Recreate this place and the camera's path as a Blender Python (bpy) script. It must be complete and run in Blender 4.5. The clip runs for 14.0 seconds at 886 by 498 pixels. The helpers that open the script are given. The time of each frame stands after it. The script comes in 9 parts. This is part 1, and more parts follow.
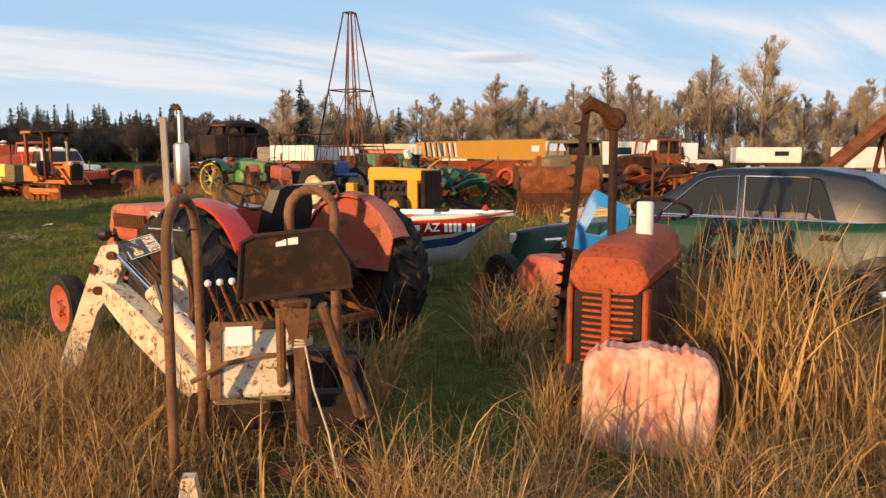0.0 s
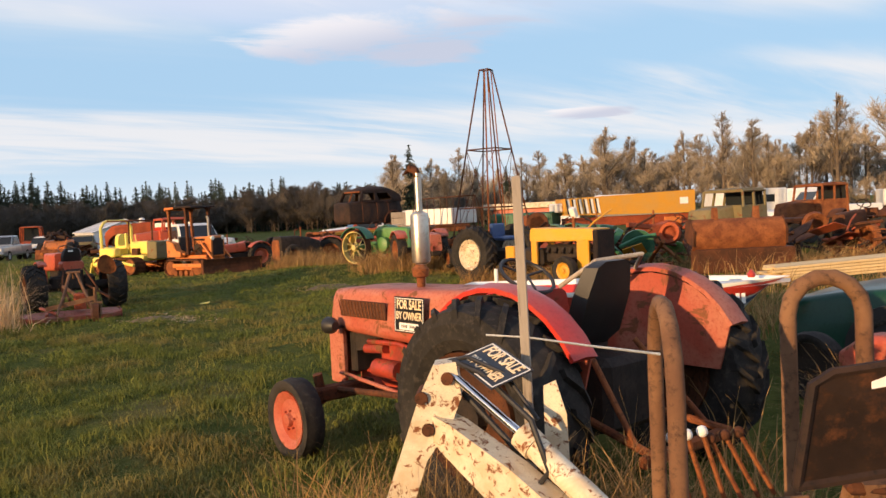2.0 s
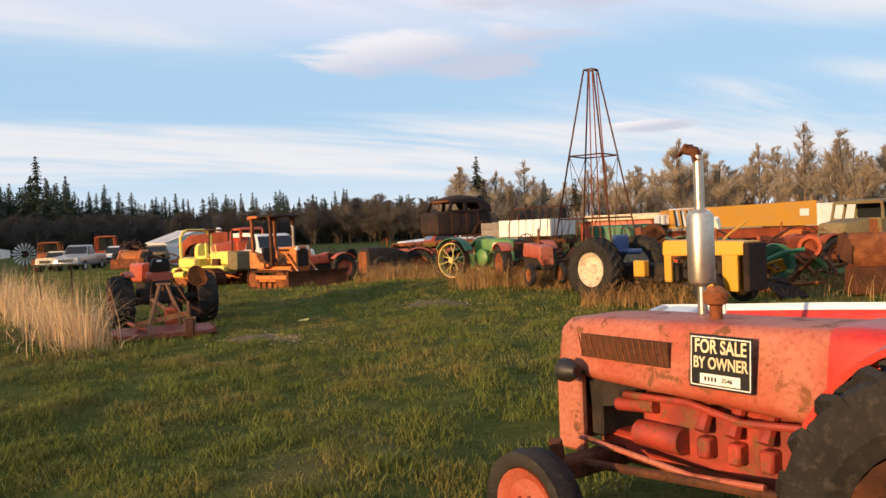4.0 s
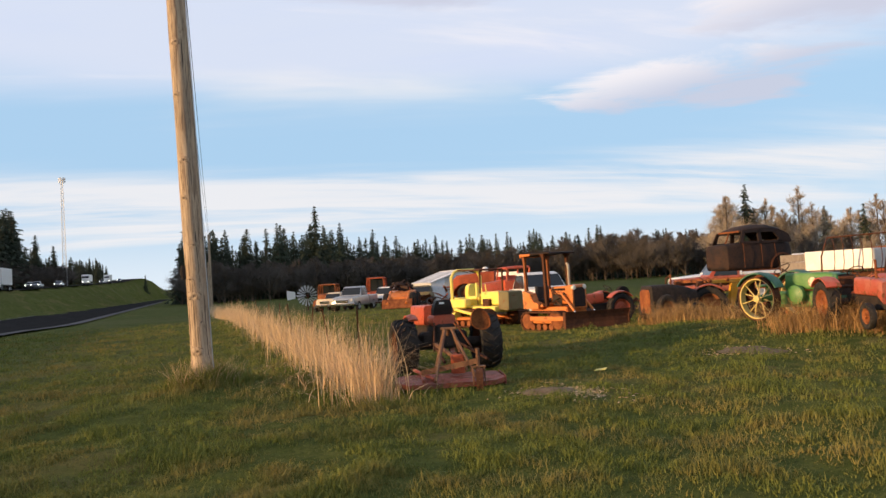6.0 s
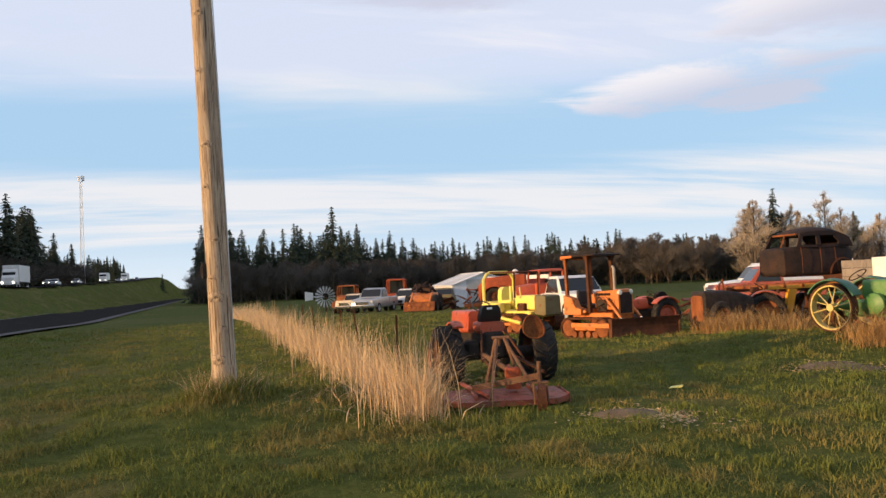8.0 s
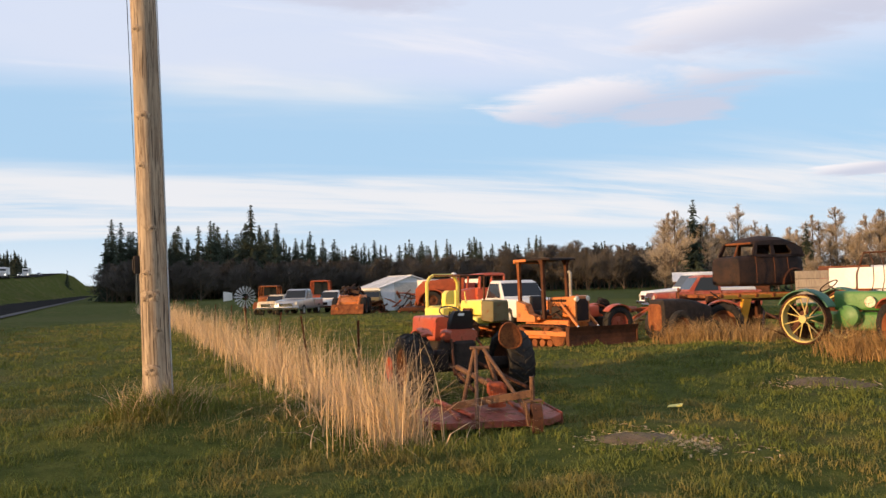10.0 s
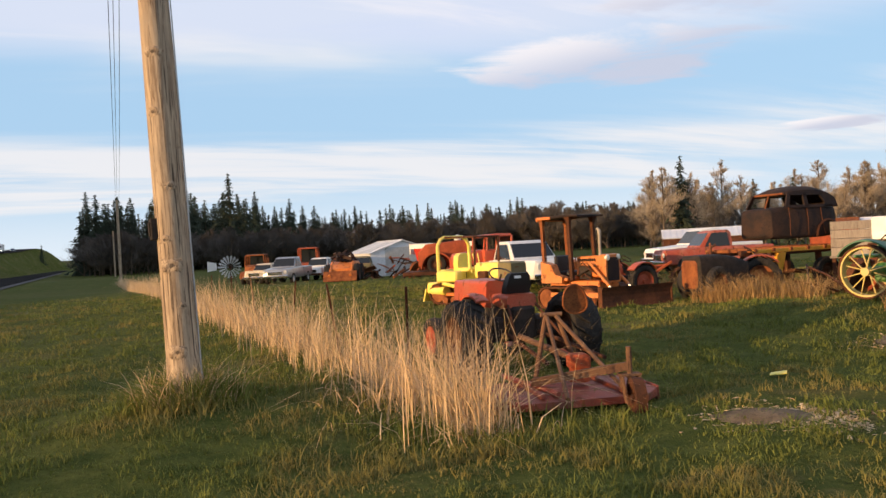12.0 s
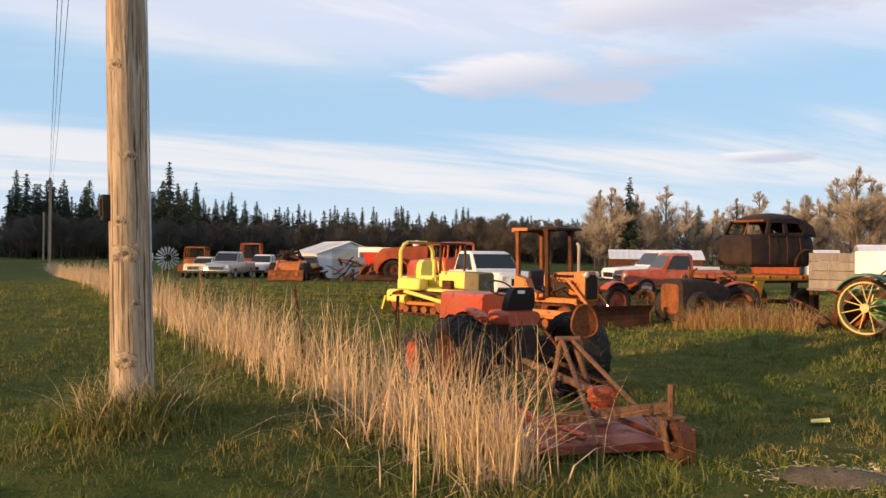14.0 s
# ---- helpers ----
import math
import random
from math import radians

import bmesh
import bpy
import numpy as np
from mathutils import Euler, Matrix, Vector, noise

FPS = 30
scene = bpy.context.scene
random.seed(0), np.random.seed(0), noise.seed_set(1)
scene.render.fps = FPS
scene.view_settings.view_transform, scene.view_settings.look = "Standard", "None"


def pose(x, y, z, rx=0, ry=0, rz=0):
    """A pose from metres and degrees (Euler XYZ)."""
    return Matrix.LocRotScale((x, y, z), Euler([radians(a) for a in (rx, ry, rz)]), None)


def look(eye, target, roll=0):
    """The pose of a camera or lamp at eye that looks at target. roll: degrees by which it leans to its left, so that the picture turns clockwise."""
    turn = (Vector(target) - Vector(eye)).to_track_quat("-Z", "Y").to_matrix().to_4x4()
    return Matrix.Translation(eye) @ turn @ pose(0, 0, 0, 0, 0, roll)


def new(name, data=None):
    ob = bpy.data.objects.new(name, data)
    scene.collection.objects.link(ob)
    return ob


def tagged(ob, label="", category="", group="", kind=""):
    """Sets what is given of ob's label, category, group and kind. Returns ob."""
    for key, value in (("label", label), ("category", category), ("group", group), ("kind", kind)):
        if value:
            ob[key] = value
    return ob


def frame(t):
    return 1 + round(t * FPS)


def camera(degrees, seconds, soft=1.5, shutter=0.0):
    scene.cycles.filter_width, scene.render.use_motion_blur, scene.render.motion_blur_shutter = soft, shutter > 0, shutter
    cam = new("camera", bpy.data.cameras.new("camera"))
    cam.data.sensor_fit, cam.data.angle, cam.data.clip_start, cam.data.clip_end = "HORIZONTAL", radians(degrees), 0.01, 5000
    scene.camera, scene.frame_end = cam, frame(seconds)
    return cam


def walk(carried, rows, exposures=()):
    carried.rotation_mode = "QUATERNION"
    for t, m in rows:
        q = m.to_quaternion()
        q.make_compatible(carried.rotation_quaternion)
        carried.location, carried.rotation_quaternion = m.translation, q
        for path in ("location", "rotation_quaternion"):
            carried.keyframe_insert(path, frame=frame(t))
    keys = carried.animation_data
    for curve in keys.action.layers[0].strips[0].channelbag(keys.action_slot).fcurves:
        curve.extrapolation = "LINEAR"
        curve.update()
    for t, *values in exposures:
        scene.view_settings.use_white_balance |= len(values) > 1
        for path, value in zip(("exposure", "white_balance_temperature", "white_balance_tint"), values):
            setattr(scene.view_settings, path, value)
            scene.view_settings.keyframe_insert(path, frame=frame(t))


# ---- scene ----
cam = camera(57.9, 14.0)
PATH = [
    (0, (1.384, 0.305, 1.52), (1.223, 2.285, 1.281), -0.0),
    (0.5, (0.995, 0.587, 1.54), (0.804, 2.564, 1.305), -1.1),
    (1, (0.637, 0.931, 1.549), (0.231, 2.885, 1.416), -1.9),
    (1.5, (0.228, 1.273, 1.546), (-0.219, 3.221, 1.454), -2.1),
    (2, (-0.132, 1.536, 1.58), (-0.541, 3.492, 1.493), -2.7),
    (4.5, (-1.95, 3.259, 1.555), (-2.627, 5.141, 1.543), -1.8),
    (5, (-2.27, 3.583, 1.57), (-3.229, 5.335, 1.685), -3.4),
    (5.5, (-2.617, 3.901, 1.591), (-3.674, 5.595, 1.701), -2.8),
    (6, (-2.896, 4.073, 1.597), (-4.001, 5.738, 1.674), -3.4),
    (6.5, (-3.177, 4.307, 1.593), (-4.358, 5.917, 1.711), -2.0),
    (7, (-3.447, 4.508, 1.598), (-4.602, 6.138, 1.708), -1.2),
    (7.5, (-3.794, 4.75, 1.613), (-4.959, 6.373, 1.701), -2.4),
    (10, (-5.496, 5.735, 1.636), (-6.46, 7.485, 1.722), -1.5),
    (10.5, (-5.88, 5.897, 1.634), (-6.844, 7.649, 1.678), -1.6),
    (11, (-6.231, 6.097, 1.643), (-7.202, 7.846, 1.668), -1.0),
    (11.5, (-6.631, 6.251, 1.632), (-7.533, 8.036, 1.643), -2.0),
    (12, (-6.971, 6.468, 1.617), (-7.891, 8.244, 1.612), -3.1),
    (12.5, (-7.276, 6.659, 1.642), (-8.191, 8.437, 1.641), -1.1),
    (13, (-7.607, 6.824, 1.634), (-8.453, 8.636, 1.632), -2.0),
    (13.5, (-7.871, 7.081, 1.633), (-8.703, 8.9, 1.671), -1.0),
    (14, (-8.098, 7.324, 1.617), (-8.884, 9.163, 1.626), 0.7),
]
walk(cam, [(t, look(eye, target, roll)) for t, eye, target, roll in PATH], [(0.0, 0.33), (14.0, 0.35)])

# ---- light ----
SUN_AZ, SUN_EL = math.atan2(-0.56, -0.83), radians(7.5)
world = bpy.data.worlds.new("sky")
scene.world = world
world.use_nodes = True
wn, wl = world.node_tree.nodes, world.node_tree.links
wn.clear()


def wnode(kind, **kw):
    n = wn.new(kind)
    for k, v in kw.items():
        if k == "op":
            n.operation = v
        elif k == "blend":
            n.blend_type = v
        elif k == "dtype":
            n.data_type = v
    return n


def wmath(op, a, b=None, clamp=False):
    n = wnode("ShaderNodeMath", op=op)
    n.use_clamp = clamp
    for i, v in enumerate((a, b)):
        if v is None:
            continue
        if isinstance(v, (int, float)):
            n.inputs[i].default_value = v
        else:
            wl.new(v, n.inputs[i])
    return n.outputs[0]


def wramp(fac, lo, hi):
    n = wn.new("ShaderNodeMapRange")
    n.interpolation_type = "SMOOTHSTEP"
    n.inputs["From Min"].default_value, n.inputs["From Max"].default_value = lo, hi
    wl.new(fac, n.inputs["Value"])
    return n.outputs[0]


def wmix(fac, a, b):
    n = wnode("ShaderNodeMix", dtype="RGBA")
    for sock, v in ((n.inputs[0], fac), (n.inputs[6], a), (n.inputs[7], b)):
        if isinstance(v, tuple):
            sock.default_value = v
        elif isinstance(v, (int, float)):
            sock.default_value = v
        else:
            wl.new(v, sock)
    return n.outputs[2]


SKY_STRENGTH = 0.115
sky = wn.new("ShaderNodeTexSky")
sky.sky_type = "NISHITA"
sky.sun_disc = False
sky.sun_elevation, sky.sun_rotation = SUN_EL, SUN_AZ
sky.air_density, sky.dust_density, sky.ozone_density = 1.0, 0.6, 2.0
tc = wn.new("ShaderNodeTexCoord")
sep = wn.new("ShaderNodeSeparateXYZ")
wl.new(tc.outputs["Generated"], sep.inputs[0])
dx, dy, dz = sep.outputs
lift = wmath("ADD", wmath("MAXIMUM", dz, 0.0), 0.10)
cu, cv = wmath("DIVIDE", dx, lift), wmath("DIVIDE", dy, lift)


def cloud_noise(ax, ay, scale, detail, rough, ox, turn):
    """Noise on the flat cloud layer, drawn out along one direction."""
    c, s = math.cos(turn), math.sin(turn)
    a = wmath("ADD", wmath("MULTIPLY", cu, c * ax), wmath("MULTIPLY", cv, s * ax))
    b = wmath("ADD", wmath("MULTIPLY", cu, -s * ay), wmath("MULTIPLY", cv, c * ay))
    comb = wn.new("ShaderNodeCombineXYZ")
    wl.new(a, comb.inputs[0]), wl.new(b, comb.inputs[1])
    comb.inputs[2].default_value = ox
    n = wn.new("ShaderNodeTexNoise")
    n.inputs["Scale"].default_value, n.inputs["Detail"].default_value, n.inputs["Roughness"].default_value = scale, detail, rough
    n.inputs["Distortion"].default_value = 0.35
    wl.new(comb.outputs[0], n.inputs["Vector"])
    return n.outputs["Fac"]


streak = cloud_noise(0.20, 1.0, 0.60, 6, 0.58, 3.1, 0.62)
wisp = cloud_noise(0.30, 1.2, 0.8, 5, 0.55, 6.2, 0.75)
puff = cloud_noise(0.9, 1.5, 1.9, 8, 0.60, 8.4, 0.5)
mottle = cloud_noise(0.55, 1.3, 1.1, 7, 0.62, 12.7, 0.55)
fine_wisp = cloud_noise(0.35, 1.6, 1.9, 7, 0.60, 17.3, 0.9)
azim = wmath("ARCTAN2", wmath("MULTIPLY", dx, -1.0), dy)
warp = wmath("ADD", dz, wmath("MULTIPLY", wmath("SUBTRACT", streak, 0.5), 0.19))
BLUE_GAP, PALE, VEIL, CLOUD_LIT, CLOUD_GREY = (3.15, 4.75, 6.5, 1), (6.5, 6.2, 6.15, 1), (5.35, 5.5, 6.4, 1), (7.0, 6.5, 6.5, 1), (4.25, 4.35, 5.2, 1)
col = wmix(0.86, sky.outputs[0], BLUE_GAP)
haze = wmath("SUBTRACT", 1.0, wramp(dz, -0.02, 0.13))
col = wmix(wmath("MULTIPLY", haze, 0.80), col, (6.2, 6.5, 6.8, 1))
lowband = wmath("MULTIPLY", wramp(warp, 0.055, 0.10), wmath("SUBTRACT", 1.0, wramp(warp, 0.13, 0.175)))
col = wmix(wmath("MULTIPLY", wmath("MULTIPLY", lowband, wramp(wmath("ADD", wmath("MULTIPLY", wisp, 0.55), wmath("MULTIPLY", fine_wisp, 0.45)), 0.38, 0.60)), 0.80), col, PALE)
upper = wramp(warp, 0.20, 0.28)
col = wmix(wmath("MULTIPLY", upper, 0.78), col, VEIL)
col = wmix(wmath("MULTIPLY", wmath("MULTIPLY", wramp(warp, 0.185, 0.24), wramp(wisp, 0.47, 0.66)), 0.75), col, PALE)
col = wmix(wmath("MULTIPLY", wmath("MULTIPLY", upper, wramp(mottle, 0.46, 0.66)), 0.42), col, (4.35, 4.95, 6.5, 1))
col = wmix(wmath("MULTIPLY", wmath("MULTIPLY", upper, wramp(fine_wisp, 0.52, 0.72)), 0.38), col, CLOUD_LIT)
for az0, dz0, w_, h_ in ((0.27, 0.215, 0.20, 0.040), (0.10, 0.29, 0.22, 0.05), (-0.28, 0.30, 0.30, 0.06), (0.02, 0.115, 0.07, 0.009), (0.62, 0.36, 0.25, 0.04)):
    ea = wmath("DIVIDE", wmath("SUBTRACT", azim, az0), w_)
    ez = wmath("DIVIDE", wmath("SUBTRACT", dz, dz0), h_)
    r2 = wmath("ADD", wmath("MULTIPLY", ea, ea), wmath("MULTIPLY", ez, ez))
    m_ = wramp(wmath("SUBTRACT", wmath("MULTIPLY", wmath("SUBTRACT", puff, 0.28), 3.0), r2), -0.1, 0.55)
    shade = wmix(wramp(wmath("ADD", wmath("MULTIPLY", ea, 0.6), wmath("MULTIPLY", ez, 0.8)), -0.3, 0.8), CLOUD_GREY, CLOUD_LIT)
    col = wmix(wmath("MULTIPLY", m_, 0.85), col, shade)
zenith = wramp(dz, 0.42, 0.85)
grey = wmix(wmath("MULTIPLY", zenith, 0.85), col, (2.4, 2.9, 4.4, 1))
bg = wn.new("ShaderNodeBackground")
bg.inputs["Strength"].default_value = SKY_STRENGTH
wl.new(grey, bg.inputs["Color"])
out = wn.new("ShaderNodeOutputWorld")
wl.new(bg.outputs[0], out.inputs[0])

sun_data = bpy.data.lights.new("sun", "SUN")
sun_data.energy, sun_data.angle, sun_data.color = 5.0, radians(0.6), (1.0, 0.62, 0.30)
sun = new("sun", sun_data)
sd = Vector((-0.56, -0.83, 0)).normalized() * math.cos(SUN_EL) + Vector((0, 0, math.sin(SUN_EL)))
sun.matrix_world = Matrix.Translation((0, 0, 40)) @ sd.to_track_quat("Z", "Y").to_matrix().to_4x4()

# ---- the lie of the land ----
U, N = Vector((-0.78, 0.626)), Vector((0.626, 0.78))  # along the fence line and across it
FENCE0 = Vector((-10.2, 13.1))


def smooth01(a, b, x):
    t = min(1.0, max(0.0, (x - a) / (b - a)))
    return t * t * (3 - 2 * t)


def bank_height(along):
    """The highway's bank climbs with the road."""
    return 3.0 + 1.0 * smooth01(20, 136, along) + 0.021 * max(0.0, min(along, 520) - 136) + 1.5 * smooth01(330, 520, along)


def ground_z(x, y):
    z = 0.32 * math.exp(-((x + 6.2) ** 2 / 26 + (y - 22.6) ** 2 / 9))
    z += 0.22 * math.exp(-((x + 13.03) ** 2 + (y - 12.40) ** 2) / 2.2)
    off = (x - FENCE0.x) * N.x + (y - FENCE0.y) * N.y
    along = (x - FENCE0.x) * U.x + (y - FENCE0.y) * U.y
    z += bank_height(along) * smooth01(22.5, 29, -off)
    if math.hypot(x, y - 8) < 60:
        z += 0.06 * noise.noise((x * 0.45, y * 0.45, 0)) + 0.055 * noise.noise((x * 1.3, y * 1.3, 4)) + 0.02 * noise.noise((x * 3.1, y * 3.1, 9))
    z -= 0.6 * smooth01(30, 70, along) * smooth01(-24, -6, off)
    return z

# ---- materials ----


def tree_of(name):
    m = bpy.data.materials.new(name)
    m.use_nodes = True
    nt = m.node_tree
    return m, nt, nt.nodes["Principled BSDF"]


def link_noise(nt, coord, scale, detail=4, rough=0.6, dist=0.0):
    n = nt.nodes.new("ShaderNodeTexNoise")
    n.inputs["Scale"].default_value, n.inputs["Detail"].default_value = scale, detail
    n.inputs["Roughness"].default_value, n.inputs["Distortion"].default_value = rough, dist
    nt.links.new(coord, n.inputs["Vector"])
    return n.outputs["Fac"]


def step(nt, fac, lo, hi):
    n = nt.nodes.new("ShaderNodeMapRange")
    n.interpolation_type = "SMOOTHSTEP"
    n.inputs["From Min"].default_value, n.inputs["From Max"].default_value = lo, hi
    nt.links.new(fac, n.inputs["Value"])
    return n.outputs[0]


def mixc(nt, fac, a, b, blend="MIX"):
    n = nt.nodes.new("ShaderNodeMix")
    n.data_type, n.blend_type = "RGBA", blend
    for sock, v in ((n.inputs[0], fac), (n.inputs[6], a), (n.inputs[7], b)):
        if isinstance(v, tuple):
            sock.default_value = (*v, 1)[:4]
        elif isinstance(v, (int, float)):
            sock.default_value = v
        else:
            nt.links.new(v, sock)
    return n.outputs[2]


def coords(nt, kind="Object", stretch=(1, 1, 1)):
    t = nt.nodes.new("ShaderNodeTexCoord")
    mp = nt.nodes.new("ShaderNodeMapping")
    mp.inputs["Scale"].default_value = stretch
    nt.links.new(t.outputs[kind], mp.inputs["Vector"])
    return mp.outputs[0]


def bump(nt, bs, fac, strength, distance):
    b = nt.nodes.new("ShaderNodeBump")
    b.inputs["Strength"].default_value, b.inputs["Distance"].default_value = strength, distance
    nt.links.new(fac, b.inputs["Height"])
    nt.links.new(b.outputs[0], bs.inputs["Normal"])


def varied(nt, colour, amount=0.18):
    """A lightness shift for each object."""
    oi = nt.nodes.new("ShaderNodeObjectInfo")
    hs = nt.nodes.new("ShaderNodeHueSaturation")
    mr = nt.nodes.new("ShaderNodeMapRange")
    mr.inputs["To Min"].default_value, mr.inputs["To Max"].default_value = 1 - amount, 1 + amount
    nt.links.new(oi.outputs["Random"], mr.inputs["Value"])
    nt.links.new(mr.outputs[0], hs.inputs["Value"])
    nt.links.new(colour, hs.inputs["Color"])
    return hs.outputs[0]


RUST_A, RUST_B, RUST_C = (0.16, 0.050, 0.020), (0.30, 0.105, 0.035), (0.055, 0.022, 0.012)


def painted(name, base, worn, rust=0.3, rough=0.45, scale=1.0, metal=0.0, coat=0.0):
    """Old paint: faded patches, rust that breaks through, fine grit."""
    m, nt, bs = tree_of(name)
    co = coords(nt)
    fade = step(nt, link_noise(nt, co, 2.3 * scale, 5, 0.6, 0.4), 0.35, 0.68)
    col = mixc(nt, fade, base, worn)
    fine = link_noise(nt, co, 46 * scale, 4, 0.7)
    col = mixc(nt, step(nt, fine, 0.45, 0.75), col, tuple(c * 0.72 for c in base))
    patch = link_noise(nt, co, 5.5 * scale, 8, 0.68, 0.6)
    rcol = mixc(nt, link_noise(nt, co, 17 * scale, 5, 0.7), RUST_C, RUST_B)
    edge = 0.74 - 0.42 * rust
    rf = step(nt, patch, edge, edge + 0.07)
    col = mixc(nt, rf, col, rcol)
    nt.links.new(varied(nt, col, 0.08), bs.inputs["Base Color"])
    rr = nt.nodes.new("ShaderNodeMapRange")
    rr.inputs["To Min"].default_value, rr.inputs["To Max"].default_value = rough, 0.88
    nt.links.new(rf, rr.inputs["Value"])
    nt.links.new(rr.outputs[0], bs.inputs["Roughness"])
    bs.inputs["Metallic"].default_value, bs.inputs["Coat Weight"].default_value = metal, coat
    bump(nt, bs, patch, 0.25, 0.01)
    return m


def rough_stuff(name, a, b, c=None, s1=3.0, s2=30.0, rough=0.85, bs_str=0.4, bs_d=0.01, stretch=(1, 1, 1), vary=0.1, kind="Object", metal=0.0):
    """Three tones at two scales with relief."""
    m, nt, bs = tree_of(name)
    co = coords(nt, kind, stretch)
    big, fine = link_noise(nt, co, s1, 5, 0.62, 0.3), link_noise(nt, co, s2, 6, 0.7)
    col = mixc(nt, step(nt, big, 0.32, 0.68), a, b)
    if c:
        col = mixc(nt, step(nt, fine, 0.48, 0.72), col, c)
    nt.links.new(varied(nt, col, vary), bs.inputs["Base Color"])
    bs.inputs["Roughness"].default_value, bs.inputs["Metallic"].default_value = rough, metal
    bs.inputs["Specular IOR Level"].default_value = 0.5 if rough < 0.6 else 0.2
    bump(nt, bs, fine, bs_str, bs_d)
    return m


RUST = rough_stuff("rust", RUST_A, RUST_B, RUST_C, 4, 38, 0.86)
RUST_DARK = rough_stuff("dark_rust", (0.060, 0.026, 0.014), (0.125, 0.046, 0.020), (0.022, 0.013, 0.010), 3.5, 40, 0.85)
RUST_RED = rough_stuff("red_rust", (0.40, 0.085, 0.030), (0.26, 0.060, 0.024), (0.13, 0.035, 0.018), 3.0, 34, 0.72)
SEAT_DARK = rough_stuff("dark_greasy_paint", (0.030, 0.017, 0.011), (0.016, 0.010, 0.008), (0.085, 0.034, 0.015), 5, 16, 0.6)
BLACKENED = rough_stuff("burnt_steel", (0.020, 0.015, 0.014), (0.050, 0.027, 0.018), (0.012, 0.010, 0.010), 2.2, 26, 0.8)
RED = painted("faded_red_paint", (0.38, 0.066, 0.032), (0.42, 0.150, 0.090), 0.46, 0.58)
RED_BRIGHT = painted("red_paint", (0.50, 0.028, 0.018), (0.42, 0.06, 0.035), 0.2, 0.38)
ENGINE_RED = painted("greasy_red_engine_paint", (0.42, 0.05, 0.025), (0.16, 0.03, 0.02), 0.5, 0.5, 2.0)
ORANGE = painted("orange_paint", (0.62, 0.17, 0.022), (0.52, 0.18, 0.045), 0.42, 0.55)
ORANGE_RED = painted("orange_red_paint", (0.46, 0.070, 0.024), (0.40, 0.10, 0.045), 0.40, 0.5)
YELLOW = painted("weathered_yellow_paint", (0.70, 0.33, 0.020), (0.62, 0.33, 0.06), 0.16, 0.5)
YELLOW_BRIGHT = painted("bright_yellow_paint", (0.86, 0.68, 0.10), (0.80, 0.66, 0.17), 0.06, 0.45)
GREEN = painted("green_paint", (0.06, 0.19, 0.035), (0.12, 0.24, 0.07), 0.20, 0.5)
GREEN_DARK = painted("dark_green_paint", (0.02, 0.11, 0.05), (0.04, 0.14, 0.07), 0.15, 0.5)
OLIVE = painted("olive_paint", (0.16, 0.13, 0.05), (0.20, 0.15, 0.07), 0.40, 0.7)
CREAM = painted("rusty_cream_paint", (0.72, 0.64, 0.47), (0.56, 0.43, 0.27), 0.47, 0.6, 4.5)
WHITE = painted("white_paint", (0.76, 0.75, 0.71), (0.68, 0.65, 0.58), 0.08, 0.45)
BLUE = painted("blue_paint", (0.03, 0.07, 0.19), (0.06, 0.10, 0.22), 0.15, 0.4)
SILVER = painted("silver_car_paint", (0.42, 0.43, 0.43), (0.34, 0.35, 0.36), 0.04, 0.3, 1, 0.6)
CAR_GREEN = painted("metallic_green_car_paint", (0.006, 0.040, 0.024), (0.008, 0.050, 0.030), 0.0, 0.34, 1, 0.0, 0.15)
CAR_NAVY = painted("metallic_navy_car_paint", (0.007, 0.014, 0.030), (0.010, 0.020, 0.040), 0.0, 0.34, 1, 0.0, 0.15)
for m_car in (CAR_GREEN, CAR_NAVY):
    m_car.node_tree.nodes["Principled BSDF"].inputs["Specular IOR Level"].default_value = 0.22
BLUE_PLASTIC = rough_stuff("blue_plastic", (0.015, 0.22, 0.62), (0.02, 0.26, 0.66), None, 3, 60, 0.35, 0.05)
RUBBER = rough_stuff("weathered_rubber", (0.016, 0.015, 0.014), (0.034, 0.030, 0.026), (0.055, 0.047, 0.038), 4, 24, 0.82, 0.3)
BLACK = rough_stuff("black_vinyl", (0.014, 0.013, 0.013), (0.022, 0.020, 0.019), None, 5, 60, 0.5, 0.15)
DARK = rough_stuff("dark_grime", (0.022, 0.018, 0.015), (0.045, 0.032, 0.024), (0.014, 0.012, 0.011), 6, 40, 0.75)
CHROME = rough_stuff("chrome", (0.75, 0.74, 0.72), (0.62, 0.61, 0.60), None, 6, 50, 0.14, 0.05, metal=1.0)
ALUMINISED = rough_stuff("aluminised_steel", (0.62, 0.58, 0.50), (0.50, 0.46, 0.40), (0.42, 0.34, 0.26), 3, 25, 0.36, 0.1, metal=0.85)
GALV = rough_stuff("galvanised_steel", (0.40, 0.42, 0.42), (0.52, 0.53, 0.52), (0.30, 0.27, 0.24), 5, 30, 0.5, 0.15, metal=0.4)
RUST_BROWN = rough_stuff("brown_rust", (0.135, 0.068, 0.038), (0.22, 0.118, 0.062), (0.060, 0.034, 0.022), 4, 34, 0.85)
DECK = painted("worn_red_deck_paint", (0.34, 0.066, 0.034), (0.15, 0.060, 0.038), 0.52, 0.6, 1.3)
CAST = rough_stuff("pale_cast_metal", (0.45, 0.40, 0.32), (0.34, 0.28, 0.22), (0.20, 0.13, 0.08), 5, 40, 0.6, 0.25)
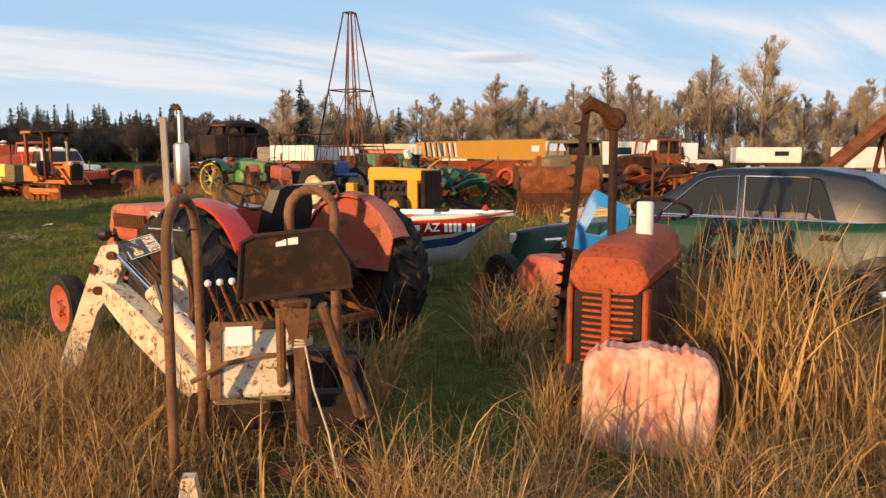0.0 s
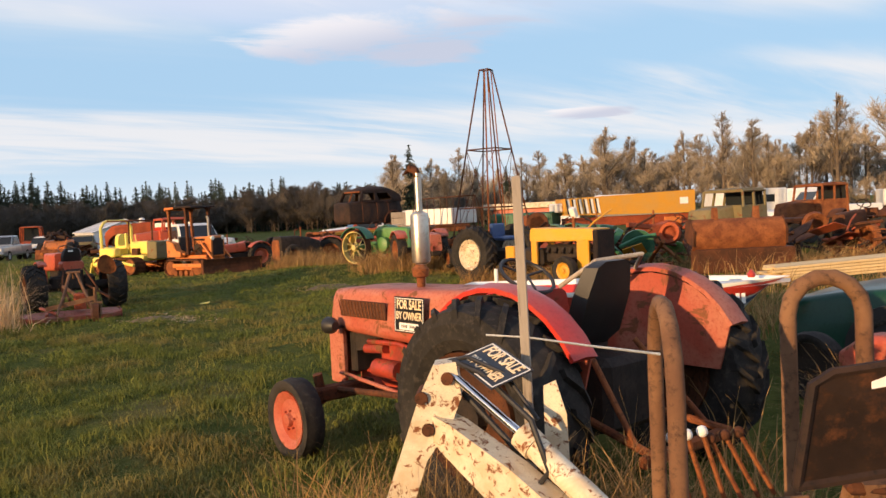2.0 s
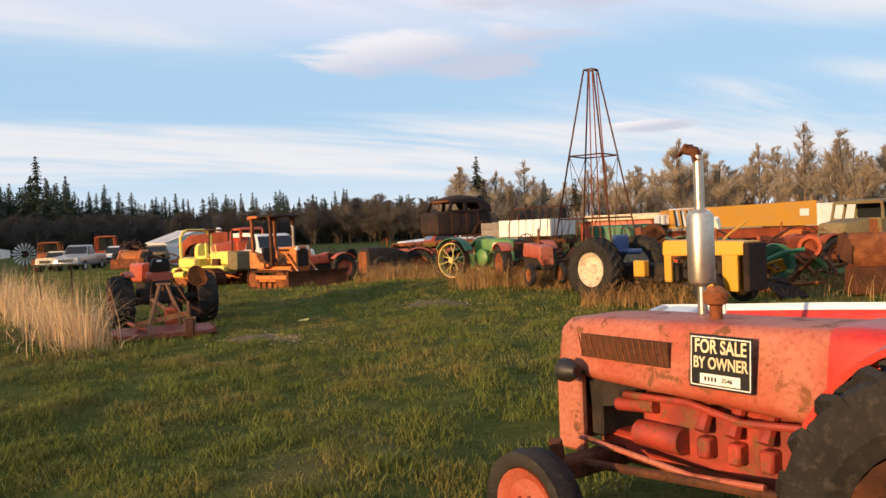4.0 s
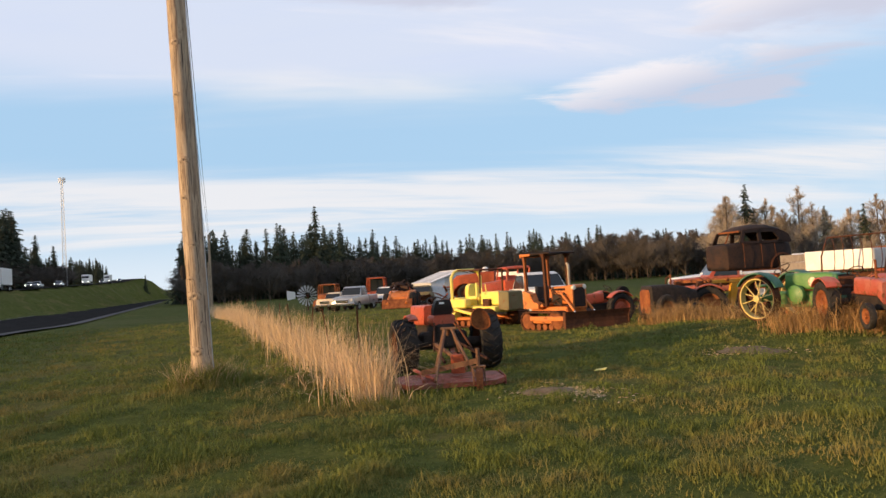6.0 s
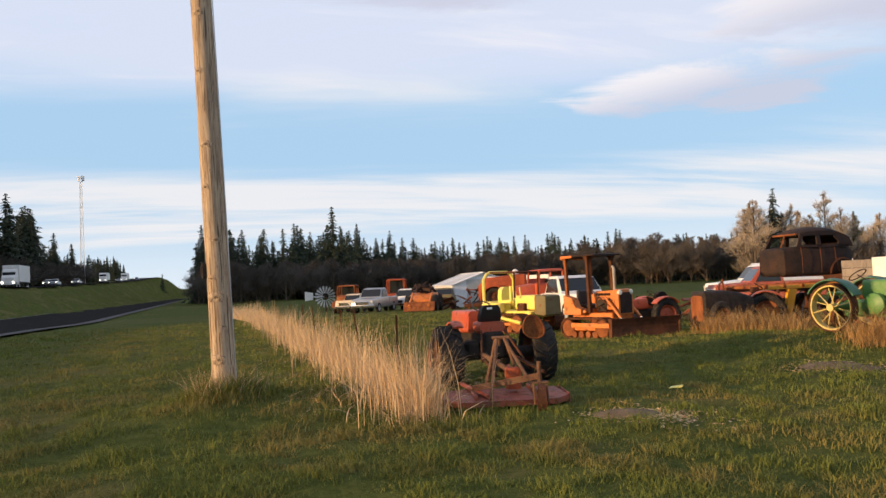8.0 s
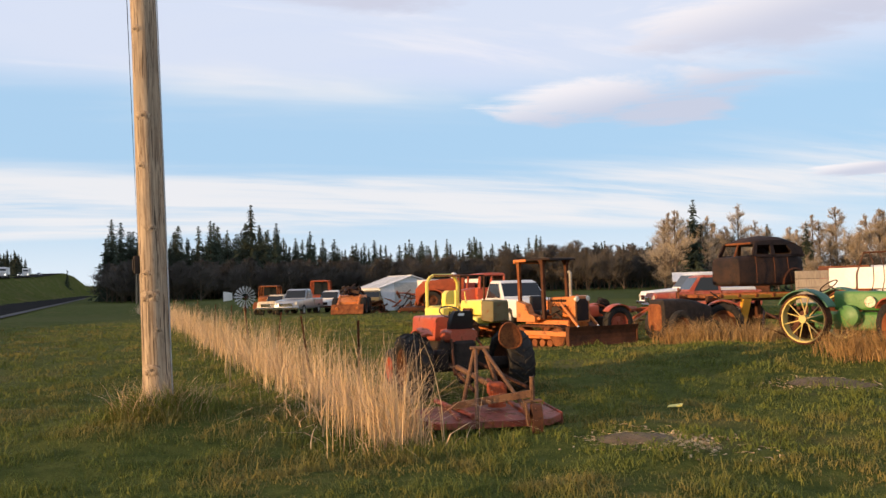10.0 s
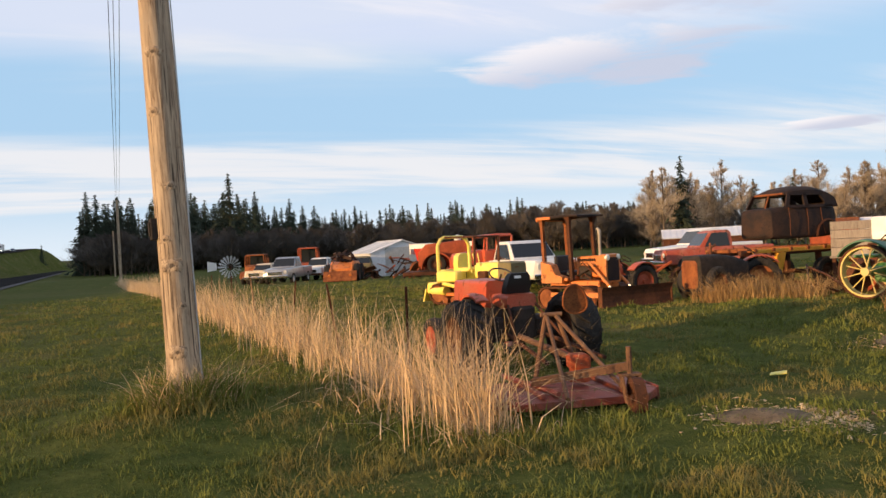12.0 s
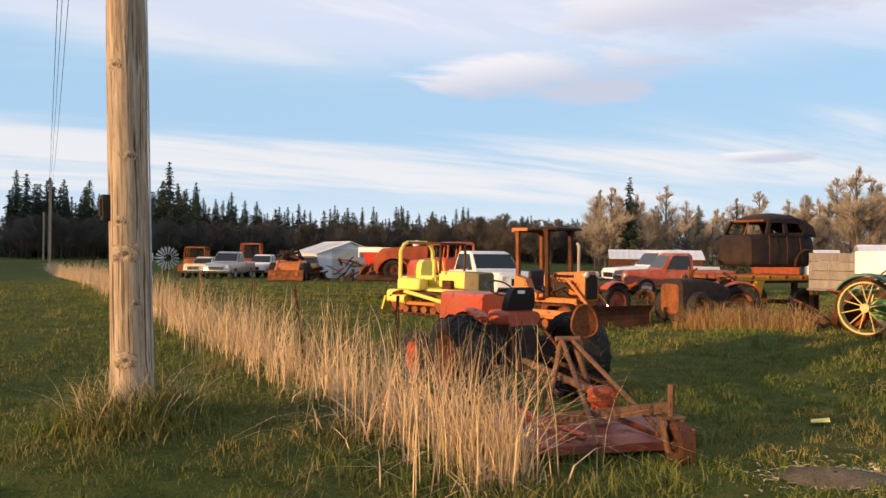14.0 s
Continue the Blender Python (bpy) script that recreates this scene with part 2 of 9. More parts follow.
LUMBER = rough_stuff("pale_lumber", (0.56, 0.42, 0.22), (0.64, 0.49, 0.27), (0.44, 0.31, 0.16), 2.5, 20, 0.75, 0.25, 0.004, (0.25, 5, 5), 0.14)
GREY_WOOD = rough_stuff("grey_weathered_wood", (0.24, 0.21, 0.18), (0.33, 0.29, 0.24), (0.15, 0.12, 0.10), 2.5, 22, 0.85, 0.4, 0.006, (3, 3, 0.3), 0.15)
WINDMILL = rough_stuff("grey_sheet_steel", (0.55, 0.54, 0.50), (0.44, 0.43, 0.40), (0.30, 0.26, 0.22), 3, 20, 0.55, 0.15)
PAPER = rough_stuff("white_paper", (0.80, 0.79, 0.76), (0.74, 0.73, 0.69), None, 8, 60, 0.7, 0.05)
SIGN_BLACK = rough_stuff("black_sign_plastic", (0.012, 0.012, 0.013), (0.020, 0.019, 0.018), None, 6, 60, 0.35, 0.05)
SIGN_INK = rough_stuff("orange_white_sign_print", (0.85, 0.62, 0.34), (0.82, 0.70, 0.50), None, 5, 60, 0.5, 0.03)
SIGN_WHITE = rough_stuff("white_sign_print", (0.80, 0.78, 0.72), (0.74, 0.72, 0.66), None, 5, 60, 0.5, 0.03)
BLOCK = rough_stuff("flaking_red_white_paint_on_rotten_wood", (0.52, 0.19, 0.13), (0.70, 0.50, 0.39), (0.55, 0.25, 0.18), 7.5, 22, 0.85, 0.8, 0.012, (1.6, 1, 0.6))
ASPHALT = rough_stuff("asphalt", (0.030, 0.029, 0.027), (0.042, 0.040, 0.037), (0.060, 0.056, 0.050), 0.6, 12, 0.9, 0.3, 0.01)
ASPHALT.node_tree.nodes["Principled BSDF"].inputs["Specular IOR Level"].default_value = 0.0
GRAVEL = rough_stuff("gravel", (0.085, 0.080, 0.072), (0.12, 0.11, 0.10), (0.06, 0.056, 0.05), 0.7, 9, 0.95, 0.5, 0.02)
SHED = rough_stuff("white_sheet_metal", (0.66, 0.68, 0.70), (0.58, 0.60, 0.62), (0.50, 0.50, 0.50), 0.5, 6, 0.5, 0.2)
BARK = rough_stuff("bark", (0.10, 0.075, 0.055), (0.17, 0.13, 0.09), (0.06, 0.045, 0.035), 1.2, 9, 0.95, 0.6, 0.03)
TWIG = rough_stuff("bare_twigs", (0.29, 0.235, 0.165), (0.39, 0.32, 0.23), None, 0.3, 3, 0.95, 0.0, 0.01, vary=0.25)
TWIG_GREY = rough_stuff("grey_twigs", (0.085, 0.076, 0.066), (0.125, 0.108, 0.090), None, 0.3, 3, 0.95, 0.0, 0.01, vary=0.25)
NEEDLE = rough_stuff("conifer_needles", (0.034, 0.046, 0.030), (0.050, 0.062, 0.036), (0.022, 0.030, 0.020), 0.4, 3, 0.9, 0.0, 0.01, vary=0.3)
POLE_WOOD = None


def pole_wood():
    m, nt, bs = tree_of("weathered_pole_wood")
    co = coords(nt, "Object", (7, 7, 0.45))
    grain = link_noise(nt, co, 3.0, 8, 0.66, 0.8)
    split = link_noise(nt, coords(nt, "Object", (26, 26, 0.7)), 2.0, 5, 0.6, 0.5)
    big = link_noise(nt, coords(nt, "Object", (1, 1, 0.4)), 2.2, 4, 0.6, 0.6)
    col = mixc(nt, step(nt, grain, 0.34, 0.66), (0.22, 0.155, 0.098), (0.50, 0.385, 0.255))
    col = mixc(nt, step(nt, big, 0.50, 0.68), col, (0.32, 0.255, 0.18))
    worn = link_noise(nt, coords(nt, "Object", (5, 5, 1.1)), 2.6, 6, 0.7, 1.2)
    col = mixc(nt, step(nt, worn, 0.57, 0.68), col, (0.20, 0.13, 0.075))
    col = mixc(nt, step(nt, split, 0.56, 0.62), col, (0.075, 0.050, 0.032))
    nt.links.new(col, bs.inputs["Base Color"])
    bs.inputs["Roughness"].default_value = 0.85
    bump(nt, bs, split, 0.5, 0.012)
    return m


def blades(name, root, tip, alt):
    """Grass: tone runs along the blade by its own height, and differs from blade to blade."""
    m, nt, bs = tree_of(name)
    g = nt.nodes.new("ShaderNodeNewGeometry")
    isl = g.outputs["Random Per Island"]
    co = coords(nt, "Object")
    col = mixc(nt, isl, root, tip)
    col = mixc(nt, step(nt, link_noise(nt, co, 0.55, 4, 0.6), 0.45, 0.62), col, alt)
    nt.links.new(col, bs.inputs["Base Color"])
    bs.inputs["Roughness"].default_value = 0.7
    bs.inputs["Specular IOR Level"].default_value = 0.12
    thin, both = nt.nodes.new("ShaderNodeBsdfTranslucent"), nt.nodes.new("ShaderNodeMixShader")
    nt.links.new(col, thin.inputs["Color"])
    both.inputs[0].default_value = 0.10
    nt.links.new(bs.outputs[0], both.inputs[1]), nt.links.new(thin.outputs[0], both.inputs[2])
    nt.links.new(both.outputs[0], nt.nodes["Material Output"].inputs["Surface"])
    return m


def ground_mat():
    m, nt, bs = tree_of("mown_grass_ground")
    co = coords(nt, "Object")
    a = link_noise(nt, co, 0.42, 6, 0.62, 0.6)
    b = link_noise(nt, co, 3.1, 6, 0.7)
    c = link_noise(nt, co, 22, 5, 0.7)
    col = mixc(nt, step(nt, b, 0.35, 0.65), (0.062, 0.078, 0.018), (0.105, 0.115, 0.028))
    col = mixc(nt, step(nt, a, 0.53, 0.66), col, (0.135, 0.118, 0.040))
    col = mixc(nt, step(nt, c, 0.5, 0.75), col, (0.030, 0.034, 0.010))
    far = link_noise(nt, co, 0.035, 4, 0.5)
    col = mixc(nt, step(nt, far, 0.55, 0.75), col, (0.105, 0.105, 0.036))
    nt.links.new(col, bs.inputs["Base Color"])
    bs.inputs["Roughness"].default_value = 0.95
    bs.inputs["Specular IOR Level"].default_value = 0.03
    bump(nt, bs, c, 0.7, 0.05)
    return m


def glass_mat(name, tint, rough=0.06):
    m, nt, bs = tree_of(name)
    bs.inputs["Base Color"].default_value = (*tint, 1)
    bs.inputs["Roughness"].default_value = rough
    bs.inputs["Specular IOR Level"].default_value = 0.35
    co = coords(nt, "Object")
    d = link_noise(nt, co, 6, 5, 0.7)
    mr = nt.nodes.new("ShaderNodeMapRange")
    mr.inputs["To Min"].default_value, mr.inputs["To Max"].default_value = rough, rough + 0.10
    nt.links.new(d, mr.inputs["Value"])
    nt.links.new(mr.outputs[0], bs.inputs["Roughness"])
    return m


POLE_WOOD = pole_wood()
GRASS = blades("grass_blades", (0.098, 0.122, 0.026), (0.172, 0.188, 0.040), (0.205, 0.172, 0.052))
STRAW = blades("dry_grass", (0.11, 0.062, 0.026), (0.60, 0.385, 0.155), (0.34, 0.195, 0.072))
STRAW_PALE = blades("pale_dry_grass", (0.40, 0.265, 0.135), (0.80, 0.595, 0.345), (0.66, 0.455, 0.25))
WHEEL_CREAM = painted("pale_yellow_paint", (0.62, 0.47, 0.13), (0.55, 0.43, 0.18), 0.3, 0.55)
GROUND = ground_mat()
DIRT = rough_stuff("bare_soil", (0.13, 0.095, 0.058), (0.20, 0.15, 0.095), (0.07, 0.052, 0.034), 4, 30, 0.95, 0.7, 0.02)
STRAW_ROPE = rough_stuff("pale_rope", (0.50, 0.42, 0.30), (0.62, 0.53, 0.40), None, 30, 120, 0.9, 0.3)
GLASS_DARK = glass_mat("dark_window_glass", (0.020, 0.024, 0.026))
GLASS_CAR = glass_mat("dusty_car_glass", (0.018, 0.022, 0.022), 0.02)
LAMP_WARM = rough_stuff("headlamp_glass", (0.75, 0.72, 0.62), (0.65, 0.62, 0.52), None, 5, 40, 0.15, 0.02)

# ---- building helpers ----
V = Vector


def thing(name, x, y, z=None, heading=(1, 0), label="", category="", group="", kind="", tilt=(0, 0)):
    """An Empty at a thing's base; its parts use x ahead, y to the left, z up."""
    ob = new(name)
    ob.empty_display_size = 0.2
    yaw = math.degrees(math.atan2(heading[1], heading[0]))
    ob.matrix_world = pose(x, y, ground_z(x, y) if z is None else z, 0, 0, yaw) @ pose(0, 0, 0, tilt[0], tilt[1], 0)
    return tagged(ob, label, category, group, kind)


def finish(bm, name, mat, smooth=False):
    me = bpy.data.meshes.new(name)
    bm.normal_update()
    bm.to_mesh(me)
    bm.free()
    for m in mat if isinstance(mat, (list, tuple)) else [mat]:
        me.materials.append(m)
    if smooth:
        for p in me.polygons:
            p.use_smooth = True
        me.set_sharp_from_angle(angle=radians(38))
    return me


def part(name, bm, mat, parent=None, label="", smooth=False, at=None):
    ob = new(name, finish(bm, name, mat, smooth))
    ob.parent = parent
    if at is not None:
        ob.matrix_basis = at
    return tagged(ob, label)


def nb():
    return bmesh.new()


def box(bm, c, s, rot=None, bevel=0.0, taper=1.0):
    """A block at c of size s; taper: the size of its top against its base."""
    m = Matrix.Translation(c) @ (rot.to_4x4() if rot else Matrix()) @ Matrix.Diagonal((*s, 1))
    vs = bmesh.ops.create_cube(bm, size=1.0)["verts"]
    for v in vs:
        if v.co.z > 0:
            v.co.x, v.co.y = v.co.x * taper, v.co.y * taper
    bmesh.ops.transform(bm, matrix=m, verts=vs)
    if bevel:
        es = list({e for v in vs for e in v.link_edges})
        bmesh.ops.bevel(bm, geom=es, offset=bevel, segments=1, affect="EDGES")
    return bm


def rings(bm, rs, close=True, caps=True):
    """Skin a list of rings of equal length."""
    vv = [[bm.verts.new(p) for p in r] for r in rs]
    n = len(vv[0])
    for a, b in zip(vv, vv[1:]):
        for i in range(n if close else n - 1):
            j = (i + 1) % n
            try:
                bm.faces.new((a[i], a[j], b[j], b[i]))
            except ValueError:
                pass
    if caps and close:
        bm.faces.new(vv[0][::-1])
        bm.faces.new(vv[-1])
    return bm


def circle(c, ax, r, n):
    ax = V(ax).normalized()
    u = ax.orthogonal().normalized()
    w = ax.cross(u)
    return [V(c) + (u * math.cos(2 * math.pi * i / n) + w * math.sin(2 * math.pi * i / n)) * r for i in range(n)]


def rod(bm, a, b, r, r2=None, n=8):
    ax = V(b) - V(a)
    return rings(bm, [circle(a, ax, r, n), circle(b, ax, r if r2 is None else r2, n)])


def tube(bm, pts, r, n=8):
    """A bent pipe through pts."""
    pts = [V(p) for p in pts]
    rs = []
    u = None
    for i, p in enumerate(pts):
        d = ((pts[i + 1] - p) if i < len(pts) - 1 else V((0, 0, 0))) + ((p - pts[i - 1]) if i else V((0, 0, 0)))
        d.normalize()
        u = (d.orthogonal() if u is None else u - d * u.dot(d)).normalized()
        w = d.cross(u)
        rr = r[i] if isinstance(r, (list, tuple)) else r
        rs.append([p + (u * math.cos(2 * math.pi * k / n) + w * math.sin(2 * math.pi * k / n)) * rr for k in range(n)])
    return rings(bm, rs)


def arc(pts_a, pts_b, top, n=7):
    """A hoop: up from a, over at height top, down to b."""
    a, b = V(pts_a), V(pts_b)
    rad = (V((b.x, b.y, 0)) - V((a.x, a.y, 0))).length / 2
    mid = (a + b) / 2
    d = V((b.x - a.x, b.y - a.y, 0)).normalized()
    out_pts = [a]
    for i in range(n + 1):
        th = math.pi * (1 - i / n)
        out_pts.append(V((mid.x, mid.y, top - rad)) + d * rad * math.cos(th) + V((0, 0, rad * math.sin(th))))
    return out_pts + [b]


def prism(bm, poly, y0, y1):
    """A side outline of (x, z) points, drawn across from y0 to y1."""
    return rings(bm, [[V((x, y0, z)) for x, z in poly], [V((x, y1, z)) for x, z in poly]])


def lathe(bm, prof, c, ax=(0, 1, 0), n=24, caps=True):
    """Spin a list of (radius, along) about ax through c."""
    ax = V(ax).normalized()
    return rings(bm, [circle(V(c) + ax * h, ax, max(r, 0.001), n) for r, h in prof], caps=caps)


def rring(x, hw, z0, z1, r, top=1.0):
    """A rounded section at x; top: its width at the top against its base."""
    pts = []
    for cy, cz, a0 in ((hw - r, z0 + r, -90), (hw * top - r, z1 - r, 0), (-hw * top + r, z1 - r, 90), (-hw + r, z0 + r, 180)):
        for k in range(5):
            a = radians(a0 + 22.5 * k)
            pts.append(V((x, cy + r * math.cos(a), cz + r * math.sin(a))))
    return pts


def loft(bm, secs):
    return rings(bm, [rring(*s) for s in secs])


def tri_panel(bm, pts):
    """A flat face."""
    bm.faces.new([bm.verts.new(p) for p in pts])
    return bm


def panel(bm, pts, t):
    """A flat outline with thickness t."""
    pts = [V(p) for p in pts]
    nrm = (pts[1] - pts[0]).cross(pts[2] - pts[0]).normalized() * t
    return rings(bm, [pts, [p + nrm for p in pts]])


def rough_up(bm, amount, scale=4.0):
    for v in bm.verts:
        v.co += noise.noise_vector(v.co * scale) * amount
    return bm


def wheel(parent, c, R, W, rim, rim_mat, ax=(0, 1, 0), lugs=0, dish=0.25, spokes=0, name="wheel", flat=False):
    """A wheel: the rim disc with its hub, and the tyre as its own piece."""
    ax = V(ax).normalized()
    bm = nb()
    if spokes:
        lathe(bm, [(rim * 0.93, -W * 0.42), (rim * 1.0, -W * 0.42), (rim * 1.0, W * 0.42), (rim * 0.93, W * 0.42), (rim * 0.93, -W * 0.42)], c, ax, 28, False)
        lathe(bm, [(rim * 0.17, -W * 0.5), (rim * 0.17, W * 0.5)], c, ax, 12)
    else:
        lathe(bm, [(0.02, W * (0.5 - dish) + 0.03), (rim * 0.2, W * (0.5 - dish) + 0.03), (rim * 0.24, W * (0.5 - dish)), (rim * 0.7, W * (0.42 - dish)),
                   (rim * 0.86, W * 0.36), (rim * 0.98, W * 0.42), (rim, -W * 0.42), (rim * 0.86, -W * 0.36), (rim * 0.6, -W * 0.2), (0.02, -W * 0.2)], c, ax, 24)
        for p in circle(V(c) + ax * W * (0.45 - dish), ax, rim * 0.33, 6):
            rod(bm, p, p + ax * 0.025, rim * 0.05, None, 6)
    w = part(name, bm, rim_mat, parent, smooth=True)
    for i in range(spokes):
        a, b = circle(c, ax, rim * 0.12, spokes)[i], circle(c, ax, rim * 0.96, spokes)[i]
        s = W * (0.3 if i % 2 else -0.3)
        sp = nb()
        rod(sp, a + ax * s, b + ax * s * 0.7, R * 0.026, R * 0.022, 6)
        part("spoke", sp, rim_mat, w, smooth=True)
    bm = nb()
    if flat:
        lathe(bm, [(rim, -W / 2), (R, -W / 2), (R, W / 2), (rim, W / 2), (rim, -W / 2)], c, ax, 32, False)
    else:
        t = R - rim
        lathe(bm, [(rim, -W * 0.36), (rim + t * 0.25, -W * 0.47), (rim + t * 0.6, -W * 0.5), (R - t * 0.14, -W * 0.46), (R - 0.01, -W * 0.26), (R, 0),
                   (R - 0.01, W * 0.26), (R - t * 0.14, W * 0.46), (rim + t * 0.6, W * 0.5), (rim + t * 0.25, W * 0.47), (rim, W * 0.36), (rim, -W * 0.36)], c, ax, 36, False)
        u = ax.orthogonal().normalized()
        q = ax.cross(u)
        h = 0.05 * R / 0.6
        for i in range(lugs):
            for side in (-1, 1):
                a0 = 2 * math.pi * (i + (0.5 if side > 0 else 0)) / lugs
                rs = []
                for s, da, rr in ((0.02, 0.0, 0.99), (0.26, -0.10, 0.985), (0.485, -0.22, 0.90)):
                    dirn = u * math.cos(a0 + da * 1.3) + q * math.sin(a0 + da * 1.3)
                    tang = -u * math.sin(a0 + da) + q * math.cos(a0 + da)
                    base = V(c) + ax * (side * W * s) + dirn * (R * rr - 0.012)
                    k = R * 0.045
                    rs.append([base - tang * k, base + tang * k, base + tang * k * 0.7 + dirn * h, base - tang * k * 0.7 + dirn * h])
                lb = nb()
                rings(lb, rs)
                part("tread_lug", lb, RUBBER, w)
    part("tyre" if not flat else "rim_band", bm, RUBBER if not flat else RUST_DARK, w, "worn black rubber tyre" if not flat else "", smooth=lugs == 0)
    return w


def letters(text, size, mat, parent, at, name="lettering", depth=0.002):
    cu_ = bpy.data.curves.new("words", "FONT")
    cu_.body, cu_.size, cu_.extrude, cu_.align_x, cu_.align_y = text, size, depth, "CENTER", "CENTER"
    cu_.offset = size * 0.018
    tmp = bpy.data.objects.new("words", cu_)
    scene.collection.objects.link(tmp)
    me = bpy.data.meshes.new_from_object(tmp.evaluated_get(bpy.context.evaluated_depsgraph_get()))
    bpy.data.objects.remove(tmp)
    me.materials.clear()
    me.materials.append(mat)
    ob = new(name, me)
    ob.parent, ob.matrix_basis = parent, at
    return ob


def strip_mesh(name, verts, faces, mat):
    me = bpy.data.meshes.new(name)
    me.from_pydata(verts.tolist(), [], faces.tolist())
    me.materials.append(mat)
    return me


def grass_mesh(name, px, py, pz, h, w, lean, mat, seed, bends=3, droop=0.35):
    """Blades as tapering ribbons: px, py, pz the roots, h heights, w widths, lean how far the tips hang over."""
    rng = np.random.default_rng(seed)
    n = len(px)
    az, face = rng.uniform(0, 2 * np.pi, n), rng.uniform(0, 2 * np.pi, n)
    cx, cy = np.cos(face) * w / 2, np.sin(face) * w / 2
    rows = []
    for k in range(bends + 1):
        f = k / bends
        off = lean * h * f ** 2
        z = pz + h * (f - droop * lean * f ** 3)
        x, y = px + np.cos(az) * off, py + np.sin(az) * off
        s = 1 - f * 0.9
        rows.append(np.stack([x - cx * s, y - cy * s, z], -1))
        rows.append(np.stack([x + cx * s, y + cy * s, z], -1))
    verts = np.stack(rows, 1).reshape(-1, 3)
    per = 2 * (bends + 1)
    base = (np.arange(n) * per)[:, None, None]
    quad = np.array([[2 * k, 2 * k + 1, 2 * k + 3, 2 * k + 2] for k in range(bends)])[None]
    return strip_mesh(name, verts, (base + quad).reshape(-1, 4), mat)

# ---- ground, road, sky line ----


def build_ground():
    xs = np.unique(np.concatenate([np.linspace(-3000, -540, 8), np.linspace(-520, -205, 64), np.linspace(-200, -50, 32), np.linspace(-48, -20, 24), np.linspace(-19, 8, 109), np.linspace(9, 50, 20), np.linspace(60, 250, 12), np.linspace(300, 3000, 8)]))
    ys = np.unique(np.concatenate([np.linspace(-2000, -60, 8), np.linspace(-50, -3, 12), np.linspace(-2, 27, 117), np.linspace(28, 60, 24), np.linspace(64, 250, 38), np.linspace(255, 460, 42), np.linspace(500, 3000, 10)]))
    vs = np.array([[x, y, ground_z(x, y)] for y in ys for x in xs])
    nx, ny = len(xs), len(ys)
    i, j = np.meshgrid(np.arange(nx - 1), np.arange(ny - 1))
    a = (j * nx + i).ravel()
    me = strip_mesh("ground", vs, np.stack([a, a + 1, a + nx + 1, a + nx], -1), GROUND)
    for p in me.polygons:
        p.use_smooth = True
    tagged(new("ground", me), "mown grass field with dry patches", "ground", kind="structure")


build_ground()


def ribbon(name, off0, off1, a0, a1, lift, mat, label, category, steps=70):
    """A strip that follows the fence line's direction between two offsets."""
    bm = nb()
    prev = None
    for k in range(steps + 1):
        s = a0 + (a1 - a0) * k / steps
        row = []
        for f in (0, 0.33, 0.66, 1):
            o = off0 + (off1 - off0) * f
            p = FENCE0 + U * s + N * o
            row.append(bm.verts.new((p.x, p.y, ground_z(p.x, p.y) + lift)))
        if prev:
            for q in range(3):
                bm.faces.new((prev[q], prev[q + 1], row[q + 1], row[q]))
        prev = row
    ob = part(name, bm, mat, None, smooth=True)
    return tagged(ob, label, category, kind="structure")


ribbon("road", -21.4, -12.6, -60, 470, 0.13, ASPHALT, "grey asphalt side road beside the field", "road", 110)
ribbon("road_shoulder", -22.4, -21.4, -60, 300, 0.14, GRAVEL, "pale gravel shoulder beside the side road", "shoulder")
ribbon("verge_shoulder", -12.6, -11.7, -60, 300, 0.12, GRAVEL, "gravel edge between the field and the side road", "shoulder")
ribbon("highway", -41, -29.5, -120, 520, 0.08, ASPHALT, "asphalt highway on a climbing grass bank", "road", 120)


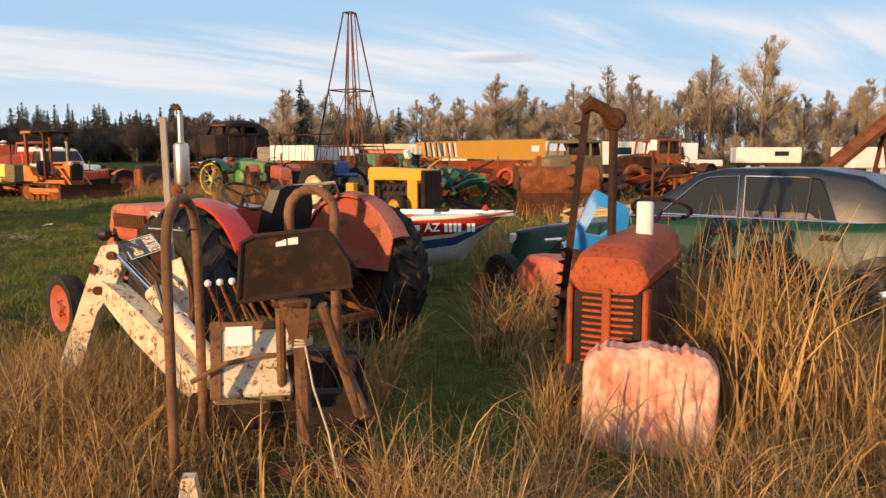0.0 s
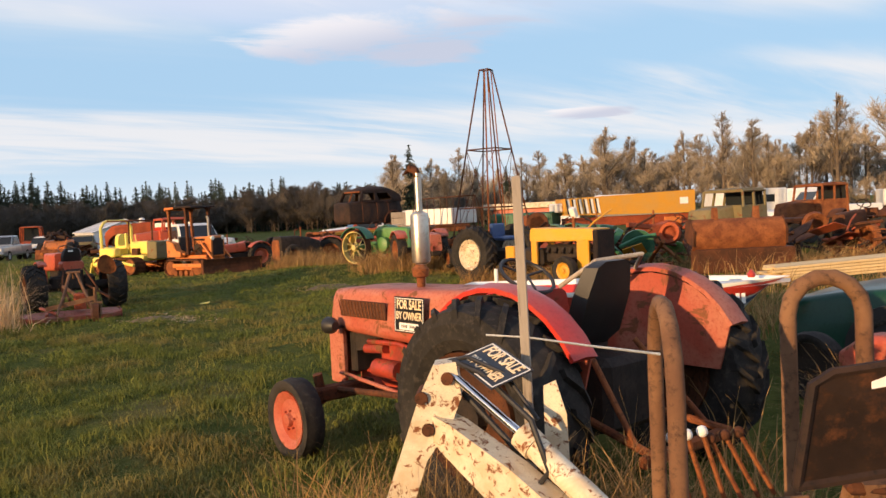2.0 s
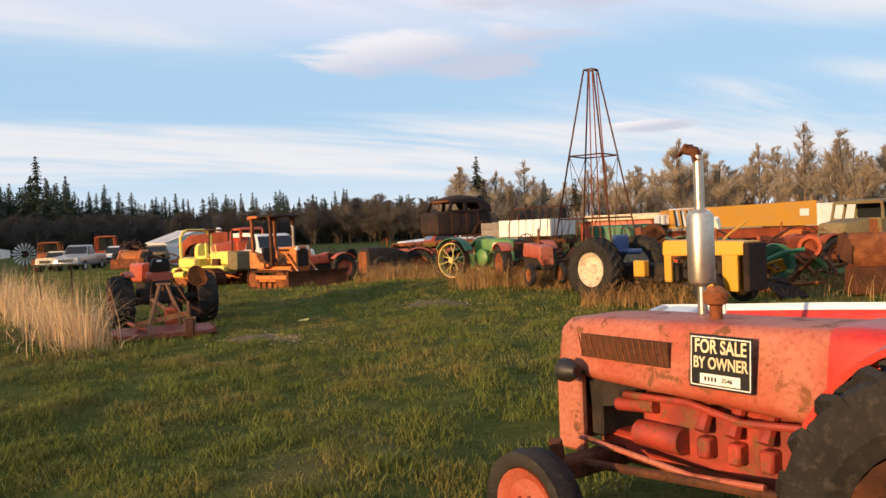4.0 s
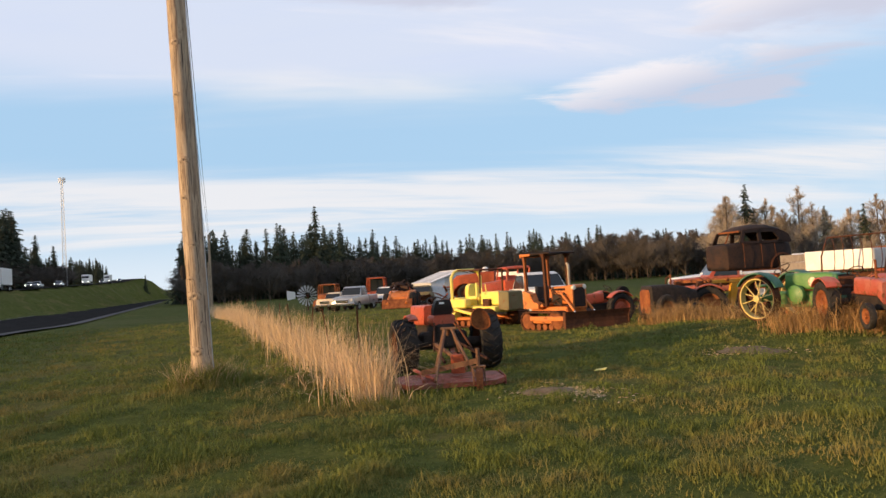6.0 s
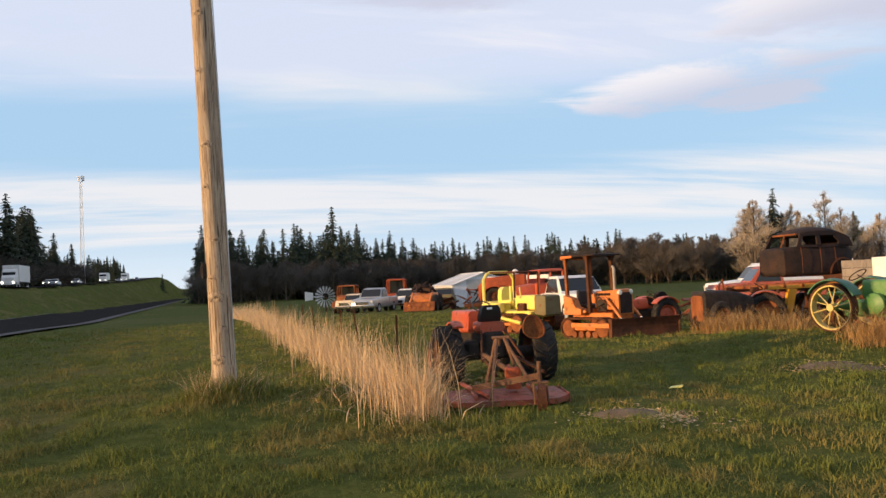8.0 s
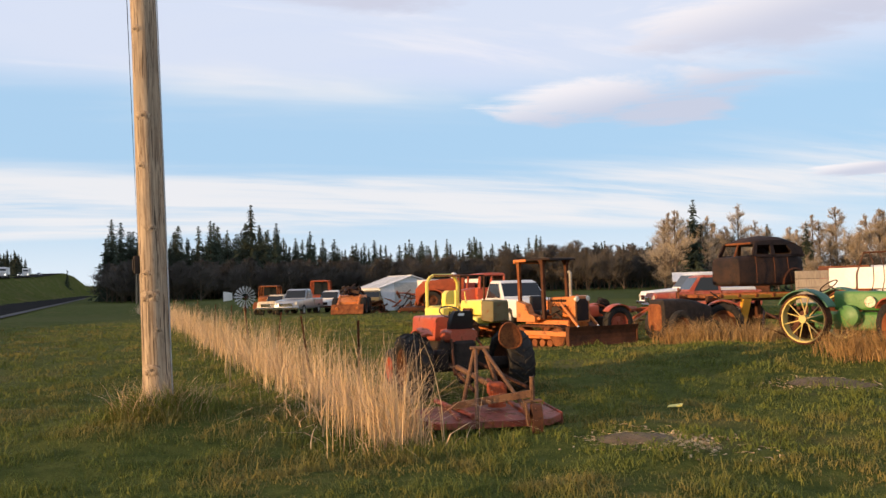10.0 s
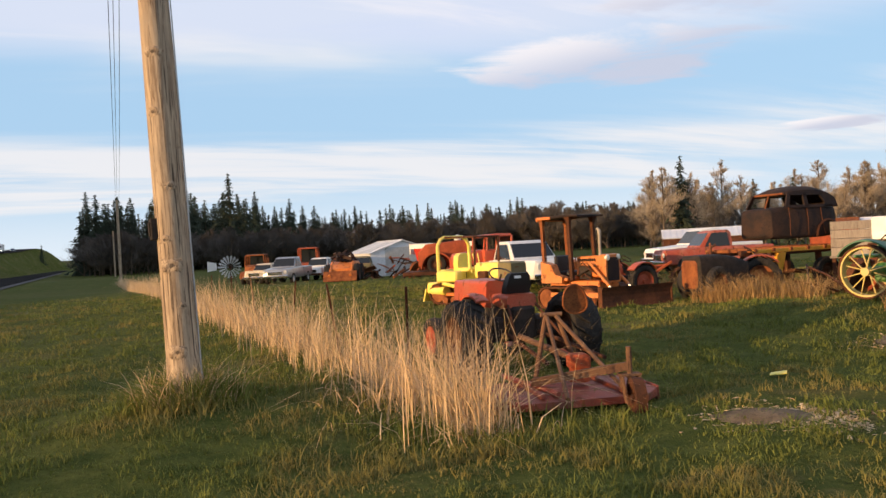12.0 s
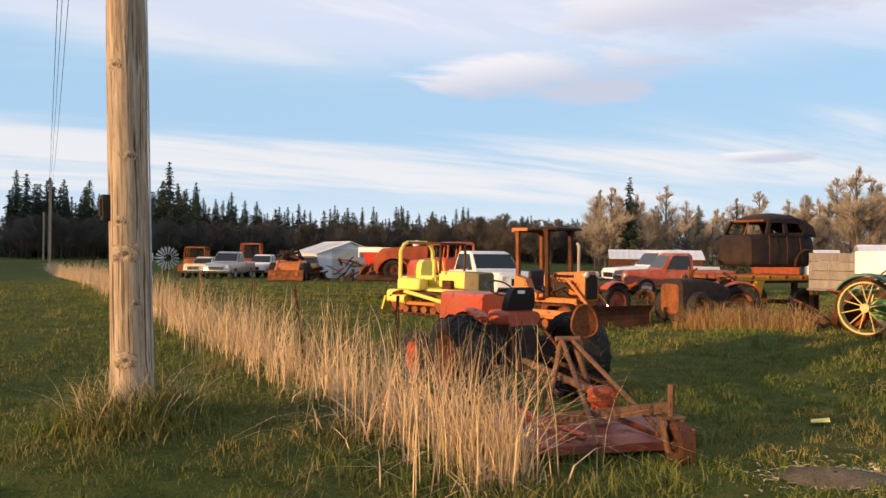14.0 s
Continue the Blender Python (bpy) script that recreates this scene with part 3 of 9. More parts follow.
# trees
def conifer_meshes(seed, H):
    """A straight trunk with whorls of drooping boughs, each a run of ragged sprays."""
    rng = random.Random(seed)
    bm = nb()
    rod(bm, (0, 0, -0.3), (0, 0, H * 0.97), H * 0.016, 0.02, 7)
    trunk = finish(bm, "trunk", BARK, True)
    bm = nb()
    levels = int(H * 2.3)
    spread = H * rng.uniform(0.17, 0.23)
    for k in range(levels):
        f = k / levels
        z = H * (0.06 + 0.93 * f)
        L = spread * (1 - f) ** 0.75 * rng.uniform(0.62, 1.2) + 0.10
        nbr = 8 if f < 0.7 else 5
        a0 = rng.uniform(0, 6.28)
        for i in range(nbr):
            if rng.random() < 0.14:
                continue
            a = a0 + 6.283 * i / nbr + rng.uniform(-0.35, 0.35)
            l = L * rng.uniform(0.45, 1.2)
            d, s = V((math.cos(a), math.sin(a), 0)), V((-math.sin(a), math.cos(a), 0))
            sag = rng.uniform(0.15, 0.5)
            for q in range(4):
                g = (q + rng.uniform(0.2, 1.0)) / 4
                c = d * l * g + V((0, 0, z - sag * l * g * g + rng.uniform(-0.12, 0.12))) + s * l * rng.uniform(-0.22, 0.22) * g
                w = (0.16 * l + 0.14) * rng.uniform(0.6, 1.3) * (1.25 - 0.5 * g)
                e = (d * rng.uniform(0.4, 1.0) + s * rng.uniform(-0.8, 0.8) + V((0, 0, rng.uniform(-0.7, 0.15)))).normalized()
                n_ = e.cross(V((0, 0, 1))).normalized()
                up = V((0, 0, w * rng.uniform(0.2, 0.5)))
                pts = [c - e * w * 0.9, c + n_ * w * rng.uniform(0.4, 0.8) - up, c + e * w * 1.3 - up * 0.6, c - n_ * w * rng.uniform(0.4, 0.8) - up, c + up * 0.7]
                vs = [bm.verts.new(p) for p in pts]
                for t3 in ((0, 1, 4), (1, 2, 4), (2, 3, 4), (3, 0, 4)):
                    bm.faces.new([vs[x_] for x_ in t3])
    crown = finish(bm, "crown", NEEDLE)
    return trunk, crown


def bare_meshes(seed, H, mat, width=0.30, dense=1.0, low=0.22):
    """Trunk and limbs, and a crown of fine twigs."""
    rng = random.Random(seed)
    bm, tw = nb(), nb()

    def twig(p, d, l):
        for _ in range(int(7 * dense) + 1):
            e = (d * 0.6 + V((rng.uniform(-1, 1), rng.uniform(-1, 1), rng.uniform(-0.3, 1.1)))).normalized()
            q = p + e * l * rng.uniform(0.45, 1.7)
            s = e.orthogonal().normalized() * (0.004 + H * 0.0005)
            mid = (p + q) / 2 + V((rng.uniform(-1, 1), rng.uniform(-1, 1), rng.uniform(-1, 1))) * l * 0.12
            vs = [tw.verts.new(x) for x in (p - s, p + s, mid + s * 0.8, q, mid - s * 0.8)]
            tw.faces.new(vs)

    def limb(p, d, l, r, depth):
        bend = V((rng.uniform(-1, 1), rng.uniform(-1, 1), 0.5)) * 0.18
        mid, end = p + d * l * 0.5, p + (d + bend).normalized() * l
        rod(bm, p, mid, r, r * 0.75, 5 if depth < 2 else 4)
        rod(bm, mid, end, r * 0.75, r * 0.45, 5 if depth < 2 else 4)
        if depth >= 3:
            twig(mid, d, l * 0.9), twig(end, d, l * 1.1)
            return
        for _ in range(4):
            e = (d + V((rng.uniform(-1, 1), rng.uniform(-1, 1), rng.uniform(-0.2, 0.7))) * 0.8).normalized()
            limb(p + (mid - p) * rng.uniform(0.7, 2.0), e, l * rng.uniform(0.5, 0.72), r * 0.5, depth + 1)

    top = V((rng.uniform(-0.3, 0.3), rng.uniform(-0.3, 0.3), H * 0.9))
    rod(bm, (0, 0, -0.3), top * 0.5, H * 0.017, H * 0.011, 7)
    rod(bm, top * 0.5, top, H * 0.011, H * 0.003, 6)
    for k in range(int(15 * dense) + 4):
        f = low + (0.97 - low) * k / (15 * dense + 4)
        a = rng.uniform(0, 6.28)
        up = 0.85 + f * 0.9
        d = V((math.cos(a), math.sin(a), up)).normalized()
        limb(top * f, d, H * width * (1.12 - f) * rng.uniform(0.6, 1.15), H * 0.005 * (1.2 - f) + 0.012, 1)
    return finish(bm, "trunk", BARK, True), finish(tw, "crown", mat)


def plant(name, meshes, x, y, h0, h, label, category, group, z=None):
    ob = new(name)
    s = h / h0
    ob.matrix_world = pose(x, y, ground_z(x, y) if z is None else z, 0, 0, random.uniform(0, 360)) @ Matrix.Diagonal((s * random.uniform(0.9, 1.15), s * random.uniform(0.9, 1.15), s, 1))
    tagged(ob, label, category, group)
    for me in meshes:
        c = new(me.name.split(".")[0], me)
        c.parent = ob
    return ob


def wood(name, meshes, spots, h0, label):
    """Many trees of one far wood, joined; spots are (x, y, z, height)."""
    packed = []
    for pair in meshes:
        tree = []
        for me in pair:
            co = np.empty(len(me.vertices) * 3)
            me.vertices.foreach_get("co", co)
            tree.append((co.reshape(-1, 3), [tuple(p.vertices) for p in me.polygons]))
        packed.append(tree)
    ob = tagged(new(name), label, "wood", kind="stuff")
    for k, (nm, mat) in enumerate((("trunks", BARK), ("crowns", meshes[0][1].materials[0]))):
        verts, faces, base_ = [], [], 0
        rng = random.Random(91)
        for x, y, z, h in spots:
            co, fs = rng.choice(packed)[k]
            a, sc = rng.uniform(0, 6.28), h / h0
            wide = sc * rng.uniform(0.95, 1.3)
            ca, sa = math.cos(a) * wide, math.sin(a) * wide
            verts.append(np.stack([co[:, 0] * ca - co[:, 1] * sa + x, co[:, 0] * sa + co[:, 1] * ca + y, co[:, 2] * sc + z], -1))
            faces += [tuple(i + base_ for i in f) for f in fs]
            base_ += len(co)
        me = bpy.data.meshes.new(nm)
        me.from_pydata(np.concatenate(verts).tolist(), [], faces)
        me.materials.append(mat)
        c = new(nm, me)
        c.parent = ob
    return ob


CONIFERS = [conifer_meshes(10 + i, 16.0) for i in range(6)]
BARE = [bare_meshes(30 + i, 12.0, TWIG, 0.25, 1.1) for i in range(6)]
BUSHY = [bare_meshes(50 + i, 10.0, TWIG, 0.24, 1.1, 0.06) for i in range(4)]
GREYS = [bare_meshes(70 + i, 9.0, TWIG_GREY, 0.36, 1.4, 0.04) for i in range(4)]
random.seed(5)
cam_mid = V((-4.0, 5.0))


def polar(az, d):
    """A place at az degrees left of straight ahead and d metres off."""
    return cam_mid.x - math.sin(radians(az)) * d, cam_mid.y + math.cos(radians(az)) * d


FIR_LABEL, BARE_LABEL = "dark green conifer in the wood behind the field", "bare tan deciduous tree in the wood behind the yard"
# far conifer belt, from the road to the middle of the field
for k in range(230):
    az = 13 + 39 * (k + random.uniform(-0.4, 0.4)) / 230
    d = random.uniform(205, 245)
    h = random.uniform(8.5, 15.0) + 7.5 * smooth01(32, 44, az) * random.uniform(0.5, 1.0)
    x, y = polar(az, d)
    plant("conifer_tree", random.choice(CONIFERS), x, y, 16.0, h * (0.9 if az < 22 else 1.0), FIR_LABEL, "tree", "far conifers", -1.0)
for x, y, h in ((-139.6, 153, 23.5), (-136, 158, 19), (-134, 155, 17), (-94.7, 224.6, 16.5), (-104.4, 204.6, 15.0), (-92.1, 182, 13.0)):
    plant("conifer_tree", random.choice(CONIFERS[:3]), x, y, 16.0, h, "tall dark green conifer above the far wood", "tree", "far conifers", -1.0)
# bare brush in front of them
for k in range(170):
    az = 9 + 43 * (k + random.uniform(-0.4, 0.4)) / 170
    x, y = polar(az, random.uniform(175, 200))
    plant("bare_tree", random.choice(GREYS), x, y, 9.0, random.uniform(7.0, 10.0) * (1.0 if az > 25 else 1.15), "dark bare tree at the edge of the far wood", "tree", "edge of the far wood", -0.8)
# bare wood to the right
for k in range(110):
    az = 14 - 52 * (k + random.uniform(-0.4, 0.4)) / 110
    d = random.uniform(105, 150)
    x, y = polar(az, d)
    h = (random.uniform(8.0, 12.0) if az > 2 else random.uniform(9.5, 13.5)) * (d / 125)
    plant("bare_tree", random.choice(BARE if random.random() < 0.45 else BUSHY), x, y, 11.0, h, BARE_LABEL, "tree", "wood behind the yard", -0.3)
for az, d, h in ((13.5, 95, 10.5), (11.8, 98, 9.0), (-10.0, 105, 14.5), (-17.2, 100, 15.0), (-21.0, 90, 15.3), (-31, 96, 14.0), (-2.0, 108, 13.5), (-12.5, 85, 11.0)):
    x, y = polar(az, d)
    plant("bare_tree", BARE[int(abs(az)) % 6], x, y, 12.0, h, "tall slender bare tree standing above the wood", "tree", "wood behind the yard", -0.2)
for az, d, h in ((12.2, 97, 11.0), (7.5, 110, 8.5), (5.2, 104, 8.0), (-30.5, 100, 10.5), (-33, 98, 12.0), (-36.5, 95, 15.5), (-39, 95, 14.0), (-29, 104, 9.0)):
    x, y = polar(az, d)
    plant("conifer_tree", random.choice(CONIFERS), x, y, 16.0, h, "green conifer among the bare trees", "tree", "conifers by the yard", -0.2)
# dark conifers beyond the highway


def beyond(along, off):
    q = FENCE0 + U * along + N * off
    return q.x, q.y, ground_z(q.x, q.y) - 0.3


spots = []
for k in range(170):
    x, y, g = beyond(60 + 260 * (k + random.uniform(-0.4, 0.4)) / 170, -random.uniform(45, 74))
    s_ = (x - FENCE0.x) * U.x + (y - FENCE0.y) * U.y
    spots.append((x, y, g, random.uniform(15, 23) * (1 - 0.45 * smooth01(240, 330, s_))))
for k in range(60):
    x, y, g = beyond(290 + 220 * (k + random.uniform(-0.4, 0.4)) / 60, -random.uniform(43, 62))
    spots.append((x, y, g, random.uniform(8, 13)))
wood("highway_wood", CONIFERS, spots, 16.0, "dark conifer wood beyond the highway")
spots = []
for k in range(110):
    x, y, g = beyond(70 + 240 * (k + random.uniform(-0.4, 0.4)) / 110, -random.uniform(42.5, 47))
    spots.append((x, y, g, random.uniform(5, 8)))
wood("highway_brush", GREYS, spots, 9.0, "dark bare brush at the edge of the highway wood")
x, y, g = beyond(430, -24)
plant("conifer_tree", CONIFERS[1], x, y, 16.0, 12.5, "single conifer beside the rising road", "tree", "conifers beyond the highway", g)
# low brush along the foot of the bare wood
for k in range(90):
    az = 14 - 53 * (k + random.uniform(-0.4, 0.4)) / 90
    x, y = polar(az, random.uniform(98, 112))
    plant("brush", random.choice(GREYS if random.random() < 0.5 else BUSHY), x, y, 9.5, random.uniform(3.0, 5.5), "low bare brush at the foot of the wood", "shrub", "brush by the wood", -0.3)
# unseen conifer rows added behind, beyond the highway, to shade the verge
SUNWARD, SIDE = V((-0.56, -0.83)).normalized(), V((0.83, -0.56)).normalized()
spots = []
for row in range(3):
    for k in range(108):
        along = 1.25 * k if k < 58 else 72.5 + 2.6 * (k - 58)
        out_ = 97 + 6.5 * row + random.uniform(0, 6)
        q = V((-10.0, 10.0)) + SUNWARD * out_ + SIDE * (4.5 - along + random.uniform(-0.6, 0.6))
        g = ground_z(q.x, q.y)
        spots.append((q.x, q.y, g, out_ * math.tan(SUN_EL) - g + random.uniform(-0.45, 0.6)))
wood("roadside_wood", CONIFERS, spots, 16.0, "unseen dark conifer rows added beyond the highway to shade the verge")

# ---- utility pole, wires, fence ----


def utility_pole(x, y, r0, r1, h, label, near=False, lean=0.0):
    t = thing("utility_pole", x, y, ground_z(x, y) - 0.1, (1, 0), label, "utility pole", "poles along the verge", tilt=(0, lean))
    bm = nb()
    n, rs = (28, []) if near else (10, [])
    steps = 60 if near else 8
    for k in range(steps + 1):
        f = k / steps
        r = r0 + (r1 - r0) * f + (0.03 * (1 - f * steps / 3) if near and f * steps < 3 else 0)
        ring = circle((0, 0, h * f), (0, 0, 1), r, n)
        rs.append([p + noise.noise_vector(V((p.x * 9, p.y * 9, p.z * 0.8))) * (0.008 if near else 0) for p in ring])
    rings(bm, rs)
    part("shaft", bm, POLE_WOOD, t, smooth=True)
    return t


POLE = utility_pole(-13.03, 12.40, 0.166, 0.128, 11.0, "weathered bare wooden utility pole standing in long grass", True, -2.3)
bm = nb()
box(bm, (-0.180, 0.0, 1.84), (0.07, 0.10, 0.21), bevel=0.006)
box(bm, (-0.215, 0.0, 1.84), (0.03, 0.06, 0.14), bevel=0.004)
part("meter_bracket", bm, DARK, POLE, "small dark metal bracket box", at=pose(0, 0, 0, 0, 0, 57))
for kz, ka, kr in ((0.50, -62, 0.062), (1.36, -58, 0.070), (1.62, -75, 0.045), (2.15, -40, 0.040), (2.9, -80, 0.05), (3.5, -62, 0.055), (4.55, -85, 0.05), (5.4, -60, 0.05), (0.95, -30, 0.035), (6.3, -75, 0.05)):
    rr = 0.163 - 0.0035 * kz
    out_ = V((math.cos(radians(ka)), math.sin(radians(ka)), 0))
    turn_k = out_.to_track_quat("Z", "Y").to_matrix().to_4x4()
    bm = nb()
    lathe(bm, [(kr * 1.6, -0.02), (kr * 1.2, -0.002), (kr * 0.85, 0.006), (kr * 0.5, 0.009), (kr * 0.28, 0.006), (0.002, 0.004)], (0, 0, 0), (0, 0, 1), 16)
    rough_up(bm, 0.010, 26)
    knot = part("knot", bm, POLE_WOOD, POLE, "raised ringed knot in the wood", smooth=True, at=Matrix.Translation(out_ * rr + V((0, 0, kz + 0.1))) @ turn_k)
    bm = nb()
    lathe(bm, [(kr * 0.36, 0.0), (kr * 0.26, 0.0125), (0.002, 0.012)], (0, 0, 0), (0, 0, 1), 10)
    part("heart", bm, BARK, knot, "dark heart of the knot", smooth=True)
bm = nb()
tube(bm, [V((0.16, 0.07, z)) + V((0.02 * math.sin(z), 0, 0)) for z in (0.1, 3, 6, 9, 10.9)], 0.008, 5)
part("ground_wire", bm, GALV, POLE)
utility_pole(-78.2, 67.6, 0.17, 0.13, 9.3, "slender wooden utility pole farther along the verge")
utility_pole(-127.6, 108.8, 0.17, 0.13, 8.5, "slender wooden utility pole farther along the verge")


def wire(a, b, sag, r, label):
    bm = nb()
    a, b = V(a), V(b)
    tube(bm, [a.lerp(b, i / 16) - V((0, 0, sag * 4 * (i / 16) * (1 - i / 16))) for i in range(17)], r, 4)
    tagged(part("overhead_wire", bm, DARK, None), label, "cable", "wires between the poles")


for dz_, dn in ((0.0, 0.0), (-0.45, 0.15), (-0.9, -0.15)):
    wire((-13.50 + N.x * dn, 12.40 + N.y * dn, 10.6 + dz_), (-78.2 + N.x * dn, 67.6 + N.y * dn, 8.3 + dz_), 1.1, 0.012, "thin dark overhead wire sagging between wooden poles")
    wire((-78.2 + N.x * dn, 67.6 + N.y * dn, 8.3 + dz_), (-127.6 + N.x * dn, 108.8 + N.y * dn, 7.6 + dz_), 0.8, 0.016, "thin dark overhead wire sagging between wooden poles")

for k, s in enumerate((2.2, 5.0, 8.2, 11.5, 15, 19, 24, 30, 37, 45)):
    p = FENCE0 + U * s + N * 0.25
    t = thing("fence_post", p.x, p.y, None, U, "thin leaning rusty steel fence post in dry grass", "fence post", "posts of the field fence", tilt=(random.uniform(-8, 8), random.uniform(-9, 9)))
    bm = nb()
    box(bm, (0, 0, 0.55), (0.035, 0.006, 1.25)), box(bm, (0, 0.012, 0.55), (0.006, 0.025, 1.25))
    part("stake", bm, RUST_DARK, t)

# ---- red tractor for sale ----


def fender(parent, y0, y1, R, z, mat, a0=-20, a1=150, skirt=0.0):
    """A curved wheel cover from y0 to y1."""
    bm = nb()
    rs = []
    for k in range(13):
        a = radians(a0 + (a1 - a0) * k / 12)
        x, zz = math.cos(a), math.sin(a)
        rs.append([V((x * R, y0, z + zz * R)), V((x * R, y1, z + zz * R)), V((x * (R + 0.025), y1, z + zz * (R + 0.025))), V((x * (R + 0.03), (y0 + y1) / 2, z + zz * (R + 0.045))), V((x * (R + 0.025), y0, z + zz * (R + 0.025)))])
    rings(bm, rs)
    return part("fender", bm, mat, parent, smooth=True)


def red_tractor():
    t = thing("farm_tractor", -0.34, 6.06, None, (-0.78, 0.62), "faded red farm tractor with tall silver muffler, standing in dry grass", "tractor")
    bm = nb()
    loft(bm, [(0.62, 0.27, 0.72, 1.12, 0.06, 0.86), (1.2, 0.275, 0.74, 1.10, 0.06, 0.88), (1.9, 0.275, 0.76, 1.085, 0.06, 0.90), (2.14, 0.26, 0.77, 1.07, 0.06, 0.90), (2.22, 0.22, 0.79, 1.03, 0.06, 0.9)])
    hood = part("hood", bm, RED, t, "sun-faded red hood", smooth=True)
    bm = nb()
    for s in (-1, 1):
        box(bm, (1.72, s * 0.274, 0.945), (0.56, 0.012, 0.12), bevel=0.004)
    part("side_grille", bm, RUST_DARK, hood, "rusty wire mesh side grille")
    bm = nb()
    for i in range(14):
        for s in (-1, 1):
            rod(bm, (1.46 + i * 0.04, s * 0.283, 0.89), (1.49 + i * 0.04, s * 0.283, 1.0), 0.003, None, 4)
    part("mesh_wires", bm, RUST, hood)
    bm = nb()
    for s in (-1, 1):
        box(bm, (2.12, s * 0.235, 0.58), (0.18, 0.05, 0.42), bevel=0.012)
    box(bm, (2.2, 0, 0.58), (0.03, 0.42, 0.40), bevel=0.01)
    for i in range(6):
        box(bm, (2.222, 0, 0.44 + i * 0.06), (0.02, 0.46, 0.025), bevel=0.005)
    part("front_grille", bm, RED, t)
    bm = nb()
    loft(bm, [(0.22, 0.24, 0.74, 1.12, 0.07, 0.8), (0.62, 0.272, 0.72, 1.13, 0.07, 0.86), (0.70, 0.272, 0.72, 1.125, 0.07, 0.86)])
    part("fuel_tank", bm, RED_BRIGHT, t, "brighter red fuel tank cowl", smooth=True)
    bm = nb()
    box(bm, (1.15, 0, 0.55), (1.2, 0.26, 0.34), bevel=0.03)
    box(bm, (1.2, 0, 0.40), (1.7, 0.22, 0.16), bevel=0.02)
    for i in range(4):
        rod(bm, (0.85 + i * 0.16, 0.13, 0.72), (0.85 + i * 0.16, 0.20, 0.6), 0.03, 0.035)
        box(bm, (0.85 + i * 0.16, 0.15, 0.52), (0.07, 0.1, 0.1), bevel=0.012)
    rod(bm, (1.45, 0.17, 0.52), (1.72, 0.17, 0.52), 0.065, None, 12)
    rod(bm, (1.62, 0.16, 0.66), (1.86, 0.16, 0.64), 0.035, None, 10)
    tube(bm, [(0.8, 0.2, 0.7), (1.1, 0.23, 0.68), (1.4, 0.2, 0.72), (1.8, 0.18, 0.7)], 0.018)
    part("engine", bm, ENGINE_RED, t, "greasy red engine block", smooth=True)
    bm = nb()
    rod(bm, (1.95, 0, 0.62), (1.97, 0, 0.80), 0.2, None, 14)
    box(bm, (1.98, 0, 0.68), (0.08, 0.40, 0.44), bevel=0.01)
    part("radiator", bm, DARK, t)
    bm = nb()
    box(bm, (0.25, 0, 0.55), (0.9, 0.34, 0.42), bevel=0.05)
    rod(bm, (0, -0.85, 0.57), (0, 0.85, 0.57), 0.1, None, 12)
    box(bm, (-0.2, 0, 0.6), (0.35, 0.4, 0.4), bevel=0.04)
    part("gearbox", bm, DARK, t)
    bm = nb()
    box(bm, (1.92, 0, 0.36), (0.12, 1.35, 0.1), bevel=0.015)
    for s in (-1, 1):
        rod(bm, (1.95, s * 0.5, 0.33), (1.95, s * 0.53, 0.5), 0.035)
        rod(bm, (1.91, s * 0.5, 0.33), (1.85, s * 0.75, 0.26), 0.03)
    rod(bm, (0.9, 0.28, 0.42), (1.95, 0.42, 0.38), 0.022)
    part("front_axle", bm, RUST_DARK, t)
    for s in (-1, 1):
        wy = 0.70 if s > 0 else -0.92
        fy = wy - s * 0.20
        wheel(t, (0, wy, 0.57), 0.57, 0.36, 0.34, RUST_DARK, (0, s, 0), lugs=20, name="rear_wheel")
        wheel(t, (1.84, s * 0.78, 0.25), 0.28, 0.15, 0.20, RED, (0, s, 0), name="front_wheel", dish=0.2)
        fender(t, fy - s * 0.02, fy + s * 0.15, 0.61, 0.57, RED_BRIGHT if s > 0 else RED, 15, 150)
        bm = nb()
        pts = [(0.60 * math.cos(radians(a)), fy, 0.57 + 0.60 * math.sin(radians(a))) for a in range(15, 151, 15)]
        panel(bm, pts + [(-0.45, fy, 0.62), (0.5, fy, 0.62)], 0.012)
        part("fender_skirt", bm, RED, t)
    # muffler
    bm = nb()
    rod(bm, (1.56, -0.15, 1.06), (1.56, -0.15, 1.26), 0.024, None, 10)
    lathe(bm, [(0.024, 0), (0.062, 0.02), (0.068, 0.04), (0.068, 0.35), (0.062, 0.37), (0.026, 0.39), (0.026, 0.66)], (1.56, -0.15, 1.23), (0, 0, 1), 18)
    part("muffler", bm, ALUMINISED, t, "tall silver exhaust muffler", smooth=True)
    bm = nb()
    tube(bm, [(1.56, -0.15, 1.86), (1.575, -0.145, 1.91), (1.63, -0.13, 1.93)], 0.028, 10)
    panel(bm, [(1.60, -0.17, 1.945), (1.665, -0.16, 1.90), (1.66, -0.10, 1.885), (1.59, -0.11, 1.94)], 0.008)
    part("rain_cap", bm, RUST_DARK, t, "dark hinged rain cap", smooth=True)
    bm = nb()
    lathe(bm, [(0.03, 0), (0.03, 0.09), (0.055, 0.10), (0.06, 0.15), (0.03, 0.18)], (1.36, 0.02, 1.07), (0, 0, 1), 14)
    part("air_cleaner", bm, RUST, t, "rusty air cleaner cap", smooth=True)
    # seat and steering wheel
    bm = nb()
    rs = []
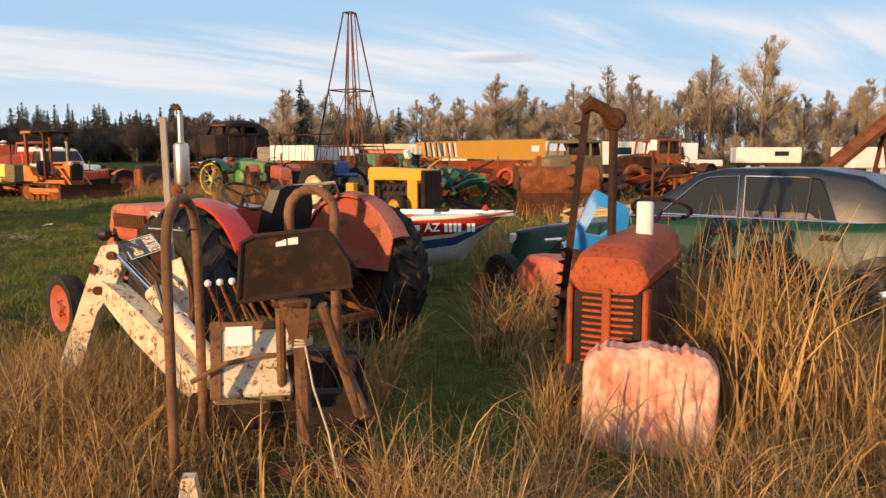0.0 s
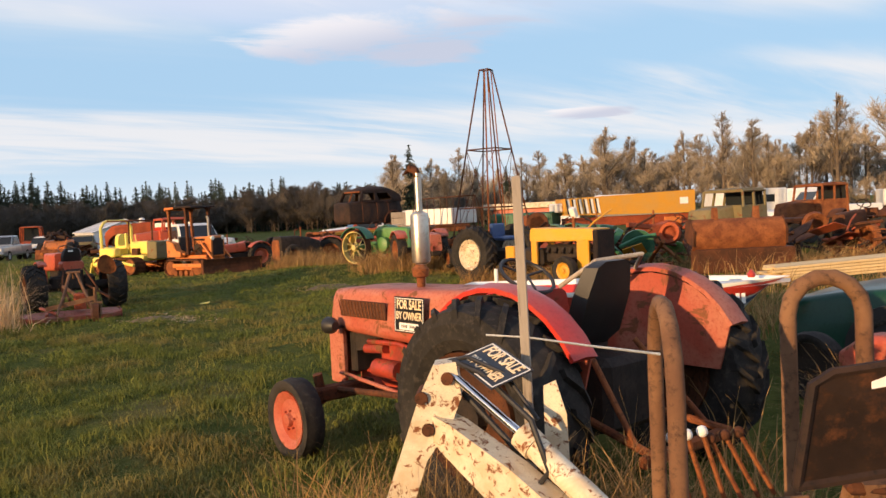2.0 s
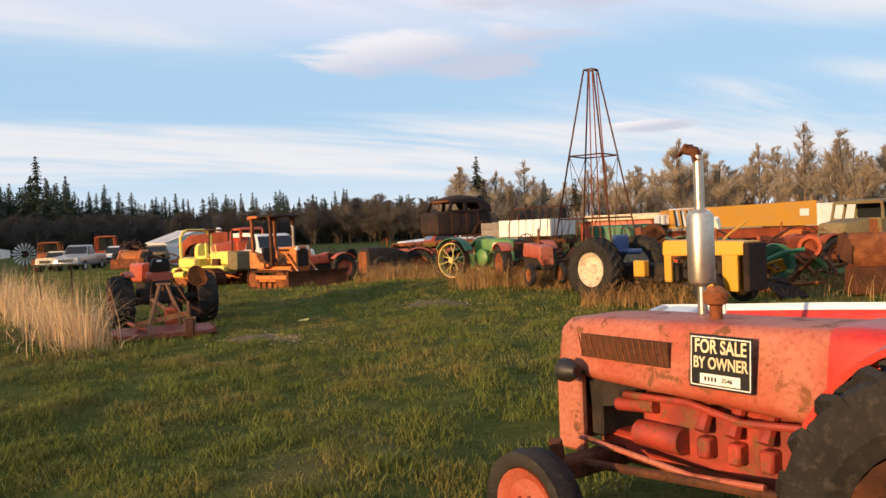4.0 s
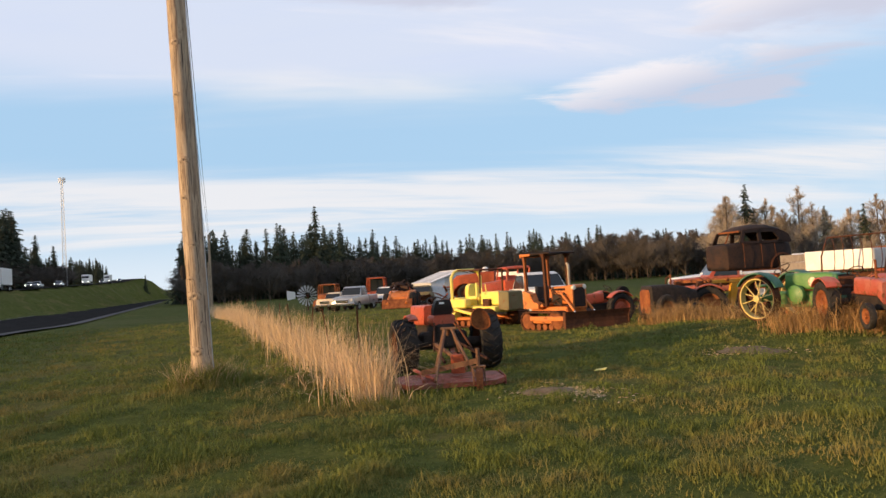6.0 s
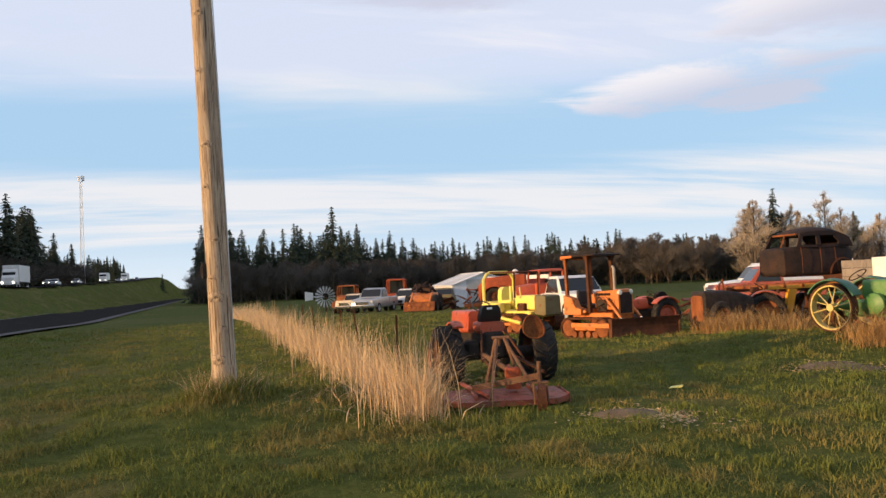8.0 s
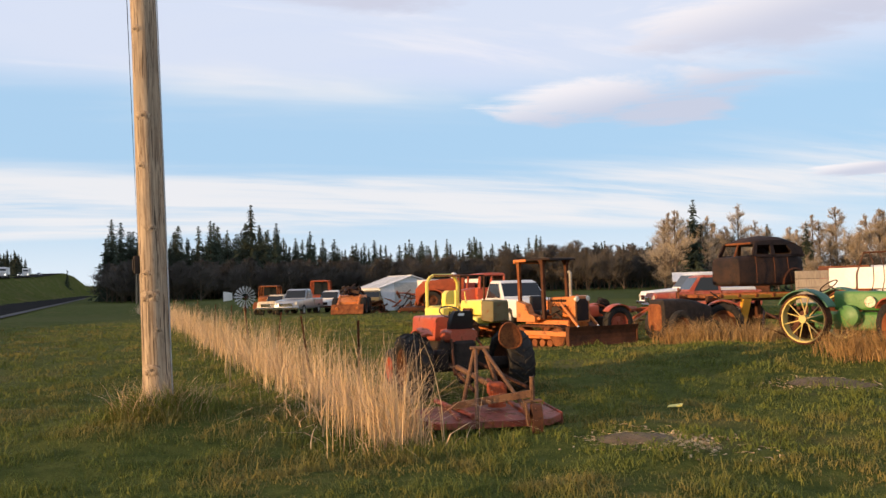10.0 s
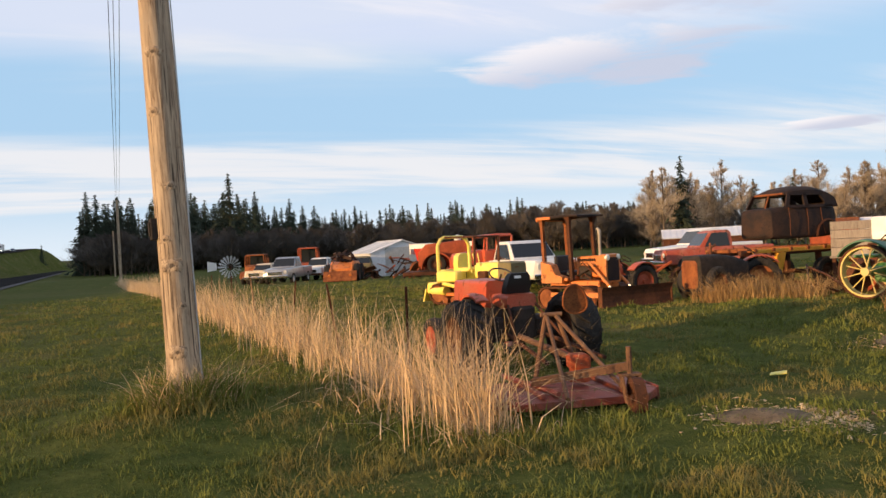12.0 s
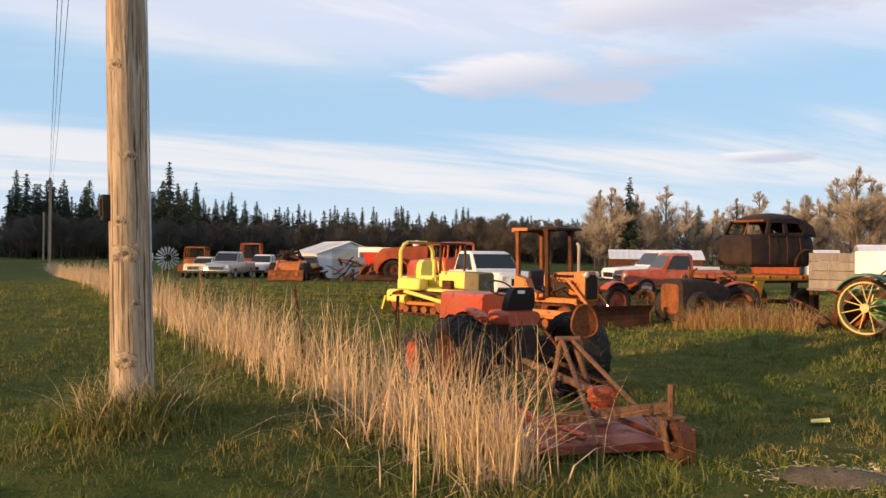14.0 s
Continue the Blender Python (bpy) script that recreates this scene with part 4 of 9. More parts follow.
    for z, x, hw in ((0.80, 0.02, 0.20), (0.90, -0.10, 0.22), (1.12, -0.18, 0.22), (1.27, -0.22, 0.17), (1.30, -0.23, 0.10)):
        rs.append([V((x, hw, z)), V((x - 0.07, hw * 0.8, z)), V((x - 0.07, -hw * 0.8, z)), V((x, -hw, z)), V((x + 0.03, 0, z))])
    rings(bm, rs)
    box(bm, (0.1, 0, 0.82), (0.36, 0.42, 0.09), bevel=0.03)
    part("seat", bm, BLACK, t, "black vinyl seat", smooth=True)
    bm = nb()
    pts = circle((0.36, 0, 1.2), (-0.55, 0, 0.83), 0.17, 18)
    tube(bm, pts + [pts[0]], 0.012, 6)
    rod(bm, (0.36, 0, 1.2), (0.55, 0, 0.95), 0.015)
    for p in pts[::6]:
        rod(bm, (0.36, 0, 1.2), p, 0.008, None, 5)
    part("steering_wheel", bm, BLACK, t, smooth=True)
    for s in (-1, 1):
        bm = nb()
        lathe(bm, [(0.03, -0.05), (0.06, 0), (0.062, 0.05), (0.05, 0.06)], (2.0, s * 0.36, 0.82), (1, 0, 0), 14)
        rod(bm, (2.0, s * 0.26, 0.80), (2.0, s * 0.35, 0.80), 0.012)
        part("headlight", bm, BLACK, t, "black round headlight", smooth=True)
    for s in (-1, 1):
        bm = nb()
        rod(bm, (-0.15, s * 0.2, 0.5), (-0.75, s * 0.32, 0.40), 0.022)
        part("hitch_arm", bm, RUST, t)
        bm = nb()
        rod(bm, (-0.25, s * 0.2, 0.85), (-0.62, s * 0.3, 0.42), 0.016)
        part("lift_rod", bm, RUST, t)
    bm = nb()
    box(bm, (-0.7, 0, 0.38), (0.05, 0.75, 0.06), bevel=0.01)
    part("drawbar", bm, RUST, t)
    bm = nb()
    tube(bm, [(0.95, 0.3, 0.45), (1.3, 0.31, 0.42), (2.0, 0.3, 0.47)], 0.015)
    part("side_rail", bm, RED, t)
    bm = nb()
    tube(bm, [(0.2, -0.1, 1.13), (0.0, -0.2, 1.28), (-0.1, -0.5, 1.3), (0.1, -0.7, 1.2)], 0.014)
    part("hydraulic_hose", bm, CAST, t, smooth=True)
    return t


def sale_sign(m, w, h, lines, label, stub=None):
    t = new("sale_sign")
    t.matrix_world = m
    tagged(t, label, "sign")
    bm = nb()
    box(bm, (0, 0, 0), (w, h, 0.004), bevel=0.0012)
    part("board", bm, SIGN_BLACK, t)
    bm = nb()
    for a, b, c, d in ((0, h / 2 - 0.012, w - 0.016, 0.005), (0, -h / 2 + 0.012, w - 0.016, 0.005), (w / 2 - 0.010, 0, 0.005, h - 0.022), (-w / 2 + 0.010, 0, 0.005, h - 0.022)):
        box(bm, (a, b, 0.0026), (c, d, 0.0016))
    part("border", bm, SIGN_WHITE, t)
    for text, size, yy in lines:
        letters(text, size, SIGN_INK, t, Matrix.Translation((0, yy, 0.003)) @ Matrix.Diagonal((0.82, 1.12, 1, 1)), depth=0.0012)
    if stub:
        bm = nb()
        box(bm, stub[:3], (stub[3], stub[4], 0.002))
        pl = part("number_panel", bm, SIGN_WHITE, t, "white panel for a phone number")
        if stub[5]:
            letters(stub[5], stub[4] * 0.62, SIGN_BLACK, pl, Matrix.Translation((stub[0] + stub[3] * 0.18, stub[1], stub[2] + 0.002)), "number", 0.0006)
            bm = nb()
            for i in range(4):
                box(bm, (stub[0] - stub[3] * 0.36 + i * stub[3] * 0.085, stub[1], stub[2] + 0.0018), (stub[3] * 0.045, stub[4] * 0.42, 0.0012))
            part("number_bars", bm, SIGN_BLACK, pl)
    return t


TRACTOR = red_tractor()
bpy.context.view_layer.update()
sale_sign(TRACTOR.matrix_world @ pose(1.15, 0.296, 0.945, 90, 0, 180) @ pose(0, 0, 0, -3, 0, 0), 0.315, 0.235,
          (("FOR SALE", 0.074, 0.064), ("BY OWNER", 0.064, -0.008)), "black and orange for sale sign on the tractor hood", (0, -0.075, 0.003, 0.20, 0.045, "3546"))

# ---- backhoe attachment behind it ----


def backhoe():
    ox, oy = 0.15, 3.8
    t = thing("backhoe_attachment", ox, oy, 0.0, (1, 0), "rusty backhoe attachment with white boom standing in dry grass", "backhoe")

    def P(x, y, z):
        return V((x - ox, y - oy, z))

    def pts(a):
        return [P(*p) for p in a]

    bm = nb()
    tube(bm, arc(P(0.003, 3.425, 0.02), P(-0.022, 3.815, 0.02), 1.33), 0.022, 10)
    part("guard_hoop", bm, RUST_BROWN, t, "bent rusty steel pipe hoop", smooth=True)
    bm = nb()
    tube(bm, arc(P(0.36, 3.98, 0.5), P(0.57, 4.01, 0.5), 1.35), 0.024, 10)
    rod(bm, P(0.57, 4.01, 0.58), P(0.74, 3.85, 0.3), 0.03)
    part("guard_hoop", bm, RUST_BROWN, t, "bent rusty steel pipe hoop", smooth=True)
    # seat back
    q = pts([(0.272, 3.50, 0.905), (0.735, 3.585, 0.965), (0.725, 3.57, 1.07), (0.655, 3.545, 1.185), (0.62, 3.54, 1.205), (0.35, 3.475, 1.18), (0.305, 3.465, 1.155)])
    bm = nb()
    panel(bm, q[::-1], 0.016)
    back = part("seat_back", bm, SEAT_DARK, t, "flat dark steel seat back with rust patches")
    bm = nb()
    tube(bm, q + [q[0]], 0.012, 6)
    part("rim", bm, BLACKENED, back, smooth=True)
    fwd = (q[1] - q[0]).cross(q[3] - q[0]).normalized()
    fwd = fwd if fwd.y < 0 else -fwd
    across, up = (q[1] - q[0]).normalized(), V((-0.05, 0.05, 1)).normalized()
    for k in range(2):
        bm = nb()
        c = P(0.455 + k * 0.048, 3.515 + k * 0.008, 1.155 + k * 0.006) + fwd * 0.012
        panel(bm, [c - across * 0.021 - up * 0.014, c + across * 0.021 - up * 0.014, c + across * 0.021 + up * 0.014, c - across * 0.021 + up * 0.014], 0.002)
        part("label", bm, PAPER, back, "small white paper label")
    bm = nb()
    box(bm, P(0.47, 3.60, 0.885), (0.15, 0.11, 0.03), bevel=0.01)
    part("mount_plate", bm, RUST_DARK, t)
    bm = nb()
    panel(bm, pts([(0.43, 3.54, 0.90), (0.56, 3.56, 0.90), (0.52, 3.6, 0.60), (0.49, 3.6, 0.60)]), 0.03)
    part("seat_bracket", bm, RUST_BROWN, t)
    for a_, b_, r_, nm in (((0.50, 3.62, 0.85), (0.50, 3.66, 0.25), 0.035, "seat_post"), ((0.60, 3.6, 0.88), (0.72, 3.78, 0.34), 0.024, "brace"), ((0.42, 3.6, 0.88), (0.36, 3.8, 0.4), 0.022, "brace")):
        bm = nb()
        rod(bm, P(*a_), P(*b_), r_)
        part(nm, bm, RUST_BROWN, t, smooth=True)
    # valve bank with levers
    turn = Matrix.Rotation(radians(16), 3, "Z") @ Matrix.Rotation(radians(-27), 3, "X")
    c0 = P(0.205, 3.86, 0.545)
    bm = nb()
    box(bm, c0, (0.36, 0.20, 0.34), turn, 0.012)
    valve = part("valve_box", bm, CREAM, t, "white valve cover with flaking paint and rust")
    bm = nb()
    box(bm, c0 + turn @ V((-0.155, -0.104, 0.0)), (0.05, 0.012, 0.36), turn, 0.004)
    box(bm, c0 + turn @ V((0.0, -0.103, 0.155)), (0.37, 0.012, 0.04), turn, 0.004)
    part("cover_flange", bm, RUST_BROWN, valve)
    bm = nb()
    box(bm, c0 + turn @ V((-0.055, -0.107, 0.105)), (0.12, 0.008, 0.09), turn)
    part("decal", bm, PAPER, valve, "plain white decal")
    bm = nb()
    tube(bm, [c0 + turn @ V(p) for p in ((-0.26, -0.13, -0.10), (-0.12, -0.15, -0.03), (0.05, -0.15, 0.0), (0.20, -0.14, 0.0), (0.32, -0.08, -0.02))], 0.012)
    part("pipe", bm, RUST_BROWN, valve, smooth=True)
    for i in range(6):
        bm = nb()
        a, b = P(0.07 + i * 0.05, 3.90 + i * 0.028, 0.70), P(0.015 + i * 0.045 - (0.02 if i > 2 else 0), 3.83 + i * 0.035, 0.925 - (0.03 if i > 2 else 0))
        rod(bm, a, b, 0.0075, None, 6)
        lv = part("control_lever", bm, RUST, t, "thin rusty control lever")
        bm = nb()
        bmesh.ops.create_uvsphere(bm, u_segments=10, v_segments=8, radius=0.017, matrix=Matrix.Translation(b))
        part("knob", bm, PAPER if i < 3 else RUST_DARK, lv, "pale round knob" if i < 3 else "dark round knob", smooth=True)
    # boom and dipper
    bm = nb()
    prism(bm, [(0.085, 1.03), (0.0, 1.02), (-0.06, 0.9), (-0.26, 0.36), (-0.32, 0.02), (-0.21, 0.02), (-0.15, 0.34), (-0.04, 0.66), (0.06, 0.80), (0.10, 0.9)], -0.055, 0.055)
    dip = part("dipper_arm", bm, CREAM, t, "white steel dipper arm with chipped paint", at=pose(-0.80 - ox, 4.47 - oy, 0, 0, 0, 8))
    for hx, hz in ((0.05, 0.97), (-0.03, 0.78), (-0.05, 0.90)):
        bm = nb()
        rod(bm, (hx, -0.07, hz), (hx, 0.07, hz), 0.024, None, 12)
        part("pin", bm, RUST_DARK, dip, smooth=True)
    a, b = P(-0.80, 4.47, 0.80), P(0.02, 3.93, 0.32)
    d = (b - a).normalized()
    s = V((d.y, -d.x, 0)).normalized()
    u = s.cross(d)
    bm = nb()
    rings(bm, [[a + d * L + s * sx * 0.05 + u * uz * hz for sx, uz in ((-1, -1), (1, -1), (1, 1), (-1, 1))] for L, hz in ((-0.03, 0.03), (0.1, 0.06), (0.4, 0.085), (0.85, 0.08), (1.05, 0.05))])
    part("boom", bm, CREAM, t, "white steel boom with chipped paint")
    bm = nb()
    rod(bm, P(-0.72, 4.44, 0.975), P(-0.44, 4.30, 0.78), 0.016, None, 10)
    cyl = part("cylinder_rod", bm, CHROME, t, "bright chrome hydraulic rod", smooth=True)
    bm = nb()
    rod(bm, P(-0.45, 4.305, 0.79), P(0.0, 4.0, 0.46), 0.045, None, 14)
    lathe(bm, [(0.052, 0), (0.052, 0.07)], P(-0.46, 4.31, 0.795), P(0.0, 4.0, 0.46) - P(-0.45, 4.305, 0.79), 14)
    part("cylinder_barrel", bm, CREAM, t, "white hydraulic cylinder", smooth=True)
    bm = nb()
    tube(bm, pts([(-0.72, 4.45, 1.03), (-0.6, 4.36, 1.0), (-0.42, 4.25, 0.86), (-0.36, 4.2, 0.7), (-0.42, 4.22, 0.62)]), 0.011)
    tube(bm, pts([(-0.7, 4.5, 0.9), (-0.5, 4.4, 0.72), (-0.2, 4.2, 0.6), (0.05, 3.98, 0.5)]), 0.012)
    tube(bm, pts([(-0.75, 4.5, 1.02), (-0.66, 4.42, 1.05), (-0.52, 4.36, 1.0), (-0.40, 4.30, 0.85)]), 0.009)
    part("hydraulic_hose", bm, BLACK, t, "black rubber hydraulic hose", smooth=True)
    # frame and feet
    bm = nb()
    box(bm, P(0.3, 3.95, 0.30), (0.85, 0.14, 0.16), Matrix.Rotation(radians(12), 3, "Z"), 0.02)
    box(bm, P(0.3, 4.35, 0.34), (0.6, 0.12, 0.30), Matrix.Rotation(radians(12), 3, "Z"), 0.02)
    for x, y in ((0.0, 3.88), (0.66, 4.02), (0.2, 4.3), (0.55, 4.36)):
        box(bm, P(x, y, 0.2), (0.1, 0.1, 0.4), bevel=0.012)
    rod(bm, P(0.66, 4.0, 0.55), P(0.62, 4.0, 0.1), 0.05)
    rod(bm, P(0.42, 3.8, 0.62), P(0.46, 3.84, 0.35), 0.045)
    part("frame", bm, BLACKENED, t)
    bm = nb()
    prism(bm, [(-0.04, 0.0), (0.05, 0.0), (0.045, 0.10), (0.02, 0.24), (-0.03, 0.24), (-0.05, 0.12)], -0.03, 0.03)
    part("stabiliser_foot", bm, CREAM, t, "white stabiliser foot with flaking paint", at=pose(0.13 - ox, 3.28 - oy, 0, 0, 0, 10))
    bm = nb()
    box(bm, P(0.62, 3.7, 0.10), (0.85, 0.09, 0.09), Matrix.Rotation(radians(14), 3, "Z"), 0.01)
    part("skid_beam", bm, RUST_DARK, t)
    bm = nb()
    panel(bm, pts([(-0.37, 4.37, 0.62), (-0.30, 4.37, 0.64), (-0.305, 4.38, 0.85), (-0.34, 4.39, 0.97), (-0.385, 4.39, 0.95), (-0.385, 4.38, 0.75)]), 0.01)
    part("guard_plate", bm, CREAM, t, "pale rounded steel plate")
    # rope tied round the seat post
    bm = nb()
    for k in range(3):
        ring = circle(P(0.50, 3.625, 0.70 + 0.014 * k), (0.1 * (k - 1), 0, 1), 0.045, 12)
        tube(bm, ring + [ring[0]], 0.006, 5)
    tube(bm, pts([(0.53, 3.58, 0.70), (0.58, 3.5, 0.55), (0.66, 3.42, 0.38), (0.70, 3.40, 0.2)]), 0.005, 5)
    part("rope", bm, STRAW_ROPE, t, "frayed pale rope tied round the seat post", smooth=True)
    return t


backhoe()
m_sign = Matrix.Translation((-0.57, 4.42, 1.02)) @ Euler((radians(20), radians(0), radians(-18))).to_matrix().to_4x4() @ pose(0, 0, 0, 0, 0, -37)
sale_sign(m_sign, 0.30, 0.18, (("FOR SALE", 0.068, 0.045), ("BY OWNER", 0.055, -0.035)), "black for sale sign lying tilted over the backhoe boom")
t = thing("wooden_stake", -0.45, 4.56, 0.0, (1, 0), "thin weathered wooden stake standing upright by the backhoe", "stake", tilt=(1.5, -0.5))
bm = nb()
box(bm, (0, 0, 0.85), (0.036, 0.018, 1.72), bevel=0.003)
part("slat", bm, GREY_WOOD, t)
bm = nb()
tube(bm, [(-0.62, 4.62, 1.10), (-0.45, 4.545, 1.10), (-0.2, 4.1, 1.14), (-0.02, 3.62, 1.20)], 0.004, 5)
tagged(part("guy_wire", bm, GALV, None), "thin wire from the stake to the pipe hoop", "wire")

# ---- rusty tractor nose, rotten block, cutter bar ----


def tractor_nose():
    t = thing("tractor_hulk", 1.92, 4.60, 0.0, (-0.36, -0.93), "rusted red tractor hulk with a slatted grille, deep in dry grass", "tractor")
    bm = nb()
    secs = []
    for x, hw, z0, z1 in ((0.0, 0.19, 0.80, 0.90), (-0.02, 0.215, 0.79, 0.96), (-0.10, 0.225, 0.78, 1.01), (-0.35, 0.225, 0.78, 1.035), (-0.8, 0.215, 0.78, 1.05), (-1.15, 0.20, 0.78, 1.06), (-1.28, 0.17, 0.80, 1.0)):
        secs.append((x, hw, z0 - 0.02, z1, min(0.145, (z1 - z0) * 0.5), 0.92))
    loft(bm, secs)
    part("hood", bm, RUST_RED, t, "rounded red-rusted hood", smooth=True)
    bm = nb()
    box(bm, (-0.10, 0, 0.58), (0.2, 0.40, 0.42), bevel=0.02)
    part("radiator", bm, BLACKENED, t)
    bm = nb()
    for s in (-1, 1):
        box(bm, (-0.03, s * 0.205, 0.58), (0.10, 0.03, 0.44), bevel=0.01)
    box(bm, (0.015, 0, 0.58), (0.025, 0.05, 0.44), bevel=0.008)
    gr = part("grille_frame", bm, RUST_RED, t, smooth=False)
    for i in range(12):
        bm = nb()
        tube(bm, [(-0.03, -0.20, 0.39 + i * 0.035), (0.005, -0.1, 0.39 + i * 0.035), (0.01, 0, 0.39 + i * 0.035), (0.005, 0.1, 0.39 + i * 0.035), (-0.03, 0.20, 0.39 + i * 0.035)], 0.010, 5)
        part("slat", bm, RUST_RED, gr, smooth=True)
    bm = nb()
    for s in (-1, 1):
        panel(bm, [(-0.12, s * 0.2, 0.80), (-1.2, s * 0.19, 0.80), (-1.2, s * 0.19, 0.45), (-0.5, s * 0.2, 0.40), (-0.12, s * 0.2, 0.42)], 0.012)
    box(bm, (-0.7, 0, 0.35), (1.2, 0.24, 0.3), bevel=0.03)
    part("side_panel", bm, RUST_DARK, t)
    for s in (-1, 1):
        wheel(t, (-0.2, s * 0.16, 0.24), 0.24, 0.12, 0.15, RUST_DARK, (0, s, 0), name="front_wheel")
    bm = nb()
    rod(bm, (-1.1, 0, 1.0), (-1.45, 0, 1.12), 0.014)
    pts = circle((-1.45, 0, 1.13), (-0.4, 0, 0.9), 0.2, 16)
    tube(bm, pts + [pts[0]], 0.013, 6)
    part("steering_wheel", bm, BLACKENED, t, smooth=True)
    bm = nb()
    lathe(bm, [(0.05, 0), (0.05, 0.20), (0.045, 0.21)], (-0.62, 0.06, 1.02), (0, 0, 1), 14)
    part("white_pipe", bm, PAPER, t, "short white pipe stub", smooth=True)


tractor_nose()


def rotten_block():
    t = thing("painted_block", 2.10, 4.30, 0.0, (-0.15, -1), "rotten fluted slab with flaking red and white paint", "slab", tilt=(0, 4))
    bm = nb()
    nx_, nz_ = 62, 26
    grid = []
    for side in (1, -1):
        g = []
        for i in range(nx_ + 1):
            y = -0.33 + 0.66 * i / nx_
            edge = 1 - (abs(y) / 0.33) ** 6
            top = 0.555 + 0.028 * noise.noise((y * 9, 1.7, 0)) + 0.022 * noise.noise((y * 31, 4.0, 0)) - 0.10 * (abs(y) / 0.33) ** 8 + 0.004 * math.cos(y * 145)
            low = 0.10 * max(0.0, -y - 0.20) / 0.13
            row = []
            for k in range(nz_ + 1):
                f = k / nz_
                z = low + (top - low) * f
                wob = 0.03 * noise.noise((z * 4.0, y * 3.0, 7.0))
                groove = abs(math.sin((y + wob * 0.5) * 72.0)) ** 0.6
                d = 0.055 + 0.016 * groove * (0.55 + 0.45 * noise.noise((y * 7, z * 5, 2.0))) + 0.020 * noise.noise((y * 6, z * 6, 3.0)) + 0.012 * noise.noise((y * 24, z * 24, 5.0))
                pit = noise.noise((y * 11, z * 9, 11.0))
                d -= 0.030 * max(0.0, pit - 0.35)
                d *= 0.35 + 0.65 * max(0.0, edge) ** 0.5
                d *= 1 - 0.5 * max(0.0, f - 0.93) / 0.07
                row.append(bm.verts.new((d if side > 0 else -0.09, y + wob * 0.3, z)))
            g.append(row)
        grid.append(g)
    f_, b_ = grid
    for i in range(nx_):
        for k in range(nz_):
            bm.faces.new((f_[i][k], f_[i + 1][k], f_[i + 1][k + 1], f_[i][k + 1]))
            bm.faces.new((b_[i + 1][k], b_[i][k], b_[i][k + 1], b_[i + 1][k + 1]))
        bm.faces.new((f_[i][nz_], f_[i + 1][nz_], b_[i + 1][nz_], b_[i][nz_]))
        bm.faces.new((b_[i][0], b_[i + 1][0], f_[i + 1][0], f_[i][0]))
    for i in (0, nx_):
        for k in range(nz_):
            q = (f_[i][k], b_[i][k], b_[i][k + 1], f_[i][k + 1])
            bm.faces.new(q if i else q[::-1])
    bmesh.ops.recalc_face_normals(bm, faces=bm.faces)
    part("slab", bm, BLOCK, t, smooth=True)


rotten_block()


def cutter_bar():
    t = thing("sickle_bar_mower", 1.72, 5.30, 0.0, (1, 0), "dark rusty sickle bar mower folded upright in the grass", "mower")
    bm = nb()
    a, b = V((-0.03, 0.1, 0.1)), V((0.11, -0.29, 1.78))
    d = (b - a).normalized()
    rings(bm, [[p + V((sx * 0.022, 0, 0)) + V((0, sy * 0.01, 0)) for sx, sy in ((-1, -1), (1, -1), (1, 1), (-1, 1))] for p in (a, b)])
    bar = part("cutter_bar", bm, BLACKENED, t)
    for i in range(20):
        bm = nb()
        c = a + d * (0.15 + i * 0.078)
        panel(bm, [c + V((-0.02, 0, 0.018)), c + V((-0.02, 0, -0.018)), c + V((-0.062, 0.005, 0.004))], 0.012)
        part("guard_tooth", bm, BLACKENED, bar)
    bm = nb()
    rod(bm, (0.27, -0.24, 1.70), (0.30, -0.05, 0.15), 0.026)
    part("brace", bm, BLACKENED, t)
    bm = nb()
    tube(bm, [(0.08, -0.29, 1.76), (0.13, -0.29, 1.80), (0.2, -0.28, 1.77), (0.27, -0.26, 1.70), (0.31, -0.26, 1.68)], [0.03, 0.045, 0.04, 0.05, 0.03], 8)
    lathe(bm, [(0.05, -0.03), (0.07, 0), (0.06, 0.03)], (0.27, -0.26, 1.71), (0, 1, 0.3), 12)
    part("shoe", bm, RUST_DARK, t, smooth=True)


cutter_bar()


def blue_jug():
    t = thing("plastic_fairing", 2.02, 6.05, 0.0, (1, 0), "bright blue plastic fairing propped on rusty legs", "fairing", tilt=(0, 0))
    bm = nb()
    outer = [(-0.24, 0.86), (0.02, 0.80), (0.20, 0.95), (0.22, 1.13), (0.10, 1.20), (-0.02, 1.26), (-0.06, 1.20), (-0.14, 1.02)]
    inner = [(-0.10, 0.95), (0.02, 0.93), (0.09, 0.98), (0.13, 1.08), (0.06, 1.13), (0.0, 1.15), (-0.02, 1.12), (-0.06, 1.03)]
    vo = [[bm.verts.new((x, y, z)) for x, z in outer] for y in (-0.04, 0.06)]
    vi = [[bm.verts.new((x, y, z)) for x, z in inner] for y in (-0.06, 0.07)]
    for i in range(8):
        j = (i + 1) % 8
        bm.faces.new((vo[0][i], vo[0][j], vi[0][j], vi[0][i]))
        bm.faces.new((vo[1][j], vo[1][i], vi[1][i], vi[1][j]))
        bm.faces.new((vo[0][j], vo[0][i], vo[1][i], vo[1][j]))
        bm.faces.new((vi[0][i], vi[0][j], vi[1][j], vi[1][i]))
    bmesh.ops.recalc_face_normals(bm, faces=bm.faces)
    part("shell", bm, BLUE_PLASTIC, t, smooth=True)
    bm = nb()
    for x in (-0.15, 0.12):
        rod(bm, (x, 0.02, 0), (x, 0.02, 0.9), 0.025)
    box(bm, (0, 0.02, 0.80), (0.5, 0.1, 0.06), bevel=0.01)
    part("stand", bm, RUST_DARK, t)


blue_jug()


